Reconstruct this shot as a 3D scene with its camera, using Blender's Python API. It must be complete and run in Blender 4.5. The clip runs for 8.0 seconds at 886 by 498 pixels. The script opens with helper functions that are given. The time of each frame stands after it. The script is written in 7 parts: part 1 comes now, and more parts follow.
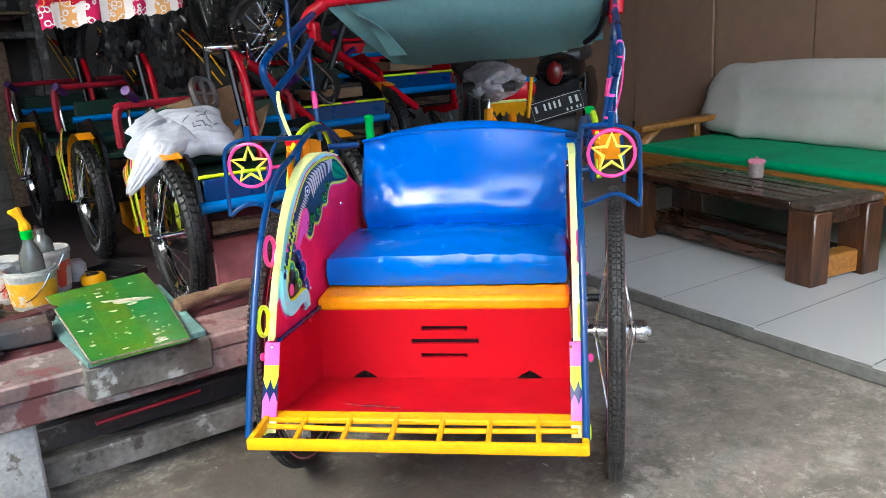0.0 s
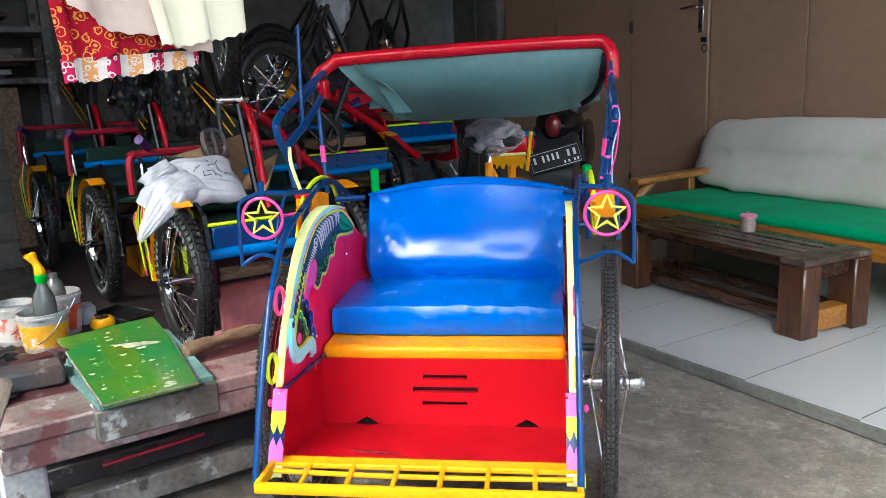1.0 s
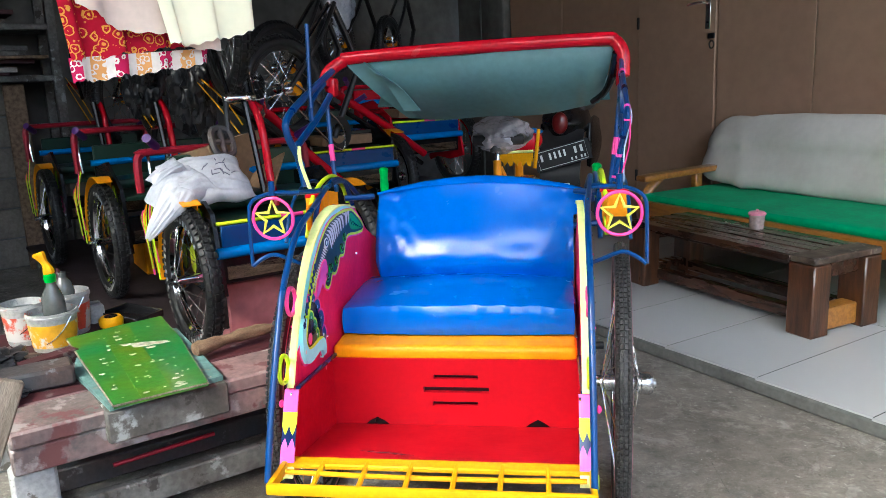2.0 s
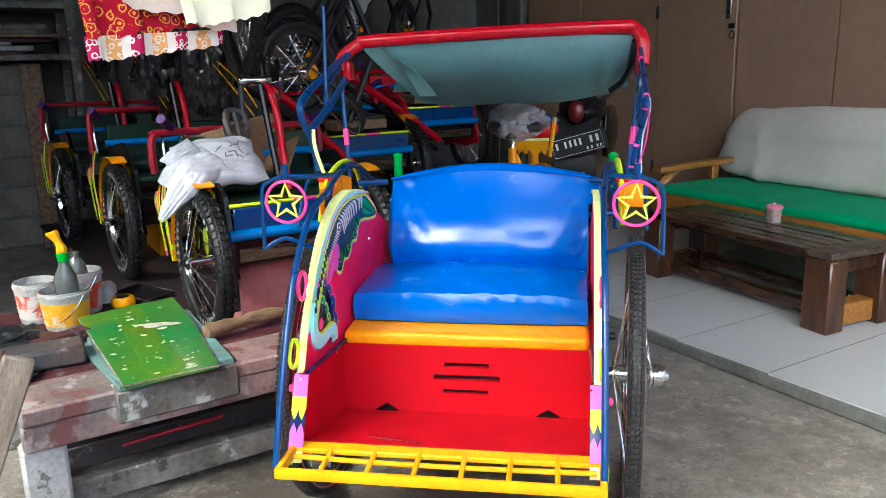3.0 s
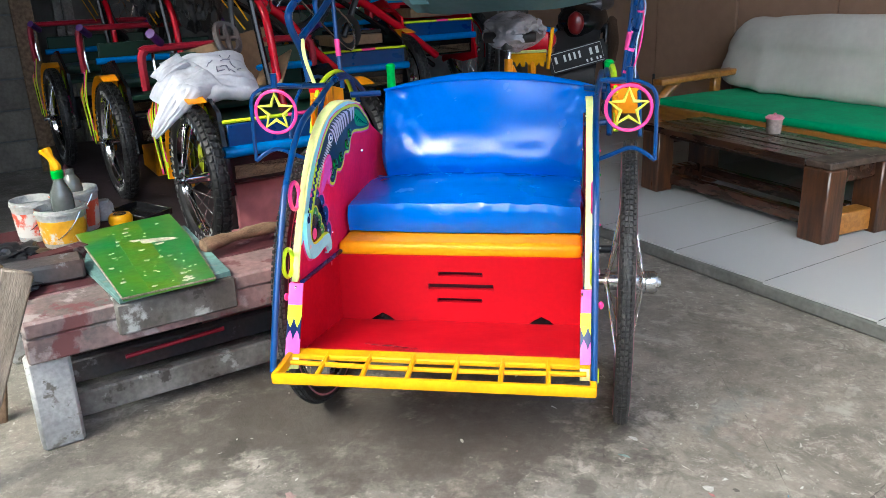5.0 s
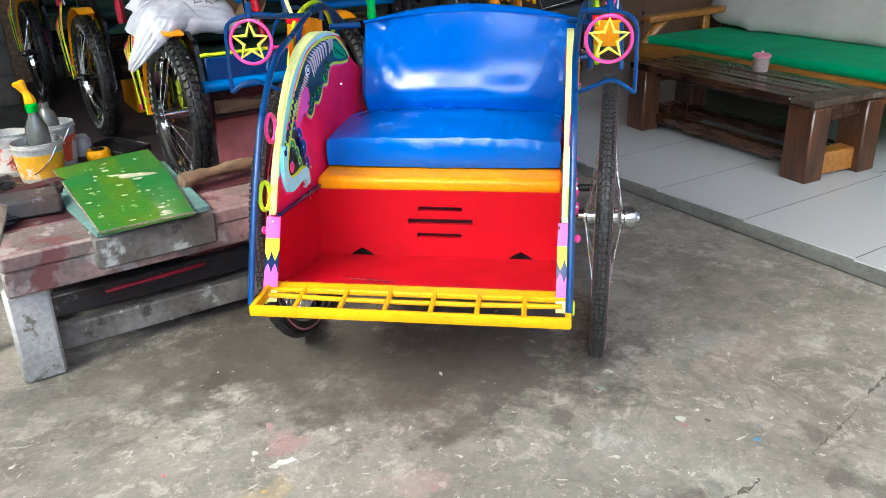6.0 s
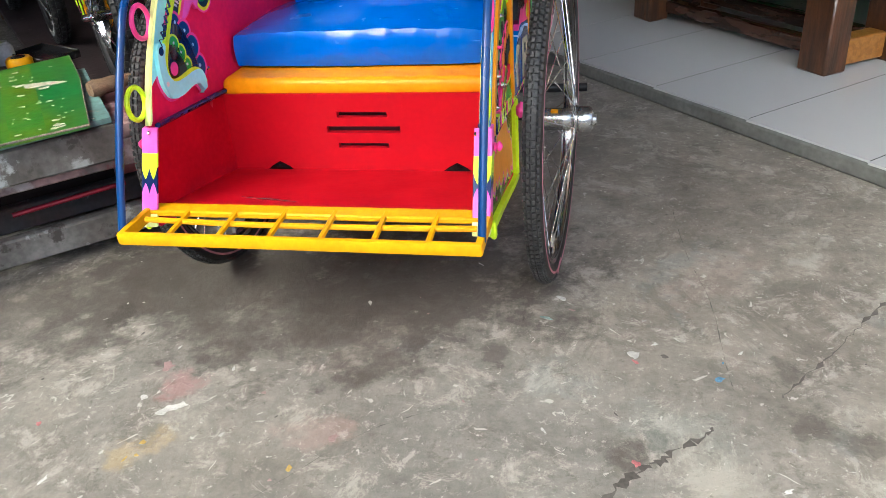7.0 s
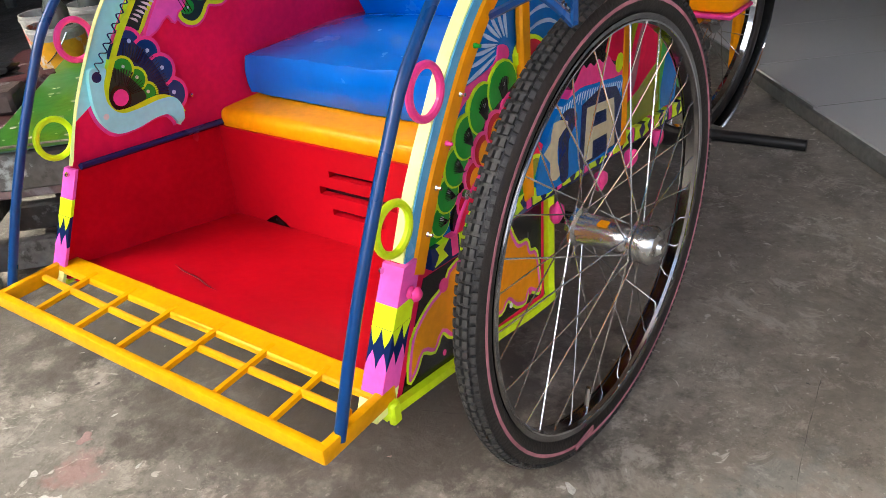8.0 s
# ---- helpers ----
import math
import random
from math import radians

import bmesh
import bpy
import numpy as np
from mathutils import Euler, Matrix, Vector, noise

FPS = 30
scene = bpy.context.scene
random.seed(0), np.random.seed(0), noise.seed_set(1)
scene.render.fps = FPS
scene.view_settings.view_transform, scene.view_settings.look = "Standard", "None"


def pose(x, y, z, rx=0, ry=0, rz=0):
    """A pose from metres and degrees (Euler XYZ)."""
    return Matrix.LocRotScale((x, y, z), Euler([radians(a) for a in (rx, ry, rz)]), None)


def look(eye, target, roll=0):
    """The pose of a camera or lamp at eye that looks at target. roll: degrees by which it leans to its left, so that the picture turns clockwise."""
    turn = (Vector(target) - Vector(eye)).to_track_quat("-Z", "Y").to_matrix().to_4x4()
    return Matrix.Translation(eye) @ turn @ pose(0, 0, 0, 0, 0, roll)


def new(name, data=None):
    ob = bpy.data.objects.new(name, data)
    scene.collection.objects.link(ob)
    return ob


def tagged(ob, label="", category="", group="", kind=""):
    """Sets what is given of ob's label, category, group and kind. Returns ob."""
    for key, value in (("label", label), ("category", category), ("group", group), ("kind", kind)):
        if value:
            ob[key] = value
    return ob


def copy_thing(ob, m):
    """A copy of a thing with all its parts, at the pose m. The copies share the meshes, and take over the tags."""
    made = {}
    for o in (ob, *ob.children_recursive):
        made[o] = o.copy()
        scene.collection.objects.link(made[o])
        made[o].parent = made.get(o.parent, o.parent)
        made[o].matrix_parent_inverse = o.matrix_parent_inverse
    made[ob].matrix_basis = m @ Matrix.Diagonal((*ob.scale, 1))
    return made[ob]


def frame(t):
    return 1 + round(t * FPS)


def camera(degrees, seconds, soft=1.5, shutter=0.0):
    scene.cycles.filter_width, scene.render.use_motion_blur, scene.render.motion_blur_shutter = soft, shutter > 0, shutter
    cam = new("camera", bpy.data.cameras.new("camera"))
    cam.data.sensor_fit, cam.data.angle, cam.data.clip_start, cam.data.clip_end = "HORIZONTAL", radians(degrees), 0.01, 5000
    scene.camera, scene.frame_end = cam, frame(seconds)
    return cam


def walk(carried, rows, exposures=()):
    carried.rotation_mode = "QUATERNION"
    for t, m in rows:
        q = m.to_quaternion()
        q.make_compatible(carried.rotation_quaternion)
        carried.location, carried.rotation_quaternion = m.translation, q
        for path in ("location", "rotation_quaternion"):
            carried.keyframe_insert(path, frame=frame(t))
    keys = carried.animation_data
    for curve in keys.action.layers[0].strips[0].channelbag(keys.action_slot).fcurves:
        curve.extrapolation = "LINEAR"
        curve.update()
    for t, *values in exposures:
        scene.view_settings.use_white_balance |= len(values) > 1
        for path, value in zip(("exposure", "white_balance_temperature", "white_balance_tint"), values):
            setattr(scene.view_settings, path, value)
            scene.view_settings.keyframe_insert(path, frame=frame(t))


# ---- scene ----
cam = camera(58.3, 8.0, soft=0.35)
PATH = [
    (0, (0.278, -1.74, 1.0), (-0.013, 0.169, 0.481), -3.2),
    (0.5, (0.294, -1.806, 1.031), (0.011, 0.135, 0.642), -2.8),
    (1, (0.277, -1.81, 1.039), (-0.005, 0.126, 0.625), -2.2),
    (2.5, (0.257, -1.795, 1.049), (-0.038, 0.136, 0.619), -2.3),
    (3, (0.254, -1.789, 1.044), (-0.066, 0.132, 0.589), -1.3),
    (3.5, (0.253, -1.79, 1.034), (-0.09, 0.115, 0.529), -0.9),
    (4, (0.26, -1.796, 1.029), (-0.089, 0.094, 0.474), -1.4),
    (4.5, (0.277, -1.796, 1.017), (-0.057, 0.083, 0.418), -2.3),
    (5.8, (0.28, -1.796, 1.011), (-0.021, 0.039, 0.276), -1.7),
    (6, (0.302, -1.798, 0.994), (0.006, 0.022, 0.22), -1.8),
    (6.5, (0.395, -1.751, 0.957), (0.088, -0.002, 0.038), -2.5),
    (7, (0.508, -1.532, 0.893), (0.104, 0.167, -0.081), -4.6),
    (7.5, (0.622, -1.27, 0.889), (0.04, 0.383, -0.075), -3.7),
    (8, (0.786, -0.884, 0.861), (-0.266, 0.498, -0.13), -5.2),
]
walk(cam, [(t, look(eye, target, roll)) for t, eye, target, roll in PATH], [(0.0, 3.02, 5800, -2), (6.0, 3.02, 5800, -2), (7.0, 2.82, 5900, -1), (7.5, 2.78, 6150, 1), (8.0, 2.7, 6400, 3)])

# ---- daylight: an overcast sky over the open front of the workshop ----
world = bpy.data.worlds.new("sky")
scene.world = world
world.use_nodes = True
wn, wl = world.node_tree.nodes, world.node_tree.links
sky = wn.new("ShaderNodeTexSky")
sky.sky_type, sky.sun_disc = "NISHITA", False
sky.sun_elevation, sky.sun_rotation = radians(46), radians(209)
sky.air_density, sky.dust_density, sky.ozone_density = 0.6, 6.0, 0.6
wl.new(sky.outputs["Color"], wn["Background"].inputs["Color"])
wn["Background"].inputs["Strength"].default_value = 0.15
sun = new("sun", bpy.data.lights.new("sun", "SUN"))
sun.data.energy, sun.data.angle, sun.data.color = 0.25, radians(40), (1.0, 0.985, 0.96)
sun.matrix_world = look((-3.0, -5.4, 6.4), (0, 0, 0))

# ---- materials ----
def mat(name, col, rough=0.5, metal=0.0, col2=None, scale=8.0, amount=0.35, bump=0.0, bscale=60.0, coat=0.0,
        spots=None, spot_scale=25.0, spot_at=0.62, detail=4.0, stretch=(1, 1, 1), vary=0.0, rough2=None, alpha=1.0, trans=0.0, sheen=0.0, spec=0.5):
    """Principled paint: a base colour broken by noise at two scales, worn spots, fine relief."""
    m = bpy.data.materials.new(name)
    m.use_nodes = True
    n, l = m.node_tree.nodes, m.node_tree.links
    b = n["Principled BSDF"]
    b.inputs["Roughness"].default_value, b.inputs["Metallic"].default_value = rough, metal
    b.inputs["Coat Weight"].default_value, b.inputs["Coat Roughness"].default_value = coat, 0.08
    b.inputs["Alpha"].default_value, b.inputs["Transmission Weight"].default_value = alpha, trans
    b.inputs["Sheen Weight"].default_value = sheen
    b.inputs["Specular IOR Level"].default_value = spec
    tc, mp = n.new("ShaderNodeTexCoord"), n.new("ShaderNodeMapping")
    mp.inputs["Scale"].default_value = stretch
    l.new(tc.outputs["Object"], mp.inputs["Vector"])

    def noise_node(sc, det):
        t = n.new("ShaderNodeTexNoise")
        t.inputs["Scale"].default_value, t.inputs["Detail"].default_value = sc, det
        l.new(mp.outputs["Vector"], t.inputs["Vector"])
        return t

    def mixed(fac, a, c):
        x = n.new("ShaderNodeMix")
        x.data_type = "RGBA"
        l.new(fac, x.inputs["Factor"])
        for sock, v in ((x.inputs[6], a), (x.inputs[7], c)):
            if isinstance(v, tuple):
                sock.default_value = (*v, 1)
            else:
                l.new(v, sock)
        return x.outputs[2]

    def ramp(src, lo, hi):
        r = n.new("ShaderNodeMapRange")
        r.inputs["From Min"].default_value, r.inputs["From Max"].default_value = lo, hi
        l.new(src, r.inputs["Value"])
        return r.outputs["Result"]

    big = noise_node(scale, detail)
    c2 = col2 or tuple(v * (1 - amount) for v in col)
    out = mixed(ramp(big.outputs["Fac"], 0.36, 0.64), col, c2)
    fine = noise_node(scale * 9, 3.0)
    shade = n.new("ShaderNodeMix")
    shade.data_type, shade.blend_type = "RGBA", "MULTIPLY"
    shade.inputs["Factor"].default_value = min(1.0, amount * 1.2)
    l.new(out, shade.inputs[6])
    grey = n.new("ShaderNodeMapRange")
    grey.inputs["From Min"].default_value, grey.inputs["From Max"].default_value = 0.35, 0.65
    grey.inputs["To Min"].default_value, grey.inputs["To Max"].default_value = 0.6, 1.25
    l.new(fine.outputs["Fac"], grey.inputs["Value"])
    l.new(grey.outputs["Result"], shade.inputs[7])
    out = shade.outputs[2]
    for k, (sc_col) in enumerate(spots or ()):
        t = noise_node(spot_scale * (1 + 0.37 * k), 11.0)
        t.inputs["Roughness"].default_value = 0.62
        out = mixed(ramp(t.outputs["Fac"], spot_at, spot_at + 0.055), out, sc_col)
    if vary:
        oi = n.new("ShaderNodeObjectInfo")
        hv = n.new("ShaderNodeHueSaturation")
        mr = n.new("ShaderNodeMapRange")
        mr.inputs["To Min"].default_value, mr.inputs["To Max"].default_value = 1 - vary, 1 + vary
        l.new(oi.outputs["Random"], mr.inputs["Value"])
        l.new(mr.outputs["Result"], hv.inputs["Value"])
        l.new(out, hv.inputs["Color"])
        out = hv.outputs["Color"]
    l.new(out, b.inputs["Base Color"])
    rr = n.new("ShaderNodeMapRange")
    rr.inputs["To Min"].default_value = max(0.02, rough - 0.08)
    rr.inputs["To Max"].default_value = rough2 if rough2 is not None else min(1, rough + 0.12)
    l.new(big.outputs["Fac"], rr.inputs["Value"])
    l.new(rr.outputs["Result"], b.inputs["Roughness"])
    if bump:
        bt, bn = noise_node(bscale, 4.0), n.new("ShaderNodeBump")
        bn.inputs["Strength"].default_value, bn.inputs["Distance"].default_value = bump, 0.004
        l.new(bt.outputs["Fac"], bn.inputs["Height"])
        l.new(bn.outputs["Normal"], b.inputs["Normal"])
    return m


def enamel(name, col, rough=0.22, amount=0.15, bump=0.12):
    return mat(name, col, rough, amount=amount, scale=10, bump=bump, bscale=45, coat=0.1, spec=0.32)


RED = enamel("red_enamel", (0.52, 0.002, 0.016))
FOOTRED = mat("red_foot_well_enamel", (0.46, 0.002, 0.011), 0.32, amount=0.08, scale=10, bump=0.08, bscale=45, spec=0.22)
CYAN = mat("pale_cyan_enamel", (0.38, 0.94, 0.96), 0.5, amount=0.1, scale=10, spec=0.2)
CRIMSON = mat("crimson_enamel", (0.84, 0.009, 0.085), 0.5, amount=0.12, scale=10, bump=0.1, bscale=45, spec=0.15)
YELLOW = mat("yellow_enamel", (0.76, 0.355, 0.0005), 0.4, amount=0.12, scale=14, bump=0.15, bscale=45, spec=0.18)
ORANGE = mat("orange_enamel", (0.88, 0.325, 0.002), 0.36, amount=0.12, scale=10, bump=0.12, bscale=45, spec=0.22)
BLUE = enamel("blue_enamel", (0.001, 0.042, 0.17), 0.28)
NAVY = enamel("navy_enamel", (0.006, 0.02, 0.10))
SKYBLUE = enamel("bright_blue_enamel", (0.008, 0.18, 0.55))
LIGHTBLUE = enamel("light_blue_enamel", (0.10, 0.40, 0.70))
LIME = enamel("lime_enamel", (0.68, 0.93, 0.012), 0.4)
STARYELLOW = enamel("neon_yellow_enamel", (0.84, 0.83, 0.10), 0.4)
LEMON = enamel("pale_lemon_enamel", (0.87, 0.95, 0.36), 0.4)
PINK = enamel("neon_pink_enamel", (0.90, 0.055, 0.31), 0.4)
LILAC = enamel("lilac_pink_enamel", (0.86, 0.11, 0.52), 0.4)
GREEN = enamel("green_enamel", (0.01, 0.36, 0.025), 0.3)
BLACK = enamel("black_enamel", (0.008, 0.008, 0.009))
WHITE = enamel("white_enamel", (0.8, 0.82, 0.8))
PALEBLUE = enamel("pale_blue_enamel", (0.52, 0.70, 0.90))
CREAM = enamel("cream_enamel", (0.62, 0.56, 0.36))
OLIVE = enamel("olive_yellow_enamel", (0.30, 0.36, 0.02))
DARKGREEN = enamel("dark_green_enamel", (0.006, 0.03, 0.018), 0.4)
DUSTYRED = mat("dusty_red_enamel", (0.33, 0.008, 0.026), 0.38, col2=(0.24, 0.010, 0.024), amount=0.2, scale=9, bump=0.15, spec=0.3)
PURPLE = mat("purple_rubber", (0.07, 0.012, 0.16), 0.5, bump=0.2)
VINYL = mat("blue_vinyl", (0.001, 0.114, 0.55), 0.15, col2=(0.001, 0.127, 0.59), amount=0.06, scale=16, detail=9, bump=0.14, bscale=26, coat=0.0, rough2=0.37, spec=0.42)
TEAL = mat("teal_canvas", (0.088, 0.188, 0.195), 0.42, amount=0.15, scale=6, bump=0.25, bscale=25)
RUBBER = mat("tyre_rubber", (0.011, 0.011, 0.012), 0.5, amount=0.4, scale=20, bump=0.3, bscale=200)
GREYRUBBER = mat("worn_tyre_tread", (0.036, 0.035, 0.035), 0.65, amount=0.4, scale=30, bump=0.3, bscale=200)
ROSE = mat("faded_pink_line", (0.52, 0.21, 0.27), 0.6)
CHROME = mat("chrome", (0.66, 0.67, 0.69), 0.09, 1.0, amount=0.15, scale=15)
ALU = mat("dull_aluminium", (0.55, 0.55, 0.55), 0.22, 0.95, amount=0.15, scale=20, bump=0.1)
RIM = mat("dull_steel_rim", (0.33, 0.33, 0.34), 0.13, 1.0, amount=0.15, scale=15)
STEEL = mat("spoke_steel", (0.78, 0.78, 0.78), 0.22, 1.0, amount=0.2)
IRON = mat("black_iron", (0.02, 0.02, 0.021), 0.4, 0.3, amount=0.3, bump=0.1)
GRIPGREEN = mat("green_rubber_grip", (0.01, 0.42, 0.06), 0.4, bump=0.3, bscale=120)


def concrete():
    """Old workshop floor: blotches, fine mottling, worn pale scuffs, dark oily patches, painted-in shade, scratches."""
    m = bpy.data.materials.new("stained_shaded_concrete")
    m.use_nodes = True
    n, l = m.node_tree.nodes, m.node_tree.links
    b = n["Principled BSDF"]
    tc = n.new("ShaderNodeTexCoord")

    def field(scale, detail, rough=0.6, distort=0.0, lo=0.3, hi=0.7, to=(0.0, 1.0), stretch=(1, 1, 1), turn=0):
        mp, t, r = n.new("ShaderNodeMapping"), n.new("ShaderNodeTexNoise"), n.new("ShaderNodeMapRange")
        mp.vector_type = "TEXTURE"
        mp.inputs["Scale"].default_value, mp.inputs["Rotation"].default_value = tuple(1 / s for s in stretch), (0, 0, radians(turn))
        l.new(tc.outputs["Object"], mp.inputs["Vector"])
        l.new(mp.outputs["Vector"], t.inputs["Vector"])
        t.inputs["Scale"].default_value, t.inputs["Detail"].default_value = scale, detail
        t.inputs["Roughness"].default_value, t.inputs["Distortion"].default_value = rough, distort
        r.inputs["From Min"].default_value, r.inputs["From Max"].default_value = lo, hi
        r.inputs["To Min"].default_value, r.inputs["To Max"].default_value = to
        l.new(t.outputs["Fac"], r.inputs["Value"])
        return r.outputs["Result"]

    def mix(fac, a, c, how="MIX"):
        x = n.new("ShaderNodeMix")
        x.data_type, x.blend_type = "RGBA", how
        if isinstance(fac, float):
            x.inputs["Factor"].default_value = fac
        else:
            l.new(fac, x.inputs["Factor"])
        for sock, v in ((x.inputs[6], a), (x.inputs[7], c)):
            if isinstance(v, tuple):
                sock.default_value = (*v, 1)
            else:
                l.new(v, sock)
        return x.outputs[2]
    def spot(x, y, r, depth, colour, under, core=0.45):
        """A patch of colour with a frayed edge; serves stains, paint and laid-in shade."""
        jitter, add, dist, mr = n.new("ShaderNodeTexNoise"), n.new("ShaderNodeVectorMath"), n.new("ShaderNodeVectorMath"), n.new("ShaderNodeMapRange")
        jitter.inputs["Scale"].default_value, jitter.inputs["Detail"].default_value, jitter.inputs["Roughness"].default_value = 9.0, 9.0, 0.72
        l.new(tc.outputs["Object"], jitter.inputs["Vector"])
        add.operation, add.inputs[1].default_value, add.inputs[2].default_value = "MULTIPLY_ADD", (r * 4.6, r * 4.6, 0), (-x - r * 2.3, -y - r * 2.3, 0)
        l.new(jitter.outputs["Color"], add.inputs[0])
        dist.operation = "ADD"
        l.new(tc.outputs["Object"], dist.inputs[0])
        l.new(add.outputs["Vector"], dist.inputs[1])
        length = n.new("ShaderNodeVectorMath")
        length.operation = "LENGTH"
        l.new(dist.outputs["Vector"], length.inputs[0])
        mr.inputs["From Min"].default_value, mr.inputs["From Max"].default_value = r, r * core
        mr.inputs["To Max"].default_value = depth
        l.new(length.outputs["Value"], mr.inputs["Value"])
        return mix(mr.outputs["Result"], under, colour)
    out = mix(field(1.1, 8, 0.62, 0.8, 0.38, 0.62), (0.275, 0.254, 0.220), (0.178, 0.162, 0.138))
    out = mix(field(0.55, 4, 0.5, 0.4, 0.45, 0.62, (0, 0.45)), out, (0.235, 0.235, 0.225))
    out = mix(0.8, out, field(5.5, 12, 0.74, 0.25, 0.36, 0.64, (0.68, 1.24)), "MULTIPLY")
    out = mix(0.8, out, field(34, 9, 0.8, 0.0, 0.38, 0.62, (0.78, 1.18)), "MULTIPLY")
    out = mix(field(3.2, 12, 0.74, 0.6, 0.55, 0.61, (0, 0.6)), out, (0.125, 0.113, 0.098))
    out = mix(field(4.3, 13, 0.76, 0.5, 0.57, 0.60, (0, 0.5)), out, (0.105, 0.094, 0.080))
    out = mix(field(6.0, 14, 0.80, 0.5, 0.545, 0.60, (0, 0.8)), out, (0.375, 0.354, 0.315))
    out = mix(field(13, 12, 0.80, 0.6, 0.56, 0.61, (0, 0.7)), out, (0.40, 0.38, 0.34))
    out = mix(field(17, 12, 0.80, 0.3, 0.57, 0.62, (0, 0.6)), out, (0.11, 0.098, 0.085))
    out = mix(field(2.1, 8, 0.7, 0.6, 0.58, 0.66, (0, 0.22)), out, (0.36, 0.27, 0.25))
    out = mix(field(2.4, 8, 0.7, 0.9, 0.60, 0.67, (0, 0.25)), out, (0.20, 0.25, 0.27))
    out = mix(field(52, 8, 0.76, 0.3, 0.59, 0.63, (0, 0.55)), out, (0.46, 0.44, 0.40))
    out = mix(field(47, 8, 0.78, 0.0, 0.60, 0.64, (0, 0.55)), out, (0.08, 0.072, 0.064))
    for sc, turn, st in ((20, 55, 1.9), (27, 25, 1.7), (34, 80, 1.6), (24, 140, 1.8)):
        out = mix(field(sc, 4, 0.6, 0.9, 0.68, 0.71, (0, 0.75), (1, st, 1), turn), out, (0.54, 0.52, 0.48))
    for turn, st in ((35, (2.5, 60, 1)), (-20, (2, 70, 1))):
        out = mix(field(1.3, 5, 0.6, 0.3, 0.70, 0.73, (0, 0.3), st, turn), out, (0.42, 0.40, 0.36))
    # oily dirt together with the shade by rickshaw and bench, both laid into the colour
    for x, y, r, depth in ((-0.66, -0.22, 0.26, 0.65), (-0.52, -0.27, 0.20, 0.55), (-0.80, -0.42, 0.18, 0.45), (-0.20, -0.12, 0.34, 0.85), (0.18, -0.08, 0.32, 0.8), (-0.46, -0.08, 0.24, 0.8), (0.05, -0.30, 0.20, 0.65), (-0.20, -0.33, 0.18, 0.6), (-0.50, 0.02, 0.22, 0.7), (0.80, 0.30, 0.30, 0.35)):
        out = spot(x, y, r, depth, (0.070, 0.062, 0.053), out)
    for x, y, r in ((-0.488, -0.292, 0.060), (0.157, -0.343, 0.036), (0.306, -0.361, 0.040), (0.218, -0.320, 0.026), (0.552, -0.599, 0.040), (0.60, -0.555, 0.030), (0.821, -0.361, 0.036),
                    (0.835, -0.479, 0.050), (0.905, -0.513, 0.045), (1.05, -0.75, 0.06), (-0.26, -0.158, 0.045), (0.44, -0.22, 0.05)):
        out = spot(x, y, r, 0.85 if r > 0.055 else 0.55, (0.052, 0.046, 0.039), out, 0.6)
    for x, y, r, depth, colour in ((-0.24, -0.51, 0.05, 0.5, (0.34, 0.17, 0.17)), (0.42, -0.42, 0.07, 0.15, (0.28, 0.36, 0.38)), (0.05, -0.62, 0.07, 0.3, (0.40, 0.27, 0.24)), (-0.25, -0.68, 0.05, 0.35, (0.45, 0.33, 0.13)), (0.62, -0.52, 0.09, 0.14, (0.30, 0.37, 0.35))):
        out = spot(x, y, r, depth, colour, out)
    out = mix(1.0, out, (0.86, 0.845, 0.82), "MULTIPLY")
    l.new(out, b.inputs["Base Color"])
    l.new(field(7, 8, 0.7, 0.3, 0.3, 0.7, (0.5, 0.85)), b.inputs["Roughness"])
    bump = n.new("ShaderNodeBump")
    bump.inputs["Strength"].default_value, bump.inputs["Distance"].default_value = 0.5, 0.003
    l.new(field(30, 10, 0.75), bump.inputs["Height"])
    l.new(bump.outputs["Normal"], b.inputs["Normal"])
    return m


CONCRETE = concrete()
CEMENT = mat("grey_cement", (0.155, 0.158, 0.155), 0.75, amount=0.3, scale=6, bump=0.4)
GROUT = mat("dark_tile_joint", (0.06, 0.06, 0.058), 0.9, amount=0.3)
TILE = mat("pale_floor_tile", (0.45, 0.46, 0.46), 0.30, amount=0.0, rough2=0.22, vary=0.03)
PLY = mat("brown_painted_plywood", (0.335, 0.212, 0.142), 0.45, col2=(0.285, 0.178, 0.118), amount=0.12, scale=1.6, bump=0.08, bscale=40, vary=0.04)
PLASTER = mat("dirty_grey_plaster", (0.15, 0.145, 0.132), 0.85, col2=(0.08, 0.075, 0.067), amount=0.35, scale=1.5, detail=8, bump=0.5, bscale=30)
BLOCK = mat("bare_concrete_block", (0.20, 0.182, 0.15), 0.9, amount=0.35, scale=5, bump=0.7, bscale=50, vary=0.12)
ROOF = mat("roof_boards", (0.14, 0.115, 0.095), 0.8, amount=0.4, scale=2, bump=0.3)
DARKWOOD = mat("dark_stained_wood", (0.022, 0.0095, 0.0055), 0.25, col2=(0.048, 0.017, 0.008), amount=0.35, scale=5, stretch=(1, 5, 5), bump=0.3, bscale=25, coat=0.3)
LEGWOOD = mat("red_brown_varnished_wood", (0.085, 0.032, 0.012), 0.3, col2=(0.03, 0.012, 0.006), amount=0.35, scale=7, stretch=(6, 6, 1), bump=0.2, bscale=25, coat=0.25)
WORNWOOD = mat("scraped_table_end", (0.10, 0.075, 0.055), 0.45, col2=(0.022, 0.011, 0.007), amount=0.4, scale=16, bump=0.4, spots=((0.30, 0.26, 0.21),), spot_scale=22, spot_at=0.60)
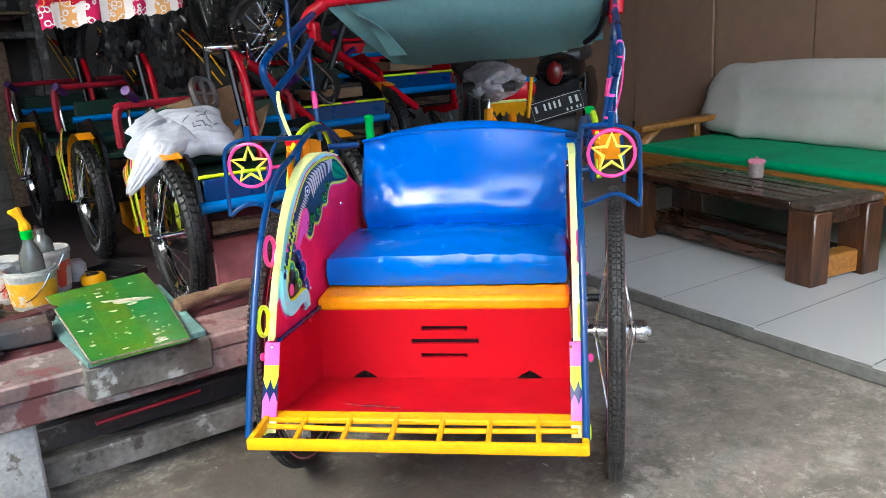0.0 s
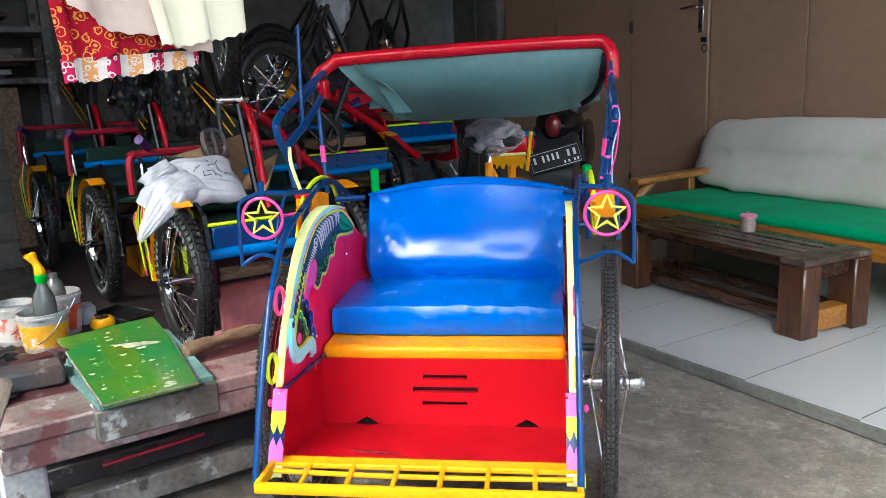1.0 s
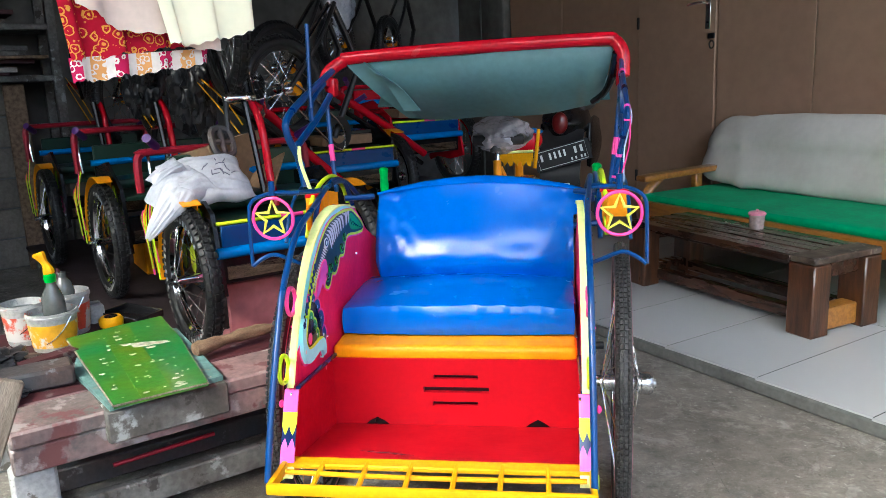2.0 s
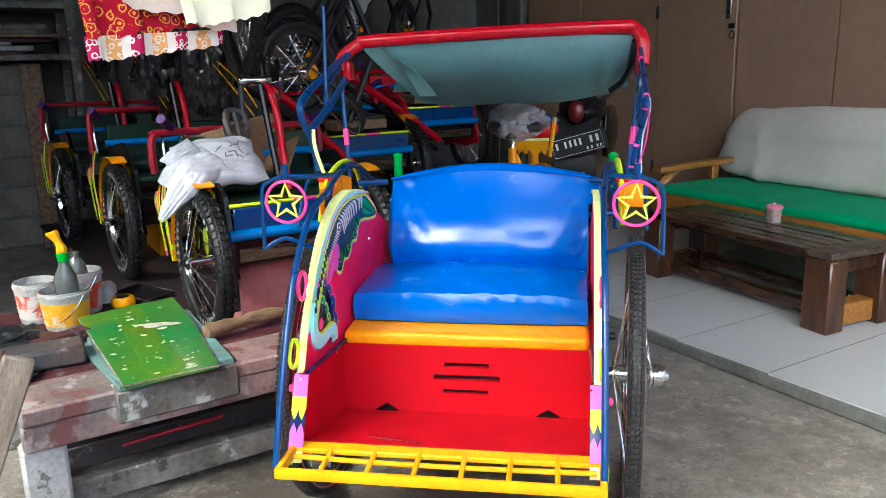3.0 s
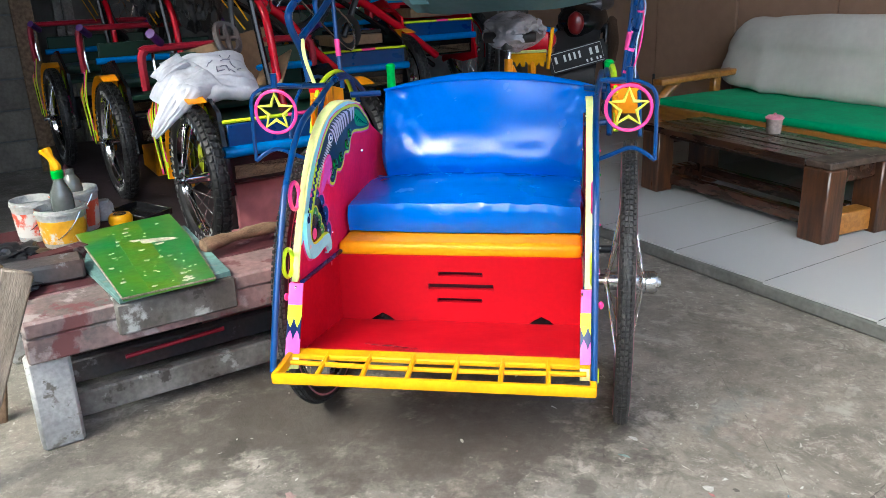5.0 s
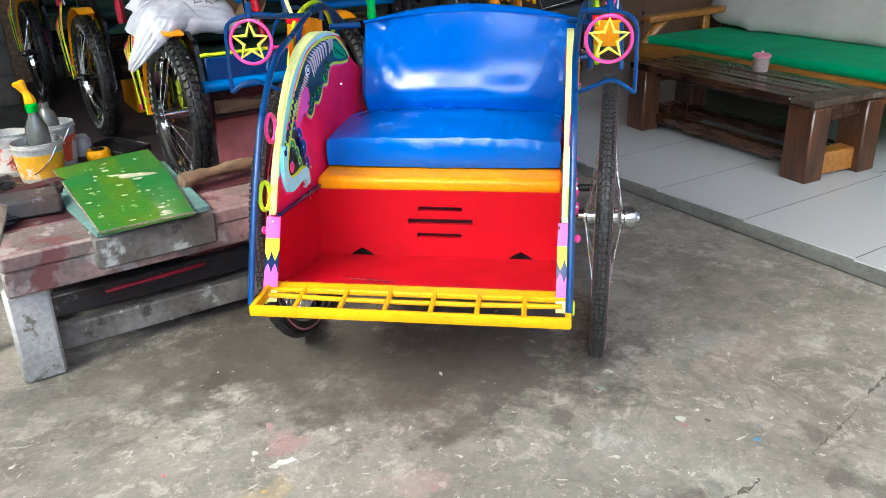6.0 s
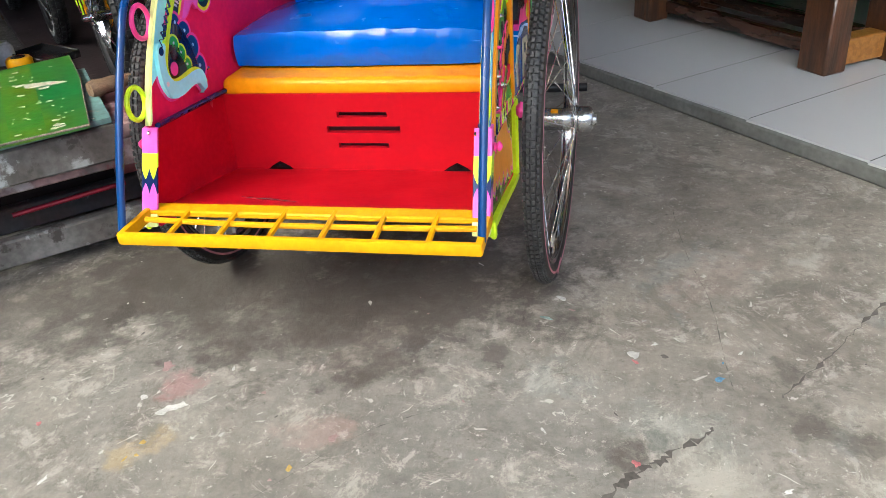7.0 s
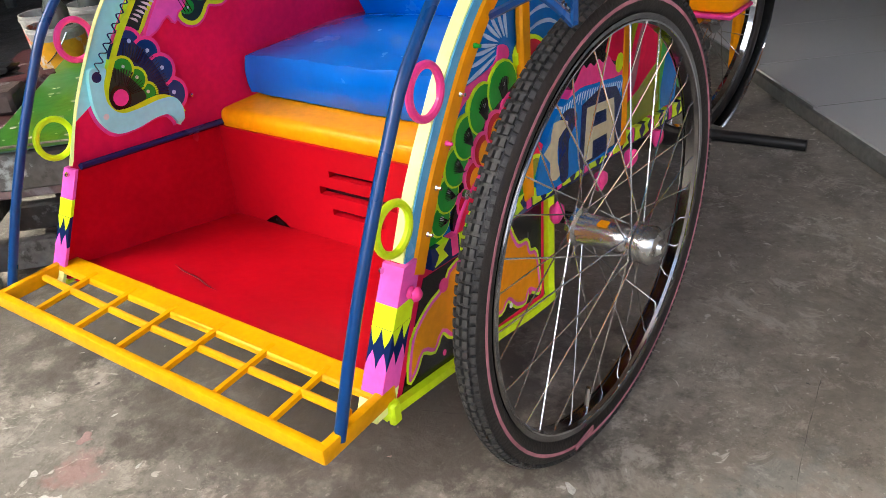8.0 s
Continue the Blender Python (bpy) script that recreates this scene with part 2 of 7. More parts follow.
PLANK = mat("weathered_brown_plank", (0.27, 0.225, 0.175), 0.75, col2=(0.15, 0.12, 0.09), amount=0.4, scale=6, stretch=(8, 8, 1.5), bump=0.5, bscale=30)
SLATE = mat("dark_slate_painted_wood", (0.035, 0.04, 0.046), 0.5, col2=(0.07, 0.05, 0.045), amount=0.4, scale=8, bump=0.4, spots=((0.16, 0.16, 0.17),), spot_scale=18, spot_at=0.62)
HONEY = mat("honey_varnished_wood", (0.36, 0.155, 0.026), 0.3, col2=(0.25, 0.10, 0.016), amount=0.3, scale=6, stretch=(2, 10, 10), bump=0.1, coat=0.4)
GREYWOOD = mat("weathered_grey_wood", (0.175, 0.17, 0.158), 0.75, col2=(0.08, 0.072, 0.062), amount=0.45, scale=7, detail=10, bump=0.8, bscale=30,
               spots=((0.30, 0.31, 0.30), (0.05, 0.043, 0.037)), spot_scale=12, spot_at=0.58)
PALEPAINT = mat("worn_whitish_paint", (0.40, 0.405, 0.40), 0.7, col2=(0.27, 0.27, 0.265), amount=0.35, scale=9, detail=10, bump=0.6, bscale=40,
                spots=((0.14, 0.128, 0.11),), spot_scale=24, spot_at=0.585)
PINKWOOD = mat("chipped_pink_wood", (0.27, 0.165, 0.16), 0.65, col2=(0.135, 0.105, 0.098), amount=0.4, scale=7, detail=10, bump=0.7, bscale=30,
               spots=((0.10, 0.09, 0.082), (0.31, 0.27, 0.26), (0.13, 0.045, 0.045)), spot_scale=6, spot_at=0.565)
PINKBOX = mat("dusty_pink_paint", (0.50, 0.20, 0.21), 0.6, col2=(0.36, 0.13, 0.14), amount=0.25, scale=3, bump=0.2)
MAROON = mat("maroon_paint", (0.060, 0.011, 0.015), 0.6, amount=0.4, scale=5, bump=0.3, spots=((0.12, 0.095, 0.09),), spot_scale=14, spot_at=0.62)
# maroon deck paint taken darker, with the shade of the clutter in its colour
SHADEDECK = mat("shaded_dusty_deck", (0.022, 0.012, 0.014), 0.65, amount=0.4, scale=5, bump=0.3, spots=((0.07, 0.05, 0.05),), spot_scale=14, spot_at=0.62)
KERB = mat("pale_cement_step", (0.165, 0.168, 0.155), 0.75, amount=0.3, scale=6, bump=0.4)
BROWNWOOD = mat("raw_brown_wood", (0.25, 0.165, 0.098), 0.7, col2=(0.13, 0.08, 0.046), amount=0.4, scale=5, stretch=(3, 10, 10), bump=0.4)
GREENBOARD = mat("green_painted_board", (0.014, 0.155, 0.032), 0.33, col2=(0.085, 0.17, 0.004), amount=0.3, scale=4.5, bump=0.25, bscale=30,
                 spots=((0.42, 0.42, 0.30),), spot_scale=34, spot_at=0.70, coat=0.3)
TURQ = mat("turquoise_painted_board", (0.16, 0.30, 0.28), 0.5, amount=0.4, scale=6, bump=0.3, spots=((0.25, 0.2, 0.16),), spot_scale=12, spot_at=0.63)
SHEET = mat("off_white_sofa_cover", (0.64, 0.61, 0.56), 0.9, col2=(0.56, 0.53, 0.48), amount=0.06, scale=3, bump=0.35, bscale=14)
FELT = mat("green_seat_cloth", (0.001, 0.34, 0.13), 0.95, amount=0.2, scale=5, bump=0.3, bscale=80)
SACK = mat("white_plastic_sack", (0.54, 0.55, 0.58), 0.45, col2=(0.42, 0.43, 0.48), amount=0.15, scale=9, bump=0.35, bscale=30)
CARD = mat("brown_cardboard", (0.25, 0.155, 0.085), 0.8, amount=0.25, scale=6, bump=0.1)


def printed_cloth(name, ground, prints, pitch=0.0):
    """Cotton with printed flowers (a dot and a ring each) and curls; with a pitch, square blocks along the cloth."""
    m = mat(name, ground, 0.9, amount=0.12, scale=8, spec=0.1)
    n, l = m.node_tree.nodes, m.node_tree.links
    b = n["Principled BSDF"]
    tc = n.new("ShaderNodeTexCoord")
    out = b.inputs["Base Color"].links[0].from_socket

    def math_node(op, a, c):
        x = n.new("ShaderNodeMath")
        x.operation = op
        for sock, v in ((x.inputs[0], a), (x.inputs[1], c)):
            if isinstance(v, float):
                sock.default_value = v
            else:
                l.new(v, sock)
        return x.outputs[0]

    def lay(fac, colour, under):
        x = n.new("ShaderNodeMix")
        x.data_type = "RGBA"
        l.new(fac, x.inputs["Factor"])
        l.new(under, x.inputs[6])
        x.inputs[7].default_value = (*colour, 1)
        return x.outputs[2]

    def cells(size, at, wide):
        warp, add, v = n.new("ShaderNodeTexNoise"), n.new("ShaderNodeVectorMath"), n.new("ShaderNodeTexVoronoi")
        warp.inputs["Scale"].default_value = 60.0
        l.new(tc.outputs["Object"], warp.inputs["Vector"])
        add.operation, add.inputs[1].default_value = "MULTIPLY_ADD", (0.010, 0.010, 0.010)
        l.new(warp.outputs["Color"], add.inputs[0])
        l.new(tc.outputs["Object"], add.inputs[2])
        l.new(add.outputs["Vector"], v.inputs["Vector"])
        v.inputs["Scale"].default_value = size
        return math_node("LESS_THAN", math_node("ABSOLUTE", math_node("SUBTRACT", v.outputs["Distance"], at), 0.0), wide)
    if pitch:
        sep = n.new("ShaderNodeSeparateXYZ")
        l.new(tc.outputs["Object"], sep.inputs["Vector"])
        for k, colour in enumerate(prints):
            w = math_node("FRACT", math_node("ADD", math_node("DIVIDE", sep.outputs["Y"], 2 * pitch), 10.0 + 0.5 * k), 0.0)
            block = math_node("LESS_THAN", math_node("ABSOLUTE", math_node("SUBTRACT", w, 0.25), 0.0), 0.16)
            block = math_node("MULTIPLY", block, math_node("SUBTRACT", 1.0, cells(52.0 + 9 * k, 0.40, 0.09)))
            out = lay(block, colour, out)
    else:
        out = lay(cells(31.0, 0.0, 0.17), prints[0], out)
        out = lay(cells(31.0, 0.40, 0.045), prints[0], out)
        out = lay(cells(70.0, 0.0, 0.19), prints[1], out)
    l.new(out, b.inputs["Base Color"])
    return m


FLORAL = printed_cloth("red_floral_cloth", (0.42, 0.008, 0.03), ((0.72, 0.33, 0.06), (0.62, 0.22, 0.05)))
HEM = printed_cloth("white_printed_hem", (0.80, 0.74, 0.68), ((0.50, 0.015, 0.09), (0.72, 0.36, 0.12)), 0.062)
BEIGE = mat("pale_beige_cloth", (0.74, 0.60, 0.52), 0.9, amount=0.12, scale=4)
LEMONCLOTH = mat("pale_yellow_cloth", (0.97, 0.945, 0.70), 0.9, amount=0.04, scale=4)
CLEARBAG = mat("clear_plastic_wrap", (0.78, 0.81, 0.92), 0.12, amount=0.15, alpha=0.55, bump=1.0, bscale=48)
BLACKBAG = mat("black_plastic", (0.014, 0.015, 0.018), 0.32, amount=0.3, bump=1.0, bscale=24)
BUCKETWHITE = mat("paint_smeared_white_plastic", (0.42, 0.415, 0.395), 0.5, col2=(0.28, 0.28, 0.27), amount=0.3, scale=10, bump=0.2, spots=((0.20, 0.21, 0.22), (0.45, 0.09, 0.03)), spot_scale=14, spot_at=0.60)
LABELYELLOW = mat("yellow_bucket_label", (0.72, 0.36, 0.015), 0.45, amount=0.2, spots=((0.50, 0.49, 0.45),), spot_scale=18, spot_at=0.565)
LABELRED = mat("red_bucket_label", (0.58, 0.07, 0.03), 0.45, amount=0.2, spots=((0.50, 0.49, 0.46),), spot_scale=14, spot_at=0.47)
GREYPAINT = mat("wet_grey_paint", (0.10, 0.12, 0.12), 0.3, amount=0.4)
SMOKE = mat("smoky_plastic_bottle", (0.10, 0.11, 0.105), 0.2, amount=0.2, coat=0.5)
TAILRED = mat("red_lens", (0.17, 0.004, 0.006), 0.3, coat=0.2)
GLASSCUP = mat("frosted_cup", (0.48, 0.40, 0.37), 0.25, alpha=0.75)
CUPPINK = mat("pink_lid", (0.72, 0.26, 0.36), 0.4)
SADDLE = mat("grey_vinyl_saddle", (0.035, 0.035, 0.038), 0.35, bump=0.2)
PAPER = mat("stacked_white_board", (0.36, 0.35, 0.33), 0.7, amount=0.4, scale=10, vary=0.3)
PLATE = mat("matt_black_plate", (0.012, 0.012, 0.014), 0.6, amount=0.3)

# ---- mesh helpers ----
def finish(bm, name, material, smooth=True):
    me = bpy.data.meshes.new(name)
    bmesh.ops.recalc_face_normals(bm, faces=bm.faces)
    bm.to_mesh(me)
    bm.free()
    me.materials.append(material)
    if smooth:
        for p in me.polygons:
            p.use_smooth = True
        me.set_sharp_from_angle(angle=radians(38))
    return me


def part(name, bm, material, parent, label=""):
    ob = new(name, finish(bm, name, material))
    ob.parent = parent
    if label:
        ob["label"] = label
    return ob


def thing(name, m, label, category, group="", kind=""):
    ob = new(name)
    ob.empty_display_size = 0.1
    ob.matrix_basis = m
    return tagged(ob, label, category, group, kind)


def solid(name, bm, material, m, label, category, group="", kind=""):
    ob = new(name, finish(bm, name, material))
    ob.matrix_basis = m
    return tagged(ob, label, category, group, kind)


def spline(pts, n=6, closed=False):
    """Catmull-Rom through the points."""
    P = [Vector(p) for p in pts]
    k = len(P)
    out = []
    for i in range(k if closed else k - 1):
        if closed:
            a, b, c, d = P[i - 1], P[i], P[(i + 1) % k], P[(i + 2) % k]
        else:
            a, b, c, d = P[max(i - 1, 0)], P[i], P[i + 1], P[min(i + 2, k - 1)]
        for j in range(n):
            t = j / n
            out.append(0.5 * ((2 * b) + (c - a) * t + (2 * a - 5 * b + 4 * c - d) * t * t + (3 * b - a - 3 * c + d) * t ** 3))
    if not closed:
        out.append(P[-1])
    return out


def tube(pts, r, seg=8, closed=False, smooth=6, bm=None, flat=1.0):
    """A round (or flattened) tube along a smooth path; r may be a function of 0..1."""
    bm = bm or bmesh.new()
    path = spline(pts, smooth, closed) if smooth else [Vector(p) for p in pts]
    n = len(path)
    ref = None
    rings = []
    for i, p in enumerate(path):
        a = path[i - 1] if (i or closed) else p
        b = path[(i + 1) % n] if (i < n - 1 or closed) else p
        t = (b - a).normalized()
        if ref is None:
            ref = t.orthogonal().normalized()
        ref = (ref - t * ref.dot(t)).normalized()
        s = t.cross(ref)
        rad = r(i / max(1, n - 1)) if callable(r) else r
        rings.append([bm.verts.new(p + (ref * math.cos(w) + s * math.sin(w) * flat) * rad) for w in (2 * math.pi * k / seg for k in range(seg))])
    for i in range(n if closed else n - 1):
        A, B = rings[i], rings[(i + 1) % n]
        for k in range(seg):
            bm.faces.new((A[k], A[(k + 1) % seg], B[(k + 1) % seg], B[k]))
    if not closed:
        bm.faces.new(rings[0][::-1])
        bm.faces.new(rings[-1])
    return bm


def box(sx, sy, sz, c=(0, 0, 0), bevel=0.004, m=None, bm=None, seg=1):
    own = bmesh.new()
    bmesh.ops.create_cube(own, size=1, matrix=Matrix.Translation(c) @ Matrix.Diagonal((sx, sy, sz, 1)))
    if bevel:
        bmesh.ops.bevel(own, geom=list(own.edges), offset=min(bevel, 0.45 * min(sx, sy, sz)), segments=seg, affect="EDGES", profile=0.5)
    if m is not None:
        own.transform(m)
    return merge(bm, own)


def merge(bm, own):
    if bm is None:
        return own
    me = bpy.data.meshes.new("tmp")
    own.to_mesh(me)
    own.free()
    bm.from_mesh(me)
    bpy.data.meshes.remove(me)
    return bm


def lathe(profile, seg=24, m=None, bm=None, closed=False):
    """Profile of (radius, height) turned about z."""
    own = bmesh.new()
    rings = []
    for r, z in profile:
        rings.append([own.verts.new((r * math.cos(2 * math.pi * k / seg), r * math.sin(2 * math.pi * k / seg), z)) for k in range(seg)])
    n = len(rings)
    for i in range(n if closed else n - 1):
        A, B = rings[i], rings[(i + 1) % n]
        for k in range(seg):
            own.faces.new((A[k], A[(k + 1) % seg], B[(k + 1) % seg], B[k]))
    if not closed:
        for ring in (rings[0], rings[-1]):
            if ring[0].co.xy.length > 1e-5:
                own.faces.new(ring)
    bmesh.ops.remove_doubles(own, verts=own.verts, dist=1e-6)
    if m is not None:
        own.transform(m)
    return merge(bm, own)


def sheet(fn, nu, nv, thick=0.004, bm=None):
    """A surface fn(a, b) for a, b in 0..1, with thickness."""
    own = bmesh.new()
    g = [[own.verts.new(fn(i / nu, j / nv)) for j in range(nv + 1)] for i in range(nu + 1)]
    for i in range(nu):
        for j in range(nv):
            own.faces.new((g[i][j], g[i + 1][j], g[i + 1][j + 1], g[i][j + 1]))
    if thick:
        bmesh.ops.recalc_face_normals(own, faces=own.faces)
        bmesh.ops.solidify(own, geom=list(own.faces), thickness=thick)
    return merge(bm, own)


def prism(outline, depth, bm=None, m=None, bevel=0.0):
    """A flat outline (x, y) raised by depth in z."""
    own = bmesh.new()
    f = own.faces.new([own.verts.new((p[0], p[1], 0)) for p in outline])
    got = bmesh.ops.extrude_face_region(own, geom=[f])
    bmesh.ops.translate(own, vec=(0, 0, depth), verts=[v for v in got["geom"] if isinstance(v, bmesh.types.BMVert)])
    if bevel:
        bmesh.ops.bevel(own, geom=list(own.edges), offset=bevel, segments=2, affect="EDGES", profile=0.5)
    if m is not None:
        own.transform(m)
    return merge(bm, own)


def cushion(sx, sy, sz, c, puff=0.02, r=0.03, n=10, bm=None, arch=0.0, m=None):
    """An upholstered block: rounded edges, swollen faces, the top edge arched."""
    own = bmesh.new()
    bmesh.ops.create_cube(own, size=2)
    bmesh.ops.subdivide_edges(own, edges=list(own.edges), cuts=n, use_grid_fill=True)
    h = Vector((sx / 2, sy / 2, sz / 2))
    for v in own.verts:
        q = v.co.copy()
        core = Vector([max(-1, min(1, q[k])) * (h[k] - r) for k in range(3)])
        d = Vector([q[k] * h[k] for k in range(3)]) - core
        d = d.normalized() * r if d.length > 1e-6 else Vector()
        p = core + d
        for k in range(3):
            a, b = q[(k + 1) % 3], q[(k + 2) % 3]
            if abs(q[k]) > 0.99:
                p[k] += math.copysign(puff * (1 - a * a) * (1 - b * b), q[k])
        if arch:
            p.z += arch * (1 - (p.x / h.x) ** 2) * (0.5 + 0.5 * q.z)
        v.co = p + Vector(c)
    if m is not None:
        own.transform(m)
    return merge(bm, own)


def lump(size, c, rough=0.25, scale=3.0, sub=4, seed=0.0, m=None, bm=None, sharp=0.0):
    """A crumpled bag or bundle."""
    own = bmesh.new()
    bmesh.ops.create_icosphere(own, subdivisions=sub, radius=1)
    for v in own.verts:
        q = v.co * scale + Vector((seed, seed * 1.7, 0))
        k = 1 + rough * noise.noise(q) + 0.5 * rough * noise.noise(q * 2.3) - sharp * abs(noise.noise(q * 3.1))
        v.co = Vector((v.co.x * size[0], v.co.y * size[1], v.co.z * size[2])) * k
    if m is not None:
        own.transform(m)
    bmesh.ops.translate(own, vec=c, verts=own.verts)
    return merge(bm, own)


TO_X = Matrix.Rotation(radians(90), 4, "Y")
ROOM = Matrix.Rotation(radians(-47), 4, "Z")


def room(u, v, z, turn=0):
    return ROOM @ pose(u, v, z, 0, 0, turn)


# ---- wheels ----
def spoke_mesh(length, r=0.0011):
    return finish(tube([(0, 0, 0), (0, 0, length)], r, 5, smooth=0), "spoke", STEEL)


def make_wheel(parent, centre, R, width, name="wheel", knobs=0, spokes=36, hub_len=0.09, line=False, turn=0.0, rim_mat=None, tread_mat=None, hub_r=0.0):
    """A spoked wheel in the y-z plane of its thing: rim, tyre with tread blocks, hub, spokes."""
    M = pose(*centre, 0, 0, turn)
    tr = width / 2
    Rr = R - width * 0.92
    wheel = part(name, lathe([(Rr - 0.012, -tr * 0.62), (Rr + 0.006, -tr * 0.62), (Rr + 0.002, -tr * 0.3), (Rr + 0.002, tr * 0.3), (Rr + 0.006, tr * 0.62), (Rr - 0.012, tr * 0.62), (Rr - 0.018, 0)], 64, TO_X, closed=True), rim_mat or CHROME, parent)
    wheel.matrix_basis = M
    c = R - tr
    if line:
        Rr = R - 0.043
        wheel.data = finish(lathe([(Rr - 0.004, -0.012), (Rr + 0.005, -0.0135), (Rr + 0.003, -0.006), (Rr + 0.003, 0.006), (Rr + 0.005, 0.0135), (Rr - 0.004, 0.012), (Rr - 0.008, 0.007), (Rr - 0.008, -0.007)], 72, TO_X, closed=True), "rim", rim_mat or CHROME)
        for e in (-1, 1):
            part("rim_edge", lathe([(Rr - 0.0052, e * 0.0122), (Rr - 0.0052, e * 0.0136), (Rr - 0.0030, e * 0.0140), (Rr - 0.0030, e * 0.0122)], 72, TO_X, closed=True), CHROME, wheel, "bright chrome rim edge")
    deep = 0.0215 if line else tr * 0.97
    prof = [(R - deep + deep * math.cos(a), tr * math.sin(a)) for a in (math.pi * k / 7 - math.pi for k in range(14))]
    tyre = lathe(prof, 72, TO_X, closed=True)
    if knobs:
        rows = 3 if knobs < 70 else 4
        base = bmesh.new()
        lug = 0.0035 if knobs > 100 else 0.0075
        for i in range(knobs):
            for j in range(rows):
                a = 2 * math.pi * (i + 0.5 * (j in (0, 3))) / knobs
                off = (j - (rows - 1) / 2) / rows
                w = width * (0.80 if line else 0.90) / rows * 0.84
                tilt = off * (1.75 if line else 2.1)
                rr = c + tr * math.cos(tilt) * 0.99
                m = Matrix.Rotation(a, 4, "X") @ Matrix.Translation((tr * math.sin(tilt), 0, rr)) @ Matrix.Rotation(tilt, 4, "Y")
                L = 2 * math.pi * R / knobs * 0.66
                vs = [base.verts.new(m @ Vector((x * w / 2, y * L / 2, z * lug))) for z in (-1, 1) for x, y in ((-1, -1), (1, -1), (1, 1), (-1, 1))]
                for f in ((4, 5, 6, 7), (0, 1, 5, 4), (1, 2, 6, 5), (2, 3, 7, 6), (3, 0, 4, 7)):
                    base.faces.new([vs[q] for q in f])
        part("tread", base, tread_mat or RUBBER, wheel)
    part("tyre", tyre, RUBBER, wheel)
    if line:
        for s in (-1, 1):
            part("sidewall_line", lathe([(c - tr * 0.28, s * tr * 0.93), (c - tr * 0.28, s * tr * 1.0), (c - tr * 0.02, s * tr * 1.01), (c - tr * 0.02, s * tr * 0.93)], 72, TO_X, closed=True), ROSE, wheel, "faded pink line round the tyre's sidewall")
    h = hub_len / 2
    fl = R * 0.10 if hub_len > 0.08 else R * 0.08
    if hub_r:
        fl = hub_r * 1.3
        part("hub", lathe([(0.006, -h * 1.35), (0.011, -h * 1.3), (0.011, -h), (fl, -h), (fl, -h + 0.005), (hub_r, -h + 0.008), (hub_r * 1.02, -h * 0.3), (hub_r * 1.02, h * 0.3), (hub_r, h - 0.018), (hub_r * 0.72, h - 0.008), (fl, h - 0.005), (fl, h), (0.013, h), (0.013, h * 1.3), (0.006, h * 1.38)], 28, TO_X), ALU, wheel, "polished barrel hub")
    else:
        part("hub", lathe([(0.006, -h * 1.35), (0.011, -h * 1.3), (0.011, -h), (fl, -h), (fl, -h + 0.006), (fl * 0.72, -h + 0.012), (fl * 0.62, 0), (fl * 0.72, h - 0.012), (fl, h - 0.006), (fl, h), (0.013, h), (0.013, h * 1.3), (0.006, h * 1.38)], 20, TO_X), CHROME, wheel)
    L = Rr - fl * 0.86
    me = spoke_mesh(1.0)
    for i in range(spokes):
        s = 1 if i % 2 else -1
        a = 2 * math.pi * i / spokes
        ah = a + (0.75 if (i // 2) % 2 else -0.75)
        p = Vector((s * (h - 0.004), fl * 0.86 * math.sin(ah), fl * 0.86 * math.cos(ah)))
        q = Vector((0, (Rr - 0.008) * math.sin(a), (Rr - 0.008) * math.cos(a)))
        o = new("spoke", me)
        o.parent = wheel
        d = q - p
        o.matrix_basis = Matrix.Translation(p) @ d.to_track_quat("Z", "Y").to_matrix().to_4x4() @ Matrix.Diagonal((1, 1, d.length, 1))
    return wheel

# ---- the place: a concrete yard floor, a low tiled stage, two walls, a roof ----
def structure(name, bm, material, m=None, label="", category=""):
    ob = new(name, finish(bm, name, material))
    ob.matrix_basis = m if m is not None else Matrix()
    return tagged(ob, label, category or name.split("_")[0], kind="structure")


def flat(points, z=0.0):
    bm = bmesh.new()
    bm.faces.new([bm.verts.new((x, y, z)) for x, y in points])
    return bm


ground = structure("ground", flat([(-600, -600), (600, -600), (600, 600), (-600, 600)]), CONCRETE, label="stained grey concrete floor with paint spatters and painted-in shade", category="floor")

TV, TZ = 1.150, 0.05          # edge and height of the tiled stage
STAGE = Matrix.Rotation(radians(-50.4), 4, "Z")
SOFA = pose(-0.193, 0.013, 0, 0, 0, -53.5)
TABLE = pose(1.165, 1.124, 0, 0, 0, -55.5)     # at the foot of the scraped end
stage = structure("tiled_stage", box(9.4, 2.3, TZ - 0.006, (1.3, TV + 1.15, (TZ - 0.006) / 2), 0.006), KERB, STAGE, "low cement step under a pale tiled floor", "floor")

WALL_V = 3.06
PANEL_H = 3.0
wall_side = structure("wall_side", box(9.6, 0.10, PANEL_H, (1.35, WALL_V + 0.075, PANEL_H / 2), 0.004), ROOF, ROOM, "brown painted plywood partition behind the sofa", "wall")
seams = [-3.44, -2.86, -2.14, -1.54, -0.93, -0.32, 0.29, 0.90, 1.51, 2.12, 2.73, 3.34, 3.95, 4.56, 5.17, 5.78]
for a, b in zip(seams[:-1], seams[1:]):
    if abs(a + 2.14) < 0.01:
        continue
    sheet_board = new("panel", finish(box(b - a - 0.006, 0.022, PANEL_H - 0.01, ((a + b) / 2, WALL_V + 0.014, PANEL_H / 2), 0.003), "panel", PLY))
    sheet_board.matrix_basis = ROOM
    sheet_board.parent = wall_side
    sheet_board.matrix_parent_inverse = wall_side.matrix_basis.inverted()

door = structure("door_1", box(0.588, 0.03, 2.05, (-1.84, WALL_V + 0.006, TZ + 1.03), 0.004), PLY, ROOM, "plain brown painted plywood door, closed", "door")


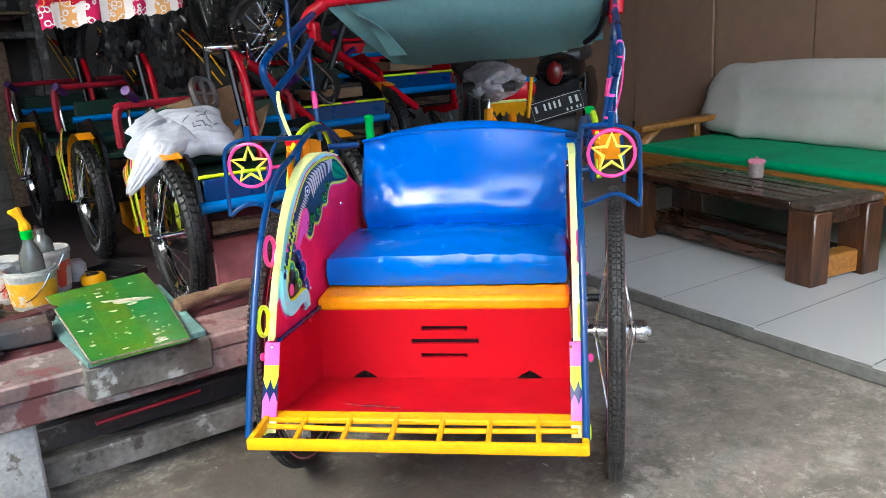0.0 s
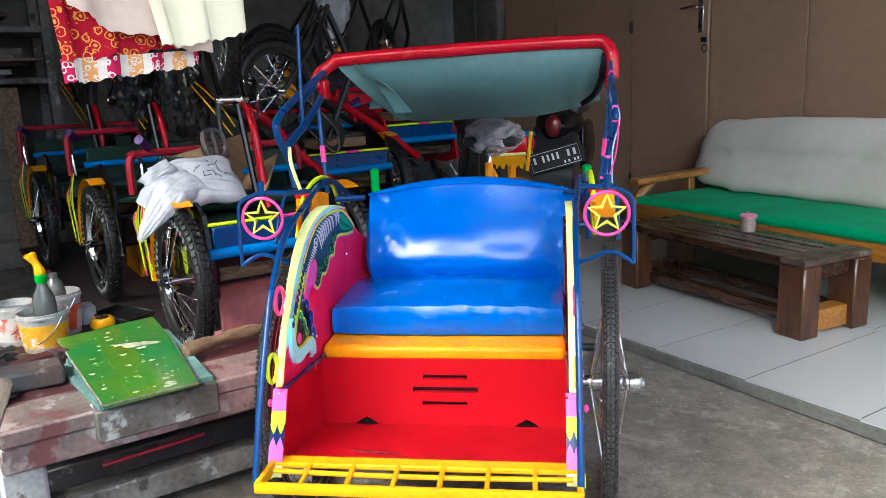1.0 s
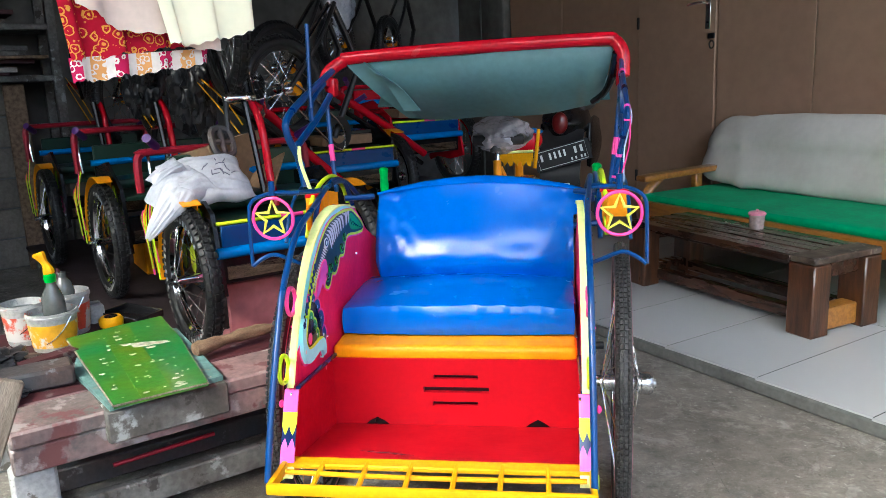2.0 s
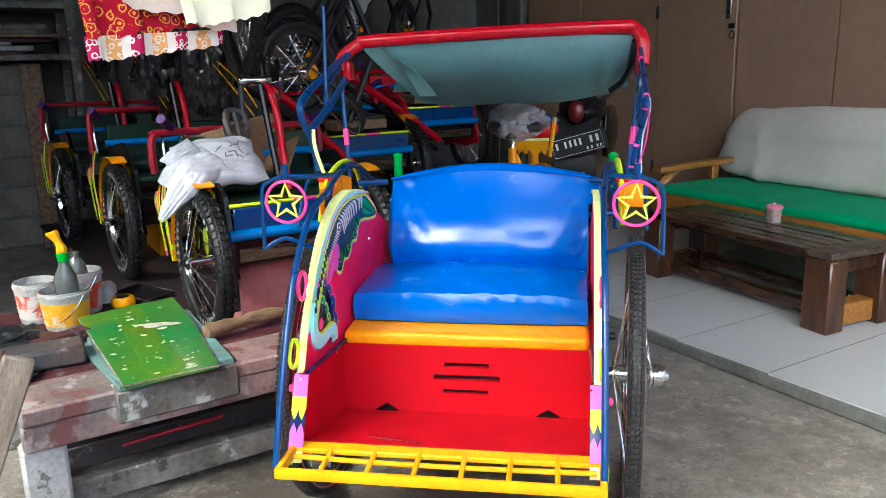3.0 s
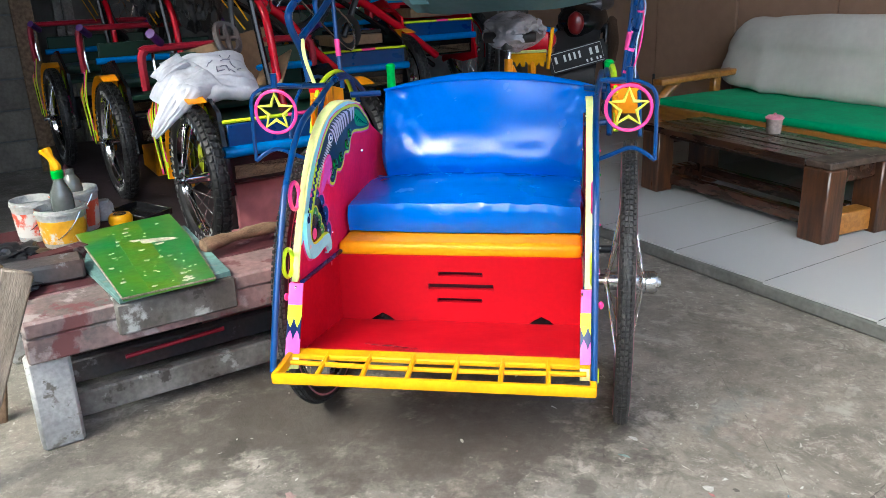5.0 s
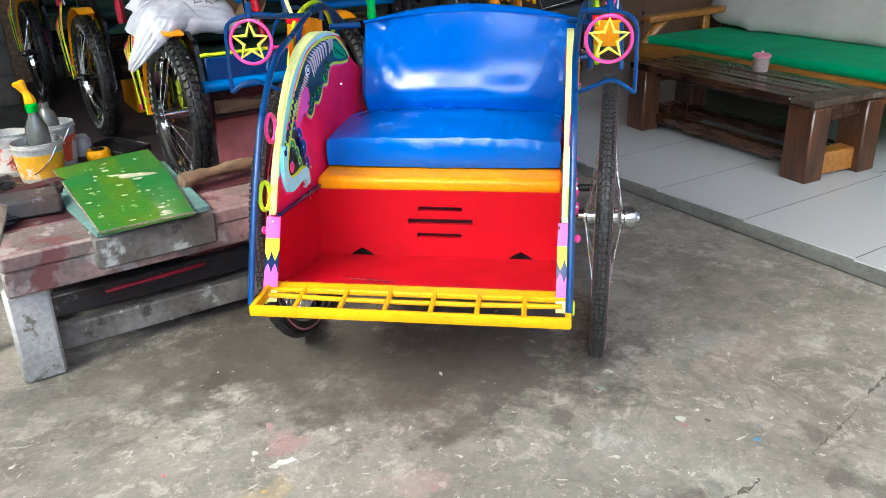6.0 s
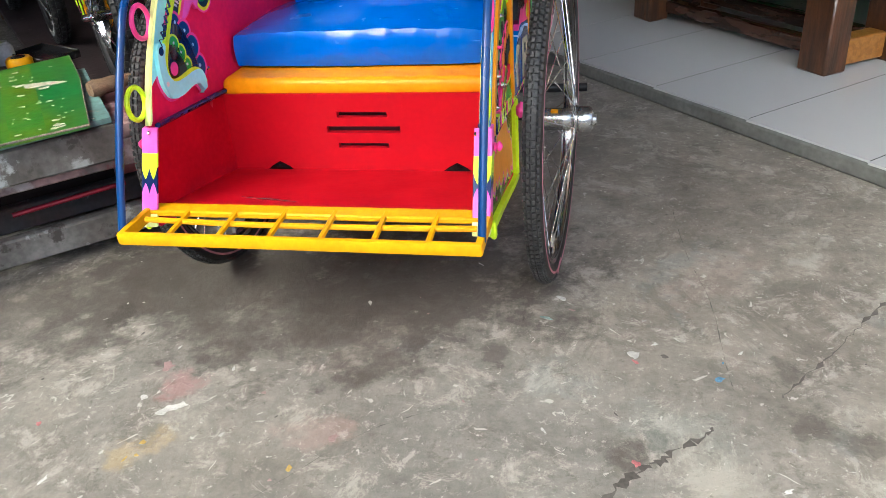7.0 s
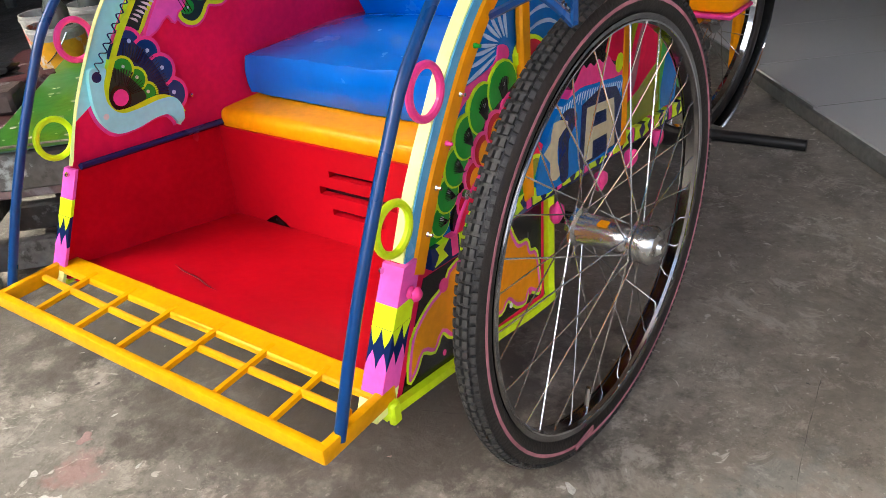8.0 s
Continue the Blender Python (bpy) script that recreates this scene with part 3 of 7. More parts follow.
def door_fittings():
    x, y = -1.60, WALL_V - 0.012
    part("handle_plate", box(0.035, 0.006, 0.20, (x, y, 1.36), 0.003), STEEL, door, "narrow steel handle plate")
    part("door_handle", tube([(x, y - 0.004, 1.41), (x, y - 0.04, 1.41), (x - 0.03, y - 0.05, 1.412), (x - 0.11, y - 0.048, 1.405)], 0.009, 8), STEEL, door, "steel lever handle")
    part("keyhole", lathe([(0.006, 0), (0.006, 0.003)], 10, pose(x, y - 0.003, 1.30, 90)), BLACK, door)
    part("padlock_ring", tube([(x + 0.035 + 0.016 * math.cos(a), y - 0.006, 1.17 + 0.022 * math.sin(a)) for a in (k * math.pi / 4 for k in range(8))], 0.004, 6, True, 3), IRON, door)
    part("hasp", box(0.045, 0.012, 0.03, (x + 0.03, y - 0.004, 1.22), 0.003), IRON, door)
    for z in (0.35, 1.33, 1.9):
        part("hinge", box(0.018, 0.014, 0.075, (-2.135, y - 0.001, z), 0.004), IRON, door)


door_fittings()

wall_corner = structure("wall_corner", box(0.50, 0.10, 3.0, (-3.90, WALL_V + 0.075, 1.5), 0.004), PLASTER, ROOM, "dirty grey plastered wall in the corner", "wall")
# concrete post with a conduit beside the plywood
post = structure("pillar", box(0.20, 0.22, 3.0, (-3.56, WALL_V + 0.06, 1.5), 0.01), PLASTER, ROOM, "bare grey concrete pillar", "pillar")
part("conduit", tube([(-3.68, WALL_V - 0.10, 0.0), (-3.68, WALL_V - 0.10, 3.0)], 0.008, 10, smooth=0), CEMENT, post, "thin grey conduit pipe")
part("switch_box", box(0.07, 0.03, 0.09, (-3.53, WALL_V - 0.065, 1.66), 0.006), GREYPAINT, post)

BACK_U = -4.2
wall_back = structure("wall_back", box(0.12, 9.5, 3.0, (BACK_U - 0.06, -1.4, 1.5), 0.004), PLASTER, ROOM, "dirty grey plastered wall at the back", "wall")
# the workshop is open to the yard on two sides
# unseen ceiling, added and cut to let in a set band of sky
structure("ceiling", box(6.7, 5.8, 0.12, (-0.95, 0.3, 3.06), 0.01), ROOF, ROOM, "unseen dark boarded ceiling that shapes the daylight", "ceiling")
# added out of view to hold light back from the left rear
wall_left = structure("wall_left", box(2.9, 0.12, 3.0, (-2.75, -2.3, 1.5), 0.004), PLASTER, ROOM, "unseen plain side wall that keeps light off the left", "wall")
# high unseen wall, added to cut off the low sky on this side
yard_wall = structure("yard_wall", box(12.0, 0.15, 4.1, (-0.9, -5.0, 2.05), 0.01), PLASTER, ROOM, "unseen plain yard wall added to shape the light", "wall")
# pale unseen wall, added to throw light onto faces turned to the right
BOUNCEWHITE = mat("light_bounce_plaster", (0.62, 0.60, 0.56), 0.85, col2=(0.50, 0.48, 0.44), amount=0.2, scale=1.5, detail=8, bump=0.4, bscale=30)
yard_wall_2 = structure("yard_wall_2", box(0.15, 12.0, 1.8, (5.0, 1.0, 0.9), 0.01), BOUNCEWHITE, ROOM, "unseen plain yard wall added to shape the light", "wall")


# wear on the floor: cracks, old paint drips, oil
def crack(points, w, seed, material):
    rnd = random.Random(seed)
    path = spline([(x, y, 0) for x, y in points], 14)
    bm = bmesh.new()
    prev = None
    for i, p in enumerate(path):
        q = p + Vector((rnd.uniform(-1, 1), rnd.uniform(-1, 1), 0)) * w * 0.7
        d = (path[min(i + 1, len(path) - 1)] - path[max(i - 1, 0)]).normalized()
        s = Vector((-d.y, d.x, 0)) * w * rnd.choice((0.08, 0.15, 0.3, 0.5, 1.1))
        cur = [bm.verts.new((q + s).xy.to_3d() + Vector((0, 0, 0.0008))), bm.verts.new((q - s).xy.to_3d() + Vector((0, 0, 0.0008)))]
        if prev:
            bm.faces.new((prev[0], prev[1], cur[1], cur[0]))
        prev = cur
    return part("crack", bm, material, ground)


STAIN = mat("oily_dark_stain", (0.095, 0.086, 0.074), 0.6, amount=0.4, scale=15, bump=0.3)
CRACKS = (([(0.686, -0.518), (0.619, -0.581), (0.561, -0.633), (0.50, -0.703), (0.462, -0.741), (0.40, -0.83)], 0.0075, 1), ([(1.25, 0.10), (1.122, -0.029), (1.021, -0.138), (0.90, -0.304), (0.798, -0.429)], 0.005, 2),
          ([(0.66, 0.25), (0.68, 0.028), (0.711, -0.146), (0.72, -0.351), (0.725, -0.42)], 0.0009, 3), ([(-0.30, -0.22), (-0.12, -0.16), (0.0, -0.18), (0.22, -0.10)], 0.0012, 4), ([(0.24, -0.52), (0.12, -0.60), (-0.04, -0.80)], 0.0009, 5))
for line, wide, seed in CRACKS:
    crack(line, wide, seed, STAIN)


def splash(x, y, r, material, seed, lobes=9, name="paint_spatter"):
    rnd = random.Random(seed)
    flat_by = rnd.choice((0.35, 0.6, 1.0))
    ring = [(r * rnd.uniform(0.35, 1.15) * math.cos(a), r * rnd.uniform(0.35, 1.15) * math.sin(a) * flat_by * rnd.choice((0.6, 0.8, 1.0)), 0) for a in (2 * math.pi * k / lobes for k in range(lobes))]
    out = spline(ring, 3, True)
    bm = prism([(p.x, p.y) for p in out], 0.0007, m=pose(x, y, 0.0002, 0, 0, rnd.uniform(0, 360)))
    return part(name, bm, material, ground)


DRYBLUE = mat("dry_blue_paint", (0.10, 0.26, 0.42), 0.7, amount=0.5, scale=40)
DRYRED = mat("dry_red_paint", (0.40, 0.13, 0.14), 0.7, amount=0.4, scale=40)
DRYPINK = mat("dry_faded_pink_paint", (0.30, 0.20, 0.19), 0.7, amount=0.3, scale=40)
DRYWHITE = mat("dry_white_paint", (0.55, 0.54, 0.51), 0.7, amount=0.35, scale=40)
DRYPALE = mat("dry_grey_paint", (0.36, 0.345, 0.32), 0.7, amount=0.35, scale=40)
DRYYELLOW = mat("dry_yellow_paint", (0.50, 0.33, 0.08), 0.7, amount=0.4, scale=40)
DRYGREEN = mat("dry_green_paint", (0.20, 0.29, 0.27), 0.7, amount=0.4, scale=40)
for k, (x, y, r, m) in enumerate(((0.704, -0.391, 0.012, DRYBLUE), (0.715, -0.345, 0.006, DRYBLUE), (0.40, -0.235, 0.018, DRYGREEN), (0.565, -0.358, 0.010, DRYRED), (0.565, -0.335, 0.014, DRYWHITE),
                                 (-0.241, -0.577, 0.022, DRYWHITE), (-0.22, -0.562, 0.012, DRYWHITE), (-0.241, -0.66, 0.007, DRYYELLOW), (-0.251, -0.70, 0.008, DRYYELLOW), (-0.235, -0.69, 0.005, DRYYELLOW),
                                 (0.029, -0.685, 0.007, DRYYELLOW), (-0.36, -0.759, 0.017, DRYWHITE), (-0.233, -0.507, 0.017, DRYPINK), (-0.30, -0.46, 0.016, DRYPINK), (-0.455, -0.639, 0.007, DRYRED),
                                 (0.08, -0.611, 0.010, DRYPINK), (0.775, -0.64, 0.010, DRYWHITE), (0.562, -0.61, 0.008, DRYRED), (-0.30, -0.55, 0.010, DRYWHITE), (0.03, -0.21, 0.014, DRYWHITE),
                                 (0.42, -0.16, 0.015, DRYWHITE), (0.60, -0.30, 0.008, DRYWHITE))):
    splash(x, y, r, m, 20 + k)
rnd = random.Random(5)
for k in range(110):
    x, y = rnd.uniform(-0.8, 1.2), rnd.triangular(-1.0, 0.4, -0.6)
    splash(x, y, rnd.choice((0.0015, 0.002, 0.003, 0.004, 0.006, 0.009)), rnd.choice((DRYWHITE, DRYWHITE, DRYPALE, DRYPALE, STAIN, STAIN, DRYPINK)), 200 + k, 7, "paint_fleck")

# ---- the painted pedal rickshaw in the middle ----
FRONT = [(-0.425, 0.285), (-0.392, 0.36), (-0.354, 0.435), (-0.320, 0.505), (-0.280, 0.567), (-0.231, 0.633), (-0.164, 0.694), (-0.080, 0.736), (0.03, 0.749), (0.14, 0.728), (0.235, 0.655), (0.47, 0.55)]


def swollen(curve, lifts):
    """The curve moved outward, point by point."""
    out = []
    for i, (y, z) in enumerate(curve):
        (ay, az), (by, bz) = curve[max(i - 1, 0)], curve[min(i + 1, len(curve) - 1)]
        d = Vector((by - ay, bz - az)).normalized()
        out.append((y - d.y * lifts[i], z + d.x * lifts[i]))
    return out


NEAR_FRONT = swollen(FRONT, (0, 0.003, 0.007, 0.012, 0.016, 0.018, 0.013, 0.006, 0.002, 0, 0, 0))     # the inward leaning side


def panel_bm(x, t, far, near):
    """The side of the cabin: a tall curved front, a sloping back, a lower foot box."""
    low = [(0.51, 0.33), (0.20, 0.352), (-0.045, 0.382), (-0.05, 0.212), (-0.40, 0.262)]
    own = bmesh.new()
    rings = []
    for xx, curve in ((x - t / 2, far), (x + t / 2, near)):
        top = [(p.x, p.y) for p in spline([(a, b, 0) for a, b in curve], 4)]
        rings.append([own.verts.new((xx, y, z)) for y, z in top + low])
    n = len(rings[0])
    for i in range(n):
        own.faces.new((rings[0][i], rings[0][(i + 1) % n], rings[1][(i + 1) % n], rings[1][i]))
    for ring in rings:
        own.faces.new(ring)
    bmesh.ops.recalc_face_normals(own, faces=own.faces)
    bmesh.ops.triangulate(own, faces=[q for q in own.faces if len(q.verts) > 4])
    return own


def ribbon(points, x0, x1, lift, bm=None):
    """A strip that follows a y-z path between two x, lifted off along its normal."""
    path = spline([(0, y, z) for y, z in points], 6)

    def fn(a, b):
        i = min(int(a * (len(path) - 1) + 1e-6), len(path) - 1)
        p = path[i]
        d = (path[min(i + 1, len(path) - 1)] - path[max(i - 1, 0)]).normalized()
        return p + Vector((x0 + (x1 - x0) * b, -d.z * lift, d.y * lift))
    return sheet(fn, len(path) - 1, 1, 0.004, bm)


def side_shape(points, x, s, depth=0.0012, n=5, smooth=True):
    """A painted shape on the cabin's side: y-z outline, raised by a coat of paint."""
    pts = spline([(y, z, 0) for y, z in points], n, True) if smooth else [Vector((y, z, 0)) for y, z in points]
    own = bmesh.new()
    f = own.faces.new([own.verts.new((x, p.x, p.y)) for p in pts])
    got = bmesh.ops.extrude_face_region(own, geom=[f])
    bmesh.ops.translate(own, vec=(s * depth, 0, 0), verts=[v for v in got["geom"] if isinstance(v, bmesh.types.BMVert)])
    bmesh.ops.triangulate(own, faces=[q for q in own.faces if len(q.verts) > 4])
    return own


def along(k, shift=0.0, curve=FRONT):
    """A point of the front curve at 0..1, moved inward by shift."""
    path = spline([(0, a, b) for a, b in curve], 8)
    f = k * (len(path) - 1)
    i = min(int(f), len(path) - 2)
    d = (path[i + 1] - path[i]).normalized()
    p = path[i].lerp(path[i + 1], f - i)
    return (p.y + d.z * shift, p.z - d.y * shift)


def band(k0, k1, s0, s1, n=14, wave=0.0, waves=0):
    """A closed band between two offsets of the front curve."""
    a = [along(k0 + (k1 - k0) * i / n, s0) for i in range(n + 1)]
    m = n * 2
    b = [along(k1 + (k0 - k1) * i / m, s1 + wave * abs(math.sin(math.pi * waves * i / m))) for i in range(m + 1)]
    return a + b


def grown(poly, g):
    """The outline moved outward by g."""
    n = len(poly)
    area = sum(poly[i - 1][0] * poly[i][1] - poly[i][0] * poly[i - 1][1] for i in range(n))
    out = []
    for i in range(n):
        (ax, ay), (bx, by) = poly[i - 1], poly[(i + 1) % n]
        d = Vector((bx - ax, by - ay))
        d = d.normalized() if d.length > 1e-9 else Vector((1, 0))
        k = g if area > 0 else -g
        out.append((poly[i][0] + d.y * k, poly[i][1] - d.x * k))
    return out


def disc(c, r, n=18, sq=1.0):
    return [(c[0] + r * math.cos(2 * math.pi * i / n), c[1] + r * sq * math.sin(2 * math.pi * i / n)) for i in range(n)]


def smoothed(poly, n=4):
    return [(p.x, p.y) for p in spline([(a, b, 0) for a, b in poly], n, True)]


class Brush:
    """Lays painted shapes on a side one coat over another."""

    def __init__(self, becak, x, s, bend=None):
        self.becak, self.x, self.s, self.d, self.last, self.bend = becak, x, s, 0.0006, None, bend

    def laid(self, ob):
        if self.bend:
            self.bend(ob)

    def put(self, name, pts, material):
        self.d += 0.00003 if (name, material) == self.last else 0.00016
        self.last = (name, material)
        self.laid(part(name, side_shape(pts, self.x, self.s, self.d, smooth=False), material, self.becak))

    def line(self, name, pts, r, material):
        self.laid(part(name, tube([(self.x + self.s * (self.d + 0.0003), y, z) for y, z in pts], r, 4, smooth=2, flat=0.4), material, self.becak))


def rays(brush, c, a0, a1, n, r0, r1, w, material, sq=1.0):
    for i in range(n):
        a = radians(a0 + (a1 - a0) * i / (n - 1))
        brush.line("painted_line", [(c[0] + r0 * math.cos(a), c[1] + r0 * sq * math.sin(a)), (c[0] + r1 * math.cos(a), c[1] + r1 * sq * math.sin(a))], w, material)


def lean_in(ob):
    """The near side of the cabin leans a little inward to the rear, less so in the foot well."""
    for v in ob.data.vertices:
        if v.co.x > -0.3045:
            v.co.x += (0.0217 + 0.045 * v.co.y) * (1.0 if v.co.z > 0.44 else 0.5)


def strip(path, w):
    """A closed band of width w along a path."""
    pts = spline([(y, z, 0) for y, z in path], 4)
    side = []
    for i, p in enumerate(pts):
        d = (pts[min(i + 1, len(pts) - 1)] - pts[max(i - 1, 0)]).normalized()
        side.append((p, Vector((-d.y, d.x, 0)) * w / 2))
    return [((p + q).x, (p + q).y) for p, q in side] + [((p - q).x, (p - q).y) for p, q in side[::-1]]


def paint_inner(becak, x, s):
    """The scroll painted on the cheek inside the cabin."""
    b = Brush(becak, x, s, lean_in)
    # pale band that runs down inside the rim
    aqua_in = [(0.100, 0.731), (0.045, 0.737), (-0.042, 0.734), (-0.092, 0.724), (-0.133, 0.702), (-0.166, 0.681), (-0.196, 0.650), (-0.214, 0.627), (-0.238, 0.598), (-0.260, 0.567), (-0.282, 0.525)]
    inside = [(0.060, 0.731), (0.0, 0.733), (-0.034, 0.729), (-0.063, 0.725), (-0.089, 0.717), (-0.110, 0.706), (-0.137, 0.690), (-0.170, 0.664), (-0.202, 0.637), (-0.231, 0.601)]
    band_out = [along(0.255 + 0.555 * i / 20, 0.001, NEAR_FRONT) for i in range(21)]
    curl = smoothed([(-0.296, 0.562), (-0.304, 0.530), (-0.305, 0.502), (-0.298, 0.480), (-0.282, 0.462), (-0.249, 0.459), (-0.212, 0.464), (-0.188, 0.460), (-0.171, 0.436), (-0.163, 0.461), (-0.174, 0.484), (-0.202, 0.489), (-0.233, 0.487), (-0.266, 0.489), (-0.283, 0.508), (-0.282, 0.535), (-0.272, 0.558)])
    b.put("painted_curl", grown(curl, 0.0055), PINK)
    b.put("painted_band", band_out + aqua_in, CYAN)
    # tail of dark feathers with a pink and lime rim
    tail = [(0.090, 0.727), (0.128, 0.717), (0.204, 0.666), (0.150, 0.664), (0.108, 0.670), (0.085, 0.673), (0.065, 0.673), (0.045, 0.663), (0.034, 0.648), (0.024, 0.634), (0.0, 0.637), (-0.012, 0.633), (-0.023, 0.617), (-0.045, 0.605), (-0.070, 0.609), (-0.088, 0.590), (-0.105, 0.585), (-0.121, 0.598), (-0.113, 0.623), (-0.104, 0.638), (-0.108, 0.650), (-0.125, 0.653), (-0.150, 0.646), (-0.176, 0.624), (-0.200, 0.594)]
    tail = [(q.x, q.y) for q in spline([(y, z, 0) for y, z in tail], 3)] + inside[::-1]
    b.put("painted_rim", grown(tail, 0.0105), PINK)
    b.put("painted_rim", grown(tail, 0.0068), LIME)
    b.put("painted_band", band_out[2:] + [(y - 0.003, z + 0.004) for y, z in aqua_in[:9]], CYAN)
    b.put("painted_shadow", tail, DARKGREEN)
    b.put("painted_leaf", smoothed([(0.092, 0.720), (0.126, 0.711), (0.190, 0.669), (0.112, 0.676), (0.086, 0.692)]), GREEN)
    for i in range(6):
        b.line("painted_line", [(0.094 + 0.012 * i, 0.708 - 0.006 * i), (0.106 + 0.016 * i, 0.688 - 0.004 * i)], 0.0008, BLACK)
    # bold white ribs, nested from the large drop down to the spiral
    rib_a = [Vector((*p, 0)) for p in ((0.054, 0.731), (0.0, 0.731), (-0.034, 0.727), (-0.063, 0.722), (-0.089, 0.714), (-0.108, 0.704))]
    rib_b = [Vector((*p, 0)) for p in ((0.076, 0.704), (0.034, 0.698), (-0.002, 0.691), (-0.030, 0.684), (-0.053, 0.675), (-0.068, 0.662))]
    rib_a, rib_b = spline(rib_a, 2), spline(rib_b, 2)
    for i in range(len(rib_a) - 1):
        p, q, gap = rib_a[i], rib_b[i], (rib_a[i] - rib_a[i + 1]).length
        mid, lift = p.lerp(q, 0.5), Vector((gap, 0.010, 0))
        b.put("painted_rib", smoothed([(p.x, p.y), (p.x + gap * 0.62, p.y - 0.002), (mid.x + lift.x * 0.95, mid.y + lift.y), (q.x + gap * 0.30, q.y + 0.002), (q.x, q.y - 0.003), (mid.x + lift.x * 0.42, mid.y + lift.y * 0.45)], 3), WHITE)
    for r, material in ((0.015, WHITE), (0.0105, BLACK), (0.006, WHITE)):
        b.put("painted_spiral", disc((-0.097, 0.686), r, 14, 0.8), material)
    for i in range(16):
        f = i / 15
        y, z = -0.118 - 0.092 * f, 0.681 - 0.066 * f
        b.put("painted_rib", smoothed([(y, z), (y + 0.010, z - 0.003), (y + 0.024 - 0.012 * f, z - 0.014 + 0.005 * f), (y + 0.010, z - 0.008)], 2), WHITE)
    for y, z in ((0.042, 0.666), (0.016, 0.645), (-0.032, 0.624), (-0.076, 0.617), (-0.106, 0.603)):
        b.put("painted_leaf", disc((y - 0.004, z + 0.005), 0.0125, 12, 0.9), GREEN)
        b.put("painted_dot", disc((y - 0.004, z + 0.004), 0.0022, 8), WHITE)
        for q in range(3):
            b.line("painted_line", [(y - 0.018 + 0.006 * q, z + 0.018), (y - 0.010 + 0.006 * q, z - 0.002)], 0.0008, BLACK)
    # pink flame under the tail
    flame = smoothed([(-0.120, 0.650), (-0.146, 0.643), (-0.164, 0.624), (-0.193, 0.585), (-0.174, 0.588), (-0.158, 0.600), (-0.147, 0.604), (-0.138, 0.592), (-0.130, 0.605), (-0.117, 0.612), (-0.112, 0.630)])
    b.put("painted_flame", grown(flame, 0.003), PINK)
    b.put("painted_flame", flame, LILAC)
    # flower: navy lobes in a pink rim, green lobes in a lime rim, a pink heart
    heart = (-0.261, 0.511)
    outer = ((-0.226, 0.582, 0.019), (-0.201, 0.561, 0.020), (-0.184, 0.530, 0.021), (-0.174, 0.488, 0.023))
    for k in (3, 0, 1, 2):
        y, z, r = outer[k]
        b.put("painted_lobe", disc((y, z), r + 0.0055), PINK)
        b.put("painted_lobe", disc((y, z), r), BLUE)
    b.put("painted_core", smoothed([(-0.276, 0.500), (-0.256, 0.580), (-0.226, 0.590), (-0.206, 0.566), (-0.190, 0.536), (-0.180, 0.492), (-0.200, 0.486)]), NAVY)
    rays(b, heart, -14, 70, 26, 0.058, 0.083, 0.0009, BLACK, 0.95)
    for y, z, r in outer:
        b.put("painted_dot", disc((y + 0.003, z + 0.003), 0.0034, 8), PALEBLUE)
    for y, z, r in ((-0.217, 0.503, 0.0155), (-0.229, 0.529, 0.0155), (-0.246, 0.550, 0.0155)):
        b.put("painted_lobe", disc((y, z), r + 0.004), LIME)
        b.put("painted_lobe", disc((y, z), r), GREEN)
    b.put("painted_core", smoothed([(-0.278, 0.500), (-0.266, 0.556), (-0.248, 0.545), (-0.232, 0.526), (-0.220, 0.500), (-0.240, 0.493)]), DARKGREEN)
    rays(b, heart, 0, 92, 15, 0.016, 0.042, 0.0009, BLACK)
    for c in ((-0.244, 0.553), (-0.227, 0.532), (-0.215, 0.506)):
        b.put("painted_dot", disc(c, 0.0027, 8), WHITE)
    b.put("painted_heart", disc(heart, 0.017, sq=1.15), BLACK)
    b.put("painted_heart", disc(heart, 0.0125), PINK)
    # the pale curl at the foot
    b.put("painted_curl", strip([(-0.200, 0.640), (-0.234, 0.600), (-0.256, 0.569), (-0.270, 0.547), (-0.281, 0.527), (-0.284, 0.510), (-0.276, 0.493), (-0.251, 0.489), (-0.226, 0.491), (-0.196, 0.491), (-0.174, 0.478), (-0.165, 0.456)], 0.0085), LIME)
    b.put("painted_curl", curl, CYAN)
    # squiggle down the pale band
    wave = []
    for i in range(73):
        f = i / 72
        y, z = -0.290 + 0.094 * f, 0.557 + 0.103 * f
        k = 0.0055 * (1 - 0.4 * f) * math.sin(2 * math.pi * 9 * f)
        wave.append((y + 0.75 * k, z - 0.66 * k))
    b.line("painted_squiggle", wave, 0.0023, NAVY)
    b.put("painted_dot", disc((-0.289, 0.550), 0.0075), NAVY)
    b.put("painted_dot", disc((-0.292, 0.492), 0.0045), WHITE)


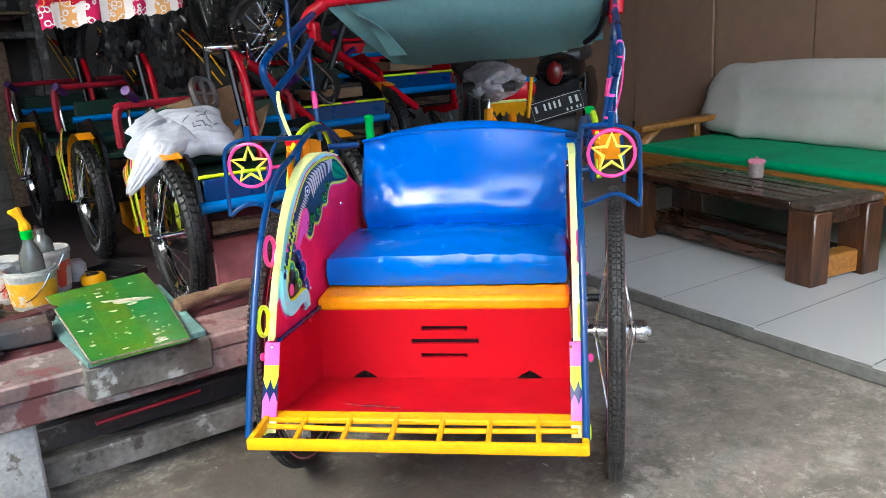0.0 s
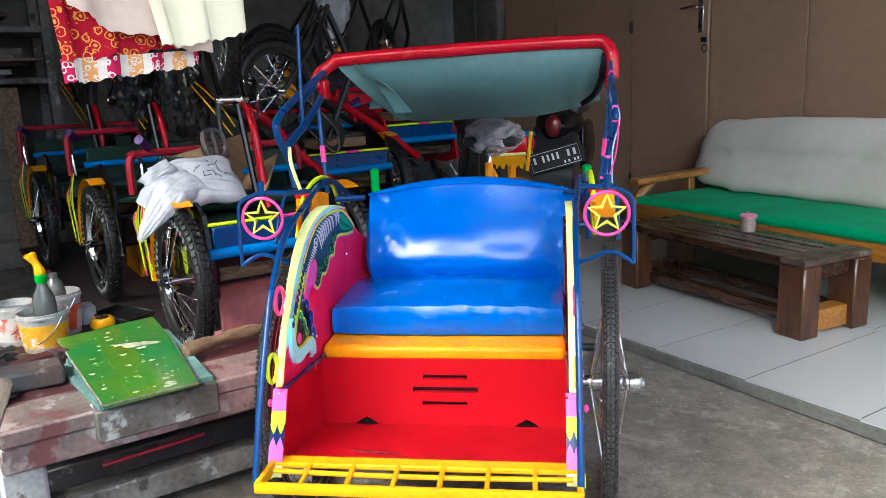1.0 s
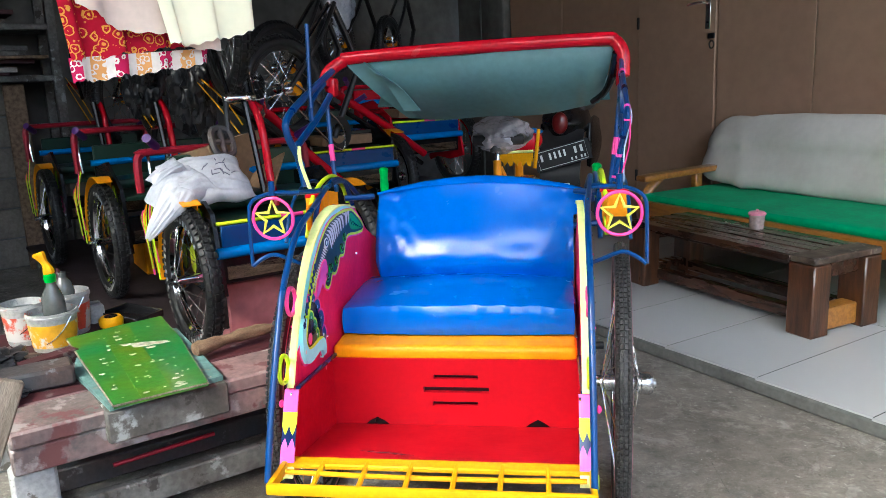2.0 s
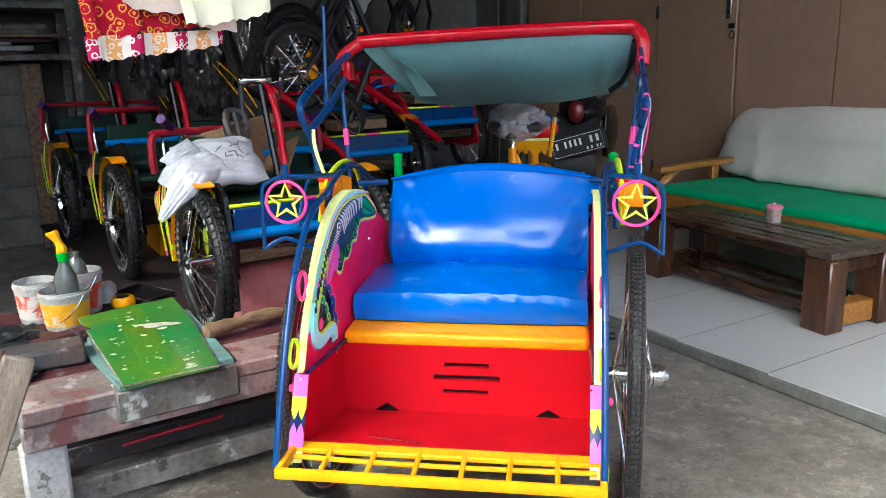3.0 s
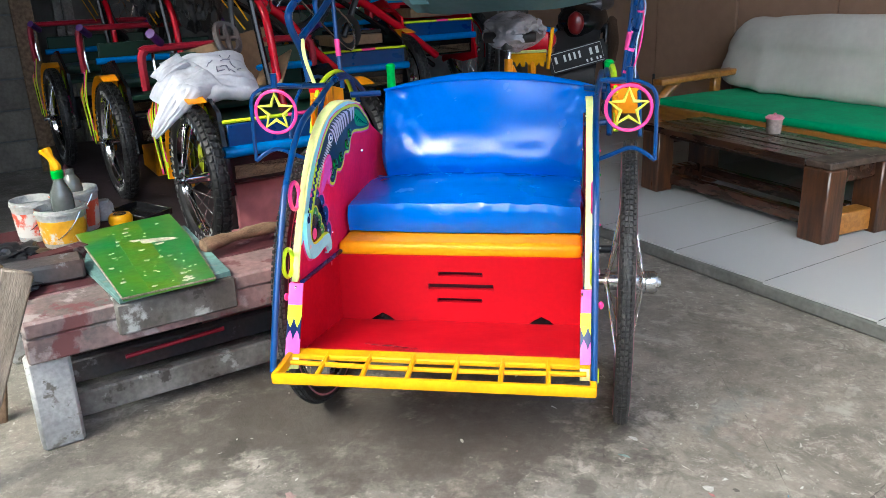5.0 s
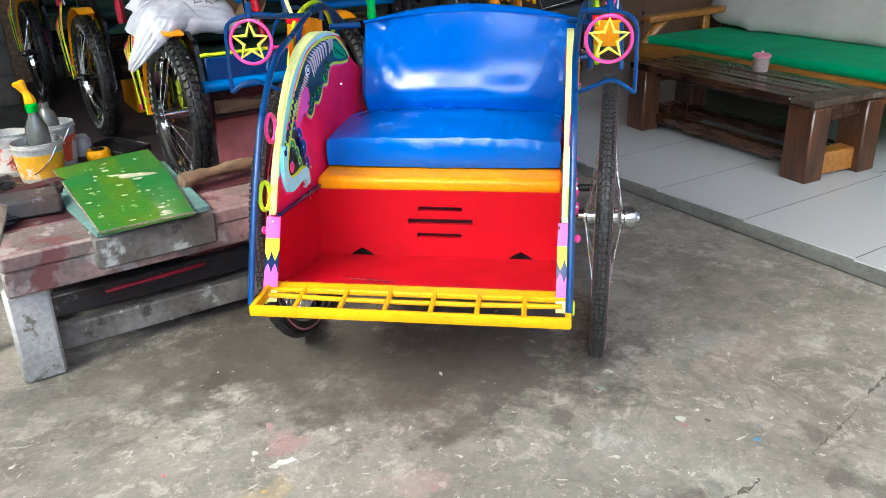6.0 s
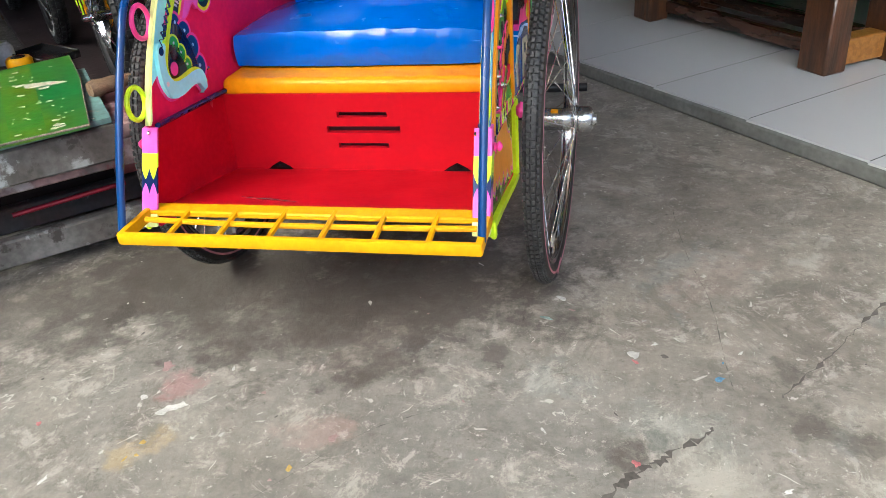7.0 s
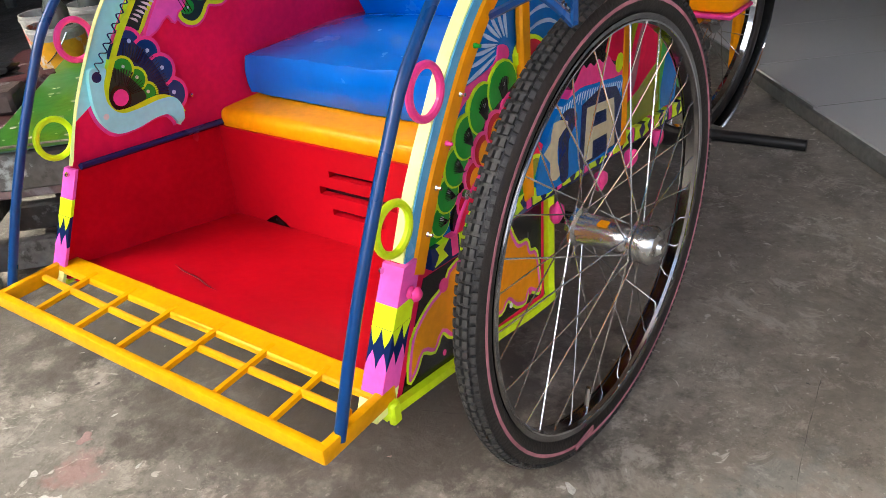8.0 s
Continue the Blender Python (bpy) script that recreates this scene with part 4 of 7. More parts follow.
def paint_outer(becak, x, s):
    """The bright ornament on the cabin's outside."""
    b = Brush(becak, x, s)
    b.put("painted_field", [along(0.15 + 0.84 * i / 26, 0.004) for i in range(27)] + [(0.50, 0.325), (0.20, 0.358), (-0.05, 0.392), (-0.25, 0.418)], SKYBLUE)
    b.put("painted_field", [(0.235, 0.362), (0.24, 0.650), (0.34, 0.605), (0.465, 0.548), (0.49, 0.345)], OLIVE)
    b.put("painted_arch", smoothed([(0.222, 0.420), (0.234, 0.478), (0.262, 0.530), (0.300, 0.560), (0.340, 0.545), (0.350, 0.470), (0.330, 0.418), (0.268, 0.410)]), CRIMSON)
    b.put("painted_arch", smoothed([(0.240, 0.430), (0.254, 0.486), (0.285, 0.530), (0.276, 0.480), (0.258, 0.436)]), ROSE)
    b.put("painted_arch", smoothed([(0.215, 0.372), (0.225, 0.412), (0.270, 0.424), (0.320, 0.440), (0.362, 0.445), (0.372, 0.400), (0.365, 0.350)]), OLIVE)
    b.put("painted_corner", [(0.372, 0.345), (0.366, 0.440), (0.385, 0.520), (0.400, 0.470), (0.400, 0.345)], GREEN)
    b.put("painted_corner", [(0.378, 0.345), (0.374, 0.396), (0.398, 0.470), (0.452, 0.460), (0.450, 0.345)], SKYBLUE)
    b.put("painted_corner", [(0.450, 0.335), (0.452, 0.545), (0.490, 0.530), (0.500, 0.335)], BLACK)
    b.put("painted_corner", smoothed([(0.452, 0.380), (0.462, 0.440), (0.480, 0.410), (0.476, 0.370)]), GREEN)
    # fans of pale blue strokes: straight ones by the stem, bowed ones behind the bar
    for (y0, z0), (y1, z1) in (((-0.128, 0.615), (-0.132, 0.650)), ((-0.134, 0.618), (-0.146, 0.651)), ((-0.140, 0.618), (-0.163, 0.651)), ((-0.144, 0.618), (-0.171, 0.642)), ((-0.148, 0.615), (-0.181, 0.634)),
                               ((-0.150, 0.613), (-0.191, 0.623)), ((-0.153, 0.612), (-0.200, 0.614)), ((-0.156, 0.608), (-0.207, 0.603)), ((-0.153, 0.602), (-0.218, 0.588))):
        d = Vector((y1 - y0, z1 - z0))
        w = Vector((-d.y, d.x)).normalized() * 0.0032
        b.put("painted_ray", smoothed([(y0, z0), (y0 + d.x * 0.62 + w.x, z0 + d.y * 0.62 + w.y), (y1, z1), (y0 + d.x * 0.62 - w.x * 0.4, z0 + d.y * 0.62 - w.y * 0.4)], 3), PALEBLUE)
    for k in range(6):
        f = 0.017 * k
        b.put("painted_ray", smoothed([(0.010 + f, 0.592 + 0.2 * f), (-0.024, 0.607 + f), (-0.060, 0.611 + 1.05 * f), (-0.088, 0.605 + 1.1 * f), (-0.060, 0.6145 + 1.05 * f), (-0.024, 0.612 + f)], 3), PALEBLUE)
    b.put("painted_stem", smoothed([(-0.148, 0.611), (-0.132, 0.607), (-0.127, 0.595), (-0.142, 0.586), (-0.167, 0.580), (-0.203, 0.575), (-0.226, 0.568), (-0.242, 0.556), (-0.254, 0.536), (-0.266, 0.512), (-0.284, 0.486), (-0.304, 0.460), (-0.318, 0.436),
                                       (-0.328, 0.446), (-0.311, 0.473), (-0.291, 0.503), (-0.275, 0.530), (-0.262, 0.553), (-0.248, 0.570), (-0.230, 0.583), (-0.200, 0.587), (-0.169, 0.591), (-0.154, 0.598)], 3), PINK)
    # leaf of green lobes in lime rims, one laid over the next, round a dark heart with a red flower
    lobes = [(-0.302, 0.434, 0.014), (-0.288, 0.455, 0.017), (-0.271, 0.480, 0.020), (-0.251, 0.505, 0.022), (-0.227, 0.531, 0.024), (-0.192, 0.552, 0.028), (-0.148, 0.562, 0.031)]
    for y, z, r in lobes:
        b.put("painted_lobe", disc((y, z), r + 0.0026), LIME)
        b.put("painted_lobe", disc((y + 0.0012, z - 0.0008), r), GREEN)
    b.put("painted_heart", smoothed([(-0.100, 0.556), (-0.150, 0.550), (-0.190, 0.533), (-0.219, 0.505), (-0.246, 0.476), (-0.268, 0.442), (-0.250, 0.420), (-0.164, 0.419), (-0.094, 0.474)]), BLACK)
    for y, z, r in lobes[1:]:
        turn = math.atan2(z - 0.452, y + 0.125)
        for q in range(7):
            t = turn - 1.0 + 0.33 * q
            foot = (y - 0.75 * r * math.cos(turn) + 0.25 * r * math.cos(t + 1.57), z - 0.75 * r * math.sin(turn) + 0.25 * r * math.sin(t + 1.57))
            tip = (y + 0.42 * r * math.cos(t) + 0.1 * r, z + 0.42 * r * math.sin(t))
            b.line("painted_line", [foot, ((foot[0] + tip[0]) / 2 + 0.10 * r, (foot[1] + tip[1]) / 2 - 0.08 * r), tip], 0.0010, BLACK)
        b.put("painted_dot", disc((y + 0.12 * r, z + 0.10 * r), 0.0030, 8), WHITE)
    flower = [(-0.240, 0.456, 0.015), (-0.221, 0.482, 0.017), (-0.200, 0.506, 0.018), (-0.172, 0.522, 0.018), (-0.138, 0.532, 0.018)]
    for y, z, r in flower:
        b.put("painted_petal", disc((y, z), r + 0.0035), PINK)
        b.put("painted_petal", disc((y + 0.001, z - 0.001), r), RED)
        b.put("painted_petal", disc((y + 0.006, z - 0.006), r * 0.86), ORANGE)
    rays(b, (-0.125, 0.444), 70, 178, 26, 0.050, 0.080, 0.0012, BLACK)
    fan = smoothed([(-0.112, 0.590), (-0.088, 0.602), (-0.066, 0.596), (-0.050, 0.580), (-0.058, 0.552), (-0.095, 0.560)])
    b.put("painted_fan", grown(fan, 0.005), LIME)
    b.put("painted_fan", fan, RED)
    for off, material in ((0.0, CRIMSON), (0.016, LIME), (0.022, OLIVE), (0.044, GREEN)):
        b.put("painted_sweep", smoothed([(-0.238 + off, 0.412), (-0.200 + off, 0.445), (-0.15 + off * 0.8, 0.462 - off), (-0.08, 0.470 - off), (-0.06, 0.448 - off), (-0.13 + off, 0.438 - off), (-0.18 + off, 0.42 - off * 0.3), (-0.205 + off, 0.405)]), material)
    # swept bands between the lobes and the frame rail
    for off, wide, material in ((0.0, 0.013, PINK), (0.001, 0.010, CRIMSON), (0.014, 0.013, LIME), (0.015, 0.009, GREEN), (0.027, 0.012, RED)):
        b.put("painted_sweep", strip([(-0.190 + off, 0.484 - 0.4 * off), (-0.222 + off, 0.466 - 0.4 * off), (-0.247 + off, 0.447 - 0.3 * off), (-0.264 + off, 0.424)], wide), material)
    # dashes along the frame rail
    def rail(y):
        return 0.405 - 0.115 * (y + 0.25) + 0.012
    for k, i in ((k, i) for k in range(4) for i in range(10)):
        y = -0.318 + 0.085 * i
        pts = [(y, rail(y) - 0.016), (y + 0.085, rail(y + 0.085) - 0.016), (y + 0.085, rail(y + 0.085) + 0.010), (y, rail(y) + 0.010)]
        if k == 0:
            b.put("painted_rail", pts, NAVY)
        if k == 1:
            b.put("painted_dash", [(y + 0.004, rail(y) - 0.014), (y + 0.030, rail(y) - 0.012), (y + 0.022, rail(y)), (y + 0.034, rail(y) + 0.008), (y + 0.008, rail(y) + 0.008), (y + 0.014, rail(y) - 0.003)], LIME)
        if k == 2:
            b.put("painted_dash", [(y + 0.038, rail(y) - 0.017), (y + 0.050, rail(y) - 0.018), (y + 0.050, rail(y) + 0.006), (y + 0.038, rail(y) + 0.007)], PINK)
        if k == 3:
            b.put("painted_dash", [(y + 0.054, rail(y) - 0.018), (y + 0.078, rail(y) - 0.021), (y + 0.070, rail(y) - 0.006), (y + 0.080, rail(y) + 0.001), (y + 0.054, rail(y) + 0.005)], LIME)
    # the name board: bright blue with a navy shadow, cream letters
    b.put("painted_field", [(0.0, 0.520), (0.02, 0.575), (0.10, 0.610), (0.20, 0.600), (0.20, 0.470), (0.05, 0.480)], BLACK)
    b.put("painted_cloud", smoothed([(0.0, 0.482), (0.014, 0.506), (0.030, 0.518), (0.050, 0.531), (0.060, 0.524), (0.072, 0.528), (0.085, 0.520), (0.099, 0.526), (0.115, 0.516), (0.132, 0.522), (0.152, 0.503), (0.187, 0.482), (0.182, 0.466), (0.10, 0.470)], 3), PINK)
    b.put("painted_arch", [(0.120, 0.530), (0.150, 0.580), (0.186, 0.590), (0.190, 0.500), (0.150, 0.508)], CRIMSON)
    b.put("painted_dot", disc((0.171, 0.500), 0.014, 14, 1.05), LIME)
    b.put("painted_board", smoothed([(-0.085, 0.396), (-0.052, 0.468), (-0.010, 0.494), (0.040, 0.502), (0.090, 0.494), (0.150, 0.483), (0.188, 0.468), (0.192, 0.372), (0.05, 0.382)], 3), SKYBLUE)
    for i in range(26):
        y = -0.020 + 0.0078 * i
        z = 0.496 + 0.004 * math.sin(3 * y / 0.2) - max(0.0, y - 0.03) * 0.19
        b.put("painted_tick", [(y, z - 0.012 - 0.004 * (i % 3)), (y + 0.004, z - 0.003), (y + 0.008, z - 0.001), (y + 0.004, z - 0.010)], PALEBLUE)
    b.put("letter_shadow", smoothed([(-0.020, 0.392), (-0.024, 0.462), (-0.012, 0.484), (0.018, 0.482), (0.030, 0.462), (0.004, 0.440), (0.002, 0.390)], 3), NAVY)
    b.put("letter_shadow", [(0.036, 0.384), (0.046, 0.476), (0.101, 0.483), (0.160, 0.468), (0.182, 0.440), (0.180, 0.374)], NAVY)
    b.put("painted_letter", smoothed([(-0.037, 0.480), (-0.005, 0.473), (0.001, 0.464), (-0.026, 0.454), (-0.029, 0.422), (-0.023, 0.400), (-0.047, 0.402), (-0.049, 0.429), (-0.066, 0.447), (-0.047, 0.456)], 2), CREAM)
    b.d += 0.0004
    for limb in ([(0.050, 0.390), (0.060, 0.468), (0.080, 0.465), (0.078, 0.386)], [(0.080, 0.465), (0.150, 0.454), (0.152, 0.441), (0.078, 0.453)], [(0.125, 0.446), (0.152, 0.441), (0.156, 0.378), (0.130, 0.380)], [(0.078, 0.433), (0.127, 0.426), (0.129, 0.406), (0.078, 0.412)]):
        b.put("painted_letter", limb, CREAM)
    # foot box
    b.d = 0.0006
    b.put("painted_foot", [(-0.385, 0.278), (-0.06, 0.226), (-0.054, 0.370), (-0.25, 0.392), (-0.325, 0.40)], BLACK)
    flare = [(-0.371, 0.288), (-0.357, 0.336), (-0.326, 0.360), (-0.289, 0.371), (-0.262, 0.388), (-0.150, 0.376), (-0.131, 0.357), (-0.118, 0.338), (-0.096, 0.332), (-0.088, 0.312), (-0.070, 0.300), (-0.062, 0.235), (-0.080, 0.242), (-0.095, 0.252), (-0.105, 0.238), (-0.130, 0.247), (-0.150, 0.268), (-0.168, 0.258), (-0.195, 0.270), (-0.205, 0.288), (-0.228, 0.276), (-0.252, 0.286), (-0.262, 0.304), (-0.282, 0.294), (-0.300, 0.312), (-0.318, 0.296), (-0.340, 0.309), (-0.356, 0.292)]
    flare = smoothed(flare, 3)
    b.put("painted_flare", grown(flare, 0.004), LIME)
    b.put("painted_flare", flare, LILAC)
    b.put("painted_flare", grown(flare, -0.005), ORANGE)
    for i in range(5):
        b.put("painted_dot", disc((-0.300 + 0.052 * i, 0.282 - 0.0085 * i), 0.0035, 10, 1.2), PINK if i % 2 == 0 else WHITE)
    b.put("painted_dot", disc((-0.29, 0.372), 0.009, 10), PINK)


def star_lamp(becak, x, y, z):
    """A neon star in a ring, hung on a bent rod."""
    ring = part("star_ring", tube([(x + 0.0445 * math.cos(a), y, z + 0.0445 * math.sin(a)) for a in (k * math.pi / 8 for k in range(16))], 0.0036, 8, True, 3), PINK, becak, "neon pink painted wire ring")
    pts = []
    for k in range(10):
        r = 0.039 if k % 2 == 0 else 0.0165
        a = math.pi / 2 + k * math.pi / 5
        pts.append((x + r * math.cos(a), y, z + r * math.sin(a)))
    part("star", tube(pts, 0.0042, 6, True, 0), STARYELLOW, ring, "neon yellow painted wire star")
    s = 1 if x > 0 else -1
    part("hanger", tube([(x - s * 0.055, y + 0.02, z + 0.052), (x, y + 0.006, z + 0.055), (x + s * 0.047, y, z + 0.035), (x + s * 0.054, y, z - 0.02), (x + s * 0.055, y, z - 0.105)], 0.0042, 6), BLUE, ring)
    part("stay", tube([(x + s * 0.055, y, z - 0.105), (x + s * 0.03, y + 0.004, z - 0.088), (x + s * 0.005, y + 0.01, z - 0.082), (x - s * 0.035, y + 0.02, z - 0.10), (x - s * 0.06, y + 0.03, z - 0.112)], 0.0048, 6), BLUE, ring)
    part("stub", tube([(x, y + 0.005, z + 0.05), (x, y + 0.005, z + 0.08)], 0.007, 8, smooth=0), BLUE, ring)


def fringe(becak, x, y0, y1, z, h, material, n=9):
    def fn(a, b):
        y = y0 + (y1 - y0) * a
        return Vector((x + 0.006 * math.sin(a * 60), y, z + 0.02 * math.sin(math.pi * a) - h * b * (1 + 0.1 * math.sin(a * 95))))
    part("fringe", sheet(fn, n * 4, 2, 0.002), material, becak, "orange fringe under the mudguard")


def build_becak(m):
    becak = thing("pedal_rickshaw", m, "brightly painted pedal rickshaw with blue vinyl seat on concrete floor", "rickshaw")
    # cabin sides
    for s in (-1, 1):
        P = 0.291 if s > 0 else 0.296
        panel = part("side_panel", panel_bm(0.295 if s > 0 else -0.306, 0.008, FRONT, FRONT if s > 0 else NEAR_FRONT), CRIMSON, becak, "crimson painted curved side panel")
        # edge strips, outside in
        if s > 0:
            part("edge_strip", ribbon(FRONT[2:10], P - 0.006, P + 0.0095, 0.004), LEMON, becak, "pale lemon painted front edge")
        else:
            lean_in(panel)
            rim_out, rim_in = (spline([(x, y, z) for y, z in c[2:10]], 6) for x, c in ((-0.309, FRONT), (-0.299, NEAR_FRONT)))
            rim_in = [p + Vector((0.0217 + 0.045 * p.y, 0, 0)) * (1.0 if p.z > 0.44 else 0.5) for p in rim_in]
            part("edge_strip", sheet(lambda a, b: rim_out[round(a * (len(rim_out) - 1))].lerp(rim_in[round(a * (len(rim_in) - 1))], b) + Vector((0, -0.0028, 0.0028)), len(rim_out) - 1, 1, 0.004), LEMON, becak, "pale lemon painted front edge")
        part("edge_stripe", side_shape(band(0.17, 0.80, -0.002, 0.012), s * (P + 0.0085), s, 0.003, smooth=False), LIGHTBLUE, becak)
        part("edge_bar", side_shape(band(0.17, 0.72, 0.012, 0.030), s * (P + 0.0085), s, 0.008, smooth=False), ORANGE, becak, "orange painted frame bar")
        # lower post in bands
        zs = ((0.281, 0.304, LEMON), (0.304, 0.333, LILAC), (0.333, 0.374, NAVY), (0.374, 0.397, LIME), (0.397, 0.436, LILAC))
        for za, zb, material in zs:
            def at(z):
                return -0.425 + (z - 0.285) * (0.073 / 0.15)
            bm = bmesh.new()
            cols = []
            for i, (dx, dy) in enumerate(((-0.013, -0.012), (0.016, -0.012), (0.016, 0.020), (0.006, 0.020), (0.006, -0.007), (-0.013, -0.007))):
                cols.append([bm.verts.new((s * (P + dx), at(za) + dy, za)), bm.verts.new((s * (P + dx), at(zb) + dy, zb))])
            for i in range(6):
                j = (i + 1) % 6
                bm.faces.new((cols[i][0], cols[j][0], cols[j][1], cols[i][1]))
            bm.faces.new([c[0] for c in cols][::-1])
            bm.faces.new([c[1] for c in cols])
            part("post_band", bm, material, becak)
        for za, up, material in ((0.374, -1, LIME), (0.333, 1, LILAC)):
            bm = bmesh.new()
            y = -0.425 + (za - 0.285) * (0.073 / 0.15) - 0.0123
            slope = 0.487 * up
            for i in range(2):
                x0 = -0.0132 + 0.0148 * i
                bm.faces.new([bm.verts.new((s * (P + xx), y - 0.0002 + slope * dz, za + up * dz)) for xx, dz in ((x0, 0), (x0 + 0.0148, 0), (x0 + 0.0115, 0.010), (x0 + 0.007, 0.018), (x0 + 0.003, 0.010))])
                y0 = y + 0.0165 * i
                bm.faces.new([bm.verts.new((s * (P + 0.0163), yy + slope * dz, za + up * dz)) for yy, dz in ((y0, 0), (y0 + 0.0165, 0), (y0 + 0.012, 0.010), (y0 + 0.008, 0.018), (y0 + 0.004, 0.010))])
            part("painted_zigzag", bm, material, becak)
        part("pink_nut", lathe([(0.004, 0), (0.008, 0.002), (0.005, 0.006), (0.009, 0.010), (0.006, 0.014), (0.0, 0.016)], 8, pose(s * (P + 0.016), -0.36, 0.405, 0, 90 * s)), PINK, becak)
        for k, material in enumerate((STEEL, STEEL, PINK, STEEL, GREEN, PINK, STEEL)):
            y, z = along(0.22 + 0.062 * k, 0.021)
            part("cap_nut", lathe([(0.0028, 0), (0.0034, 0.002), (0.0022, 0.004), (0.0022, 0.008), (0, 0.009)], 7, pose(s * (P + 0.0165), y, z, 0, 90 * s)), material, becak)
        for y, z in ((-0.285, 0.50), (-0.05, 0.655)):
            part("bolt", lathe([(0.006, 0), (0.006, 0.004), (0.003, 0.005), (0.003, 0.008), (0, 0.009)], 8, pose(s * (P + 0.017), y + 0.04, z - 0.03, 0, 90 * s)), STEEL, becak)
        # lime edge of the foot box
        part("lime_edge", tube([(s * (P + 0.012), -0.42, 0.278), (s * (P + 0.012), -0.25, 0.248), (s * (P + 0.012), -0.055, 0.210), (s * (P + 0.012), -0.040, 0.235), (s * (P + 0.012), -0.038, 0.375)], 0.0085, 6, smooth=3), LIME, becak, "lime painted lower frame tube")
        part("lime_clip", box(0.010, 0.016, 0.030, (s * (P + 0.019), -0.412, 0.279), 0.003), LIME, becak)
        for y, z0, z1 in ((-0.104, 0.40, 0.712), (0.193, 0.36, 0.690)):
            part("side_strut", box(0.010, 0.022, z1 - z0, (s * (P + 0.017), y, (z0 + z1) / 2), 0.003), ORANGE, becak, "orange painted upright bar")
        part("lower_rail", tube([(s * (P + 0.01), -0.04, 0.378), (s * (P + 0.01), 0.20, 0.350), (s * (P + 0.01), 0.52, 0.320)], 0.008, 6), NAVY, becak)
        for y in (-0.04, 0.10, 0.215, 0.33):
            part("pink_tassel", lump((0.010, 0.013, 0.016), (s * (P + 0.026), y, 0.350 - 0.08 * y), 0.3, 2, 2, y), PINK, becak)
        # rings and the bent bumper tube in front
        tubex = 0.303 if s > 0 else -0.314
        low = [(-0.492, 0.300), (-0.453, 0.395), (-0.410, 0.485), (-0.362, 0.572), (-0.316, 0.640), (-0.21, 0.728)]
        part("bumper_tube", tube([(tubex, y, z) for y, z in low] + [(tubex * 1.02, -0.05, 0.762), (tubex * 1.06, 0.12, 0.786), (tubex * 1.08, 0.30, 0.775), (tubex * 1.06, 0.42, 0.72)], 0.0068, 10), BLUE, becak, "dark blue enamelled bent tube")
        for y, z, material in ((-0.289, 0.602, PINK), (-0.364, 0.481, LIME)):
            part("spacer_ring", tube([(tubex - s * 0.004, y + 0.027 * math.cos(a), z + 0.028 * math.sin(a)) for a in (k * math.pi / 8 for k in range(16))], 0.0046, 8, True, 2), material, becak, "neon painted wire ring")
        # mudguard hoops over the wheel with a fringe
        for x, dz, material, rad in ((0.338, 0.0, BLUE, 0.0062), (0.352, 0.008, LIME, 0.0058), (0.405, -0.004, BLUE, 0.0046)):
            part("mudguard_hoop", tube([(s * x, -0.02, 0.675 + dz), (s * x, 0.05, 0.762 + dz), (s * x, 0.18, 0.793 + dz), (s * x, 0.30, 0.772 + dz), (s * x, 0.37, 0.70 + dz)], rad, 8), material, becak)
        fringe(becak, s * 0.352, -0.015, 0.25, 0.752, 0.060, ORANGE)
        flap, fx = (0.066, 0.374) if s > 0 else (0.045, 0.350)
        part("fringe_board", box(flap, 0.006, 0.065, (s * fx, 0.055, 0.742), 0.002), ORANGE, becak, "orange fringed flap behind the star")
        part("fringe_top", box(flap + 0.002, 0.008, 0.014, (s * fx, 0.053, 0.775), 0.002), RED, becak)
        star_lamp(becak, s * 0.366, -0.200, 0.762)
        part("star_arm", tube([(s * 0.325, 0.02, 0.79), (s * 0.35, -0.08, 0.80), (s * 0.362, -0.188, 0.815)], 0.006, 8), BLUE, becak)
        part("grip", lathe([(0.010, 0), (0.0125, 0.004), (0.0115, 0.02), (0.0125, 0.04), (0.0115, 0.06), (0.0125, 0.08), (0.014, 0.088), (0.008, 0.094), (0, 0.095)], 14, pose(s * 0.302 + 0.027, 0.43, 0.704)), GRIPGREEN, becak, "bright green rubber handlebar grip")
        # canopy arms
        w = 0.035 if s < 0 else 0.0
        part("canopy_arm", tube([(s * (0.362 + w), 0.10, 0.79), (s * (0.375 + w), 0.105, 0.86), (s * (0.388 + w), 0.072, 0.925), (s * (0.390 + w), 0.10, 0.968), (s * (0.391 + w), 0.31, 1.030), (s * (0.393 + w * 0.6), 0.46, 1.078)], 0.0095 if s < 0 else 0.0062, 8), BLUE, becak, "blue enamelled canopy arm")
        part("canopy_arm", tube([(s * (0.378 + w), 0.12, 0.895), (s * (0.384 + w), 0.30, 0.950), (s * (0.390 + w), 0.46, 1.012)], 0.0095 if s < 0 else 0.0060, 8), BLUE, becak)
        part("canopy_arm", tube([(s * (0.386 + w), 0.26, 0.940), (s * (0.388 + w), 0.27, 0.995), (s * (0.390 + w), 0.40, 1.040)], 0.007, 6, smooth=2), BLUE, becak)
        part("canopy_stay", tube([(s * (0.362 + w), 0.36, 0.74), (s * (0.377 + w), 0.385, 0.86), (s * (0.389 + w), 0.41, 0.985)], 0.0065, 8), BLUE, becak)
        part("stay_sleeve", tube([(s * (0.373 + w), 0.378, 0.825), (s * (0.379 + w), 0.388, 0.87)], 0.008, 8, smooth=0), PINK, becak)
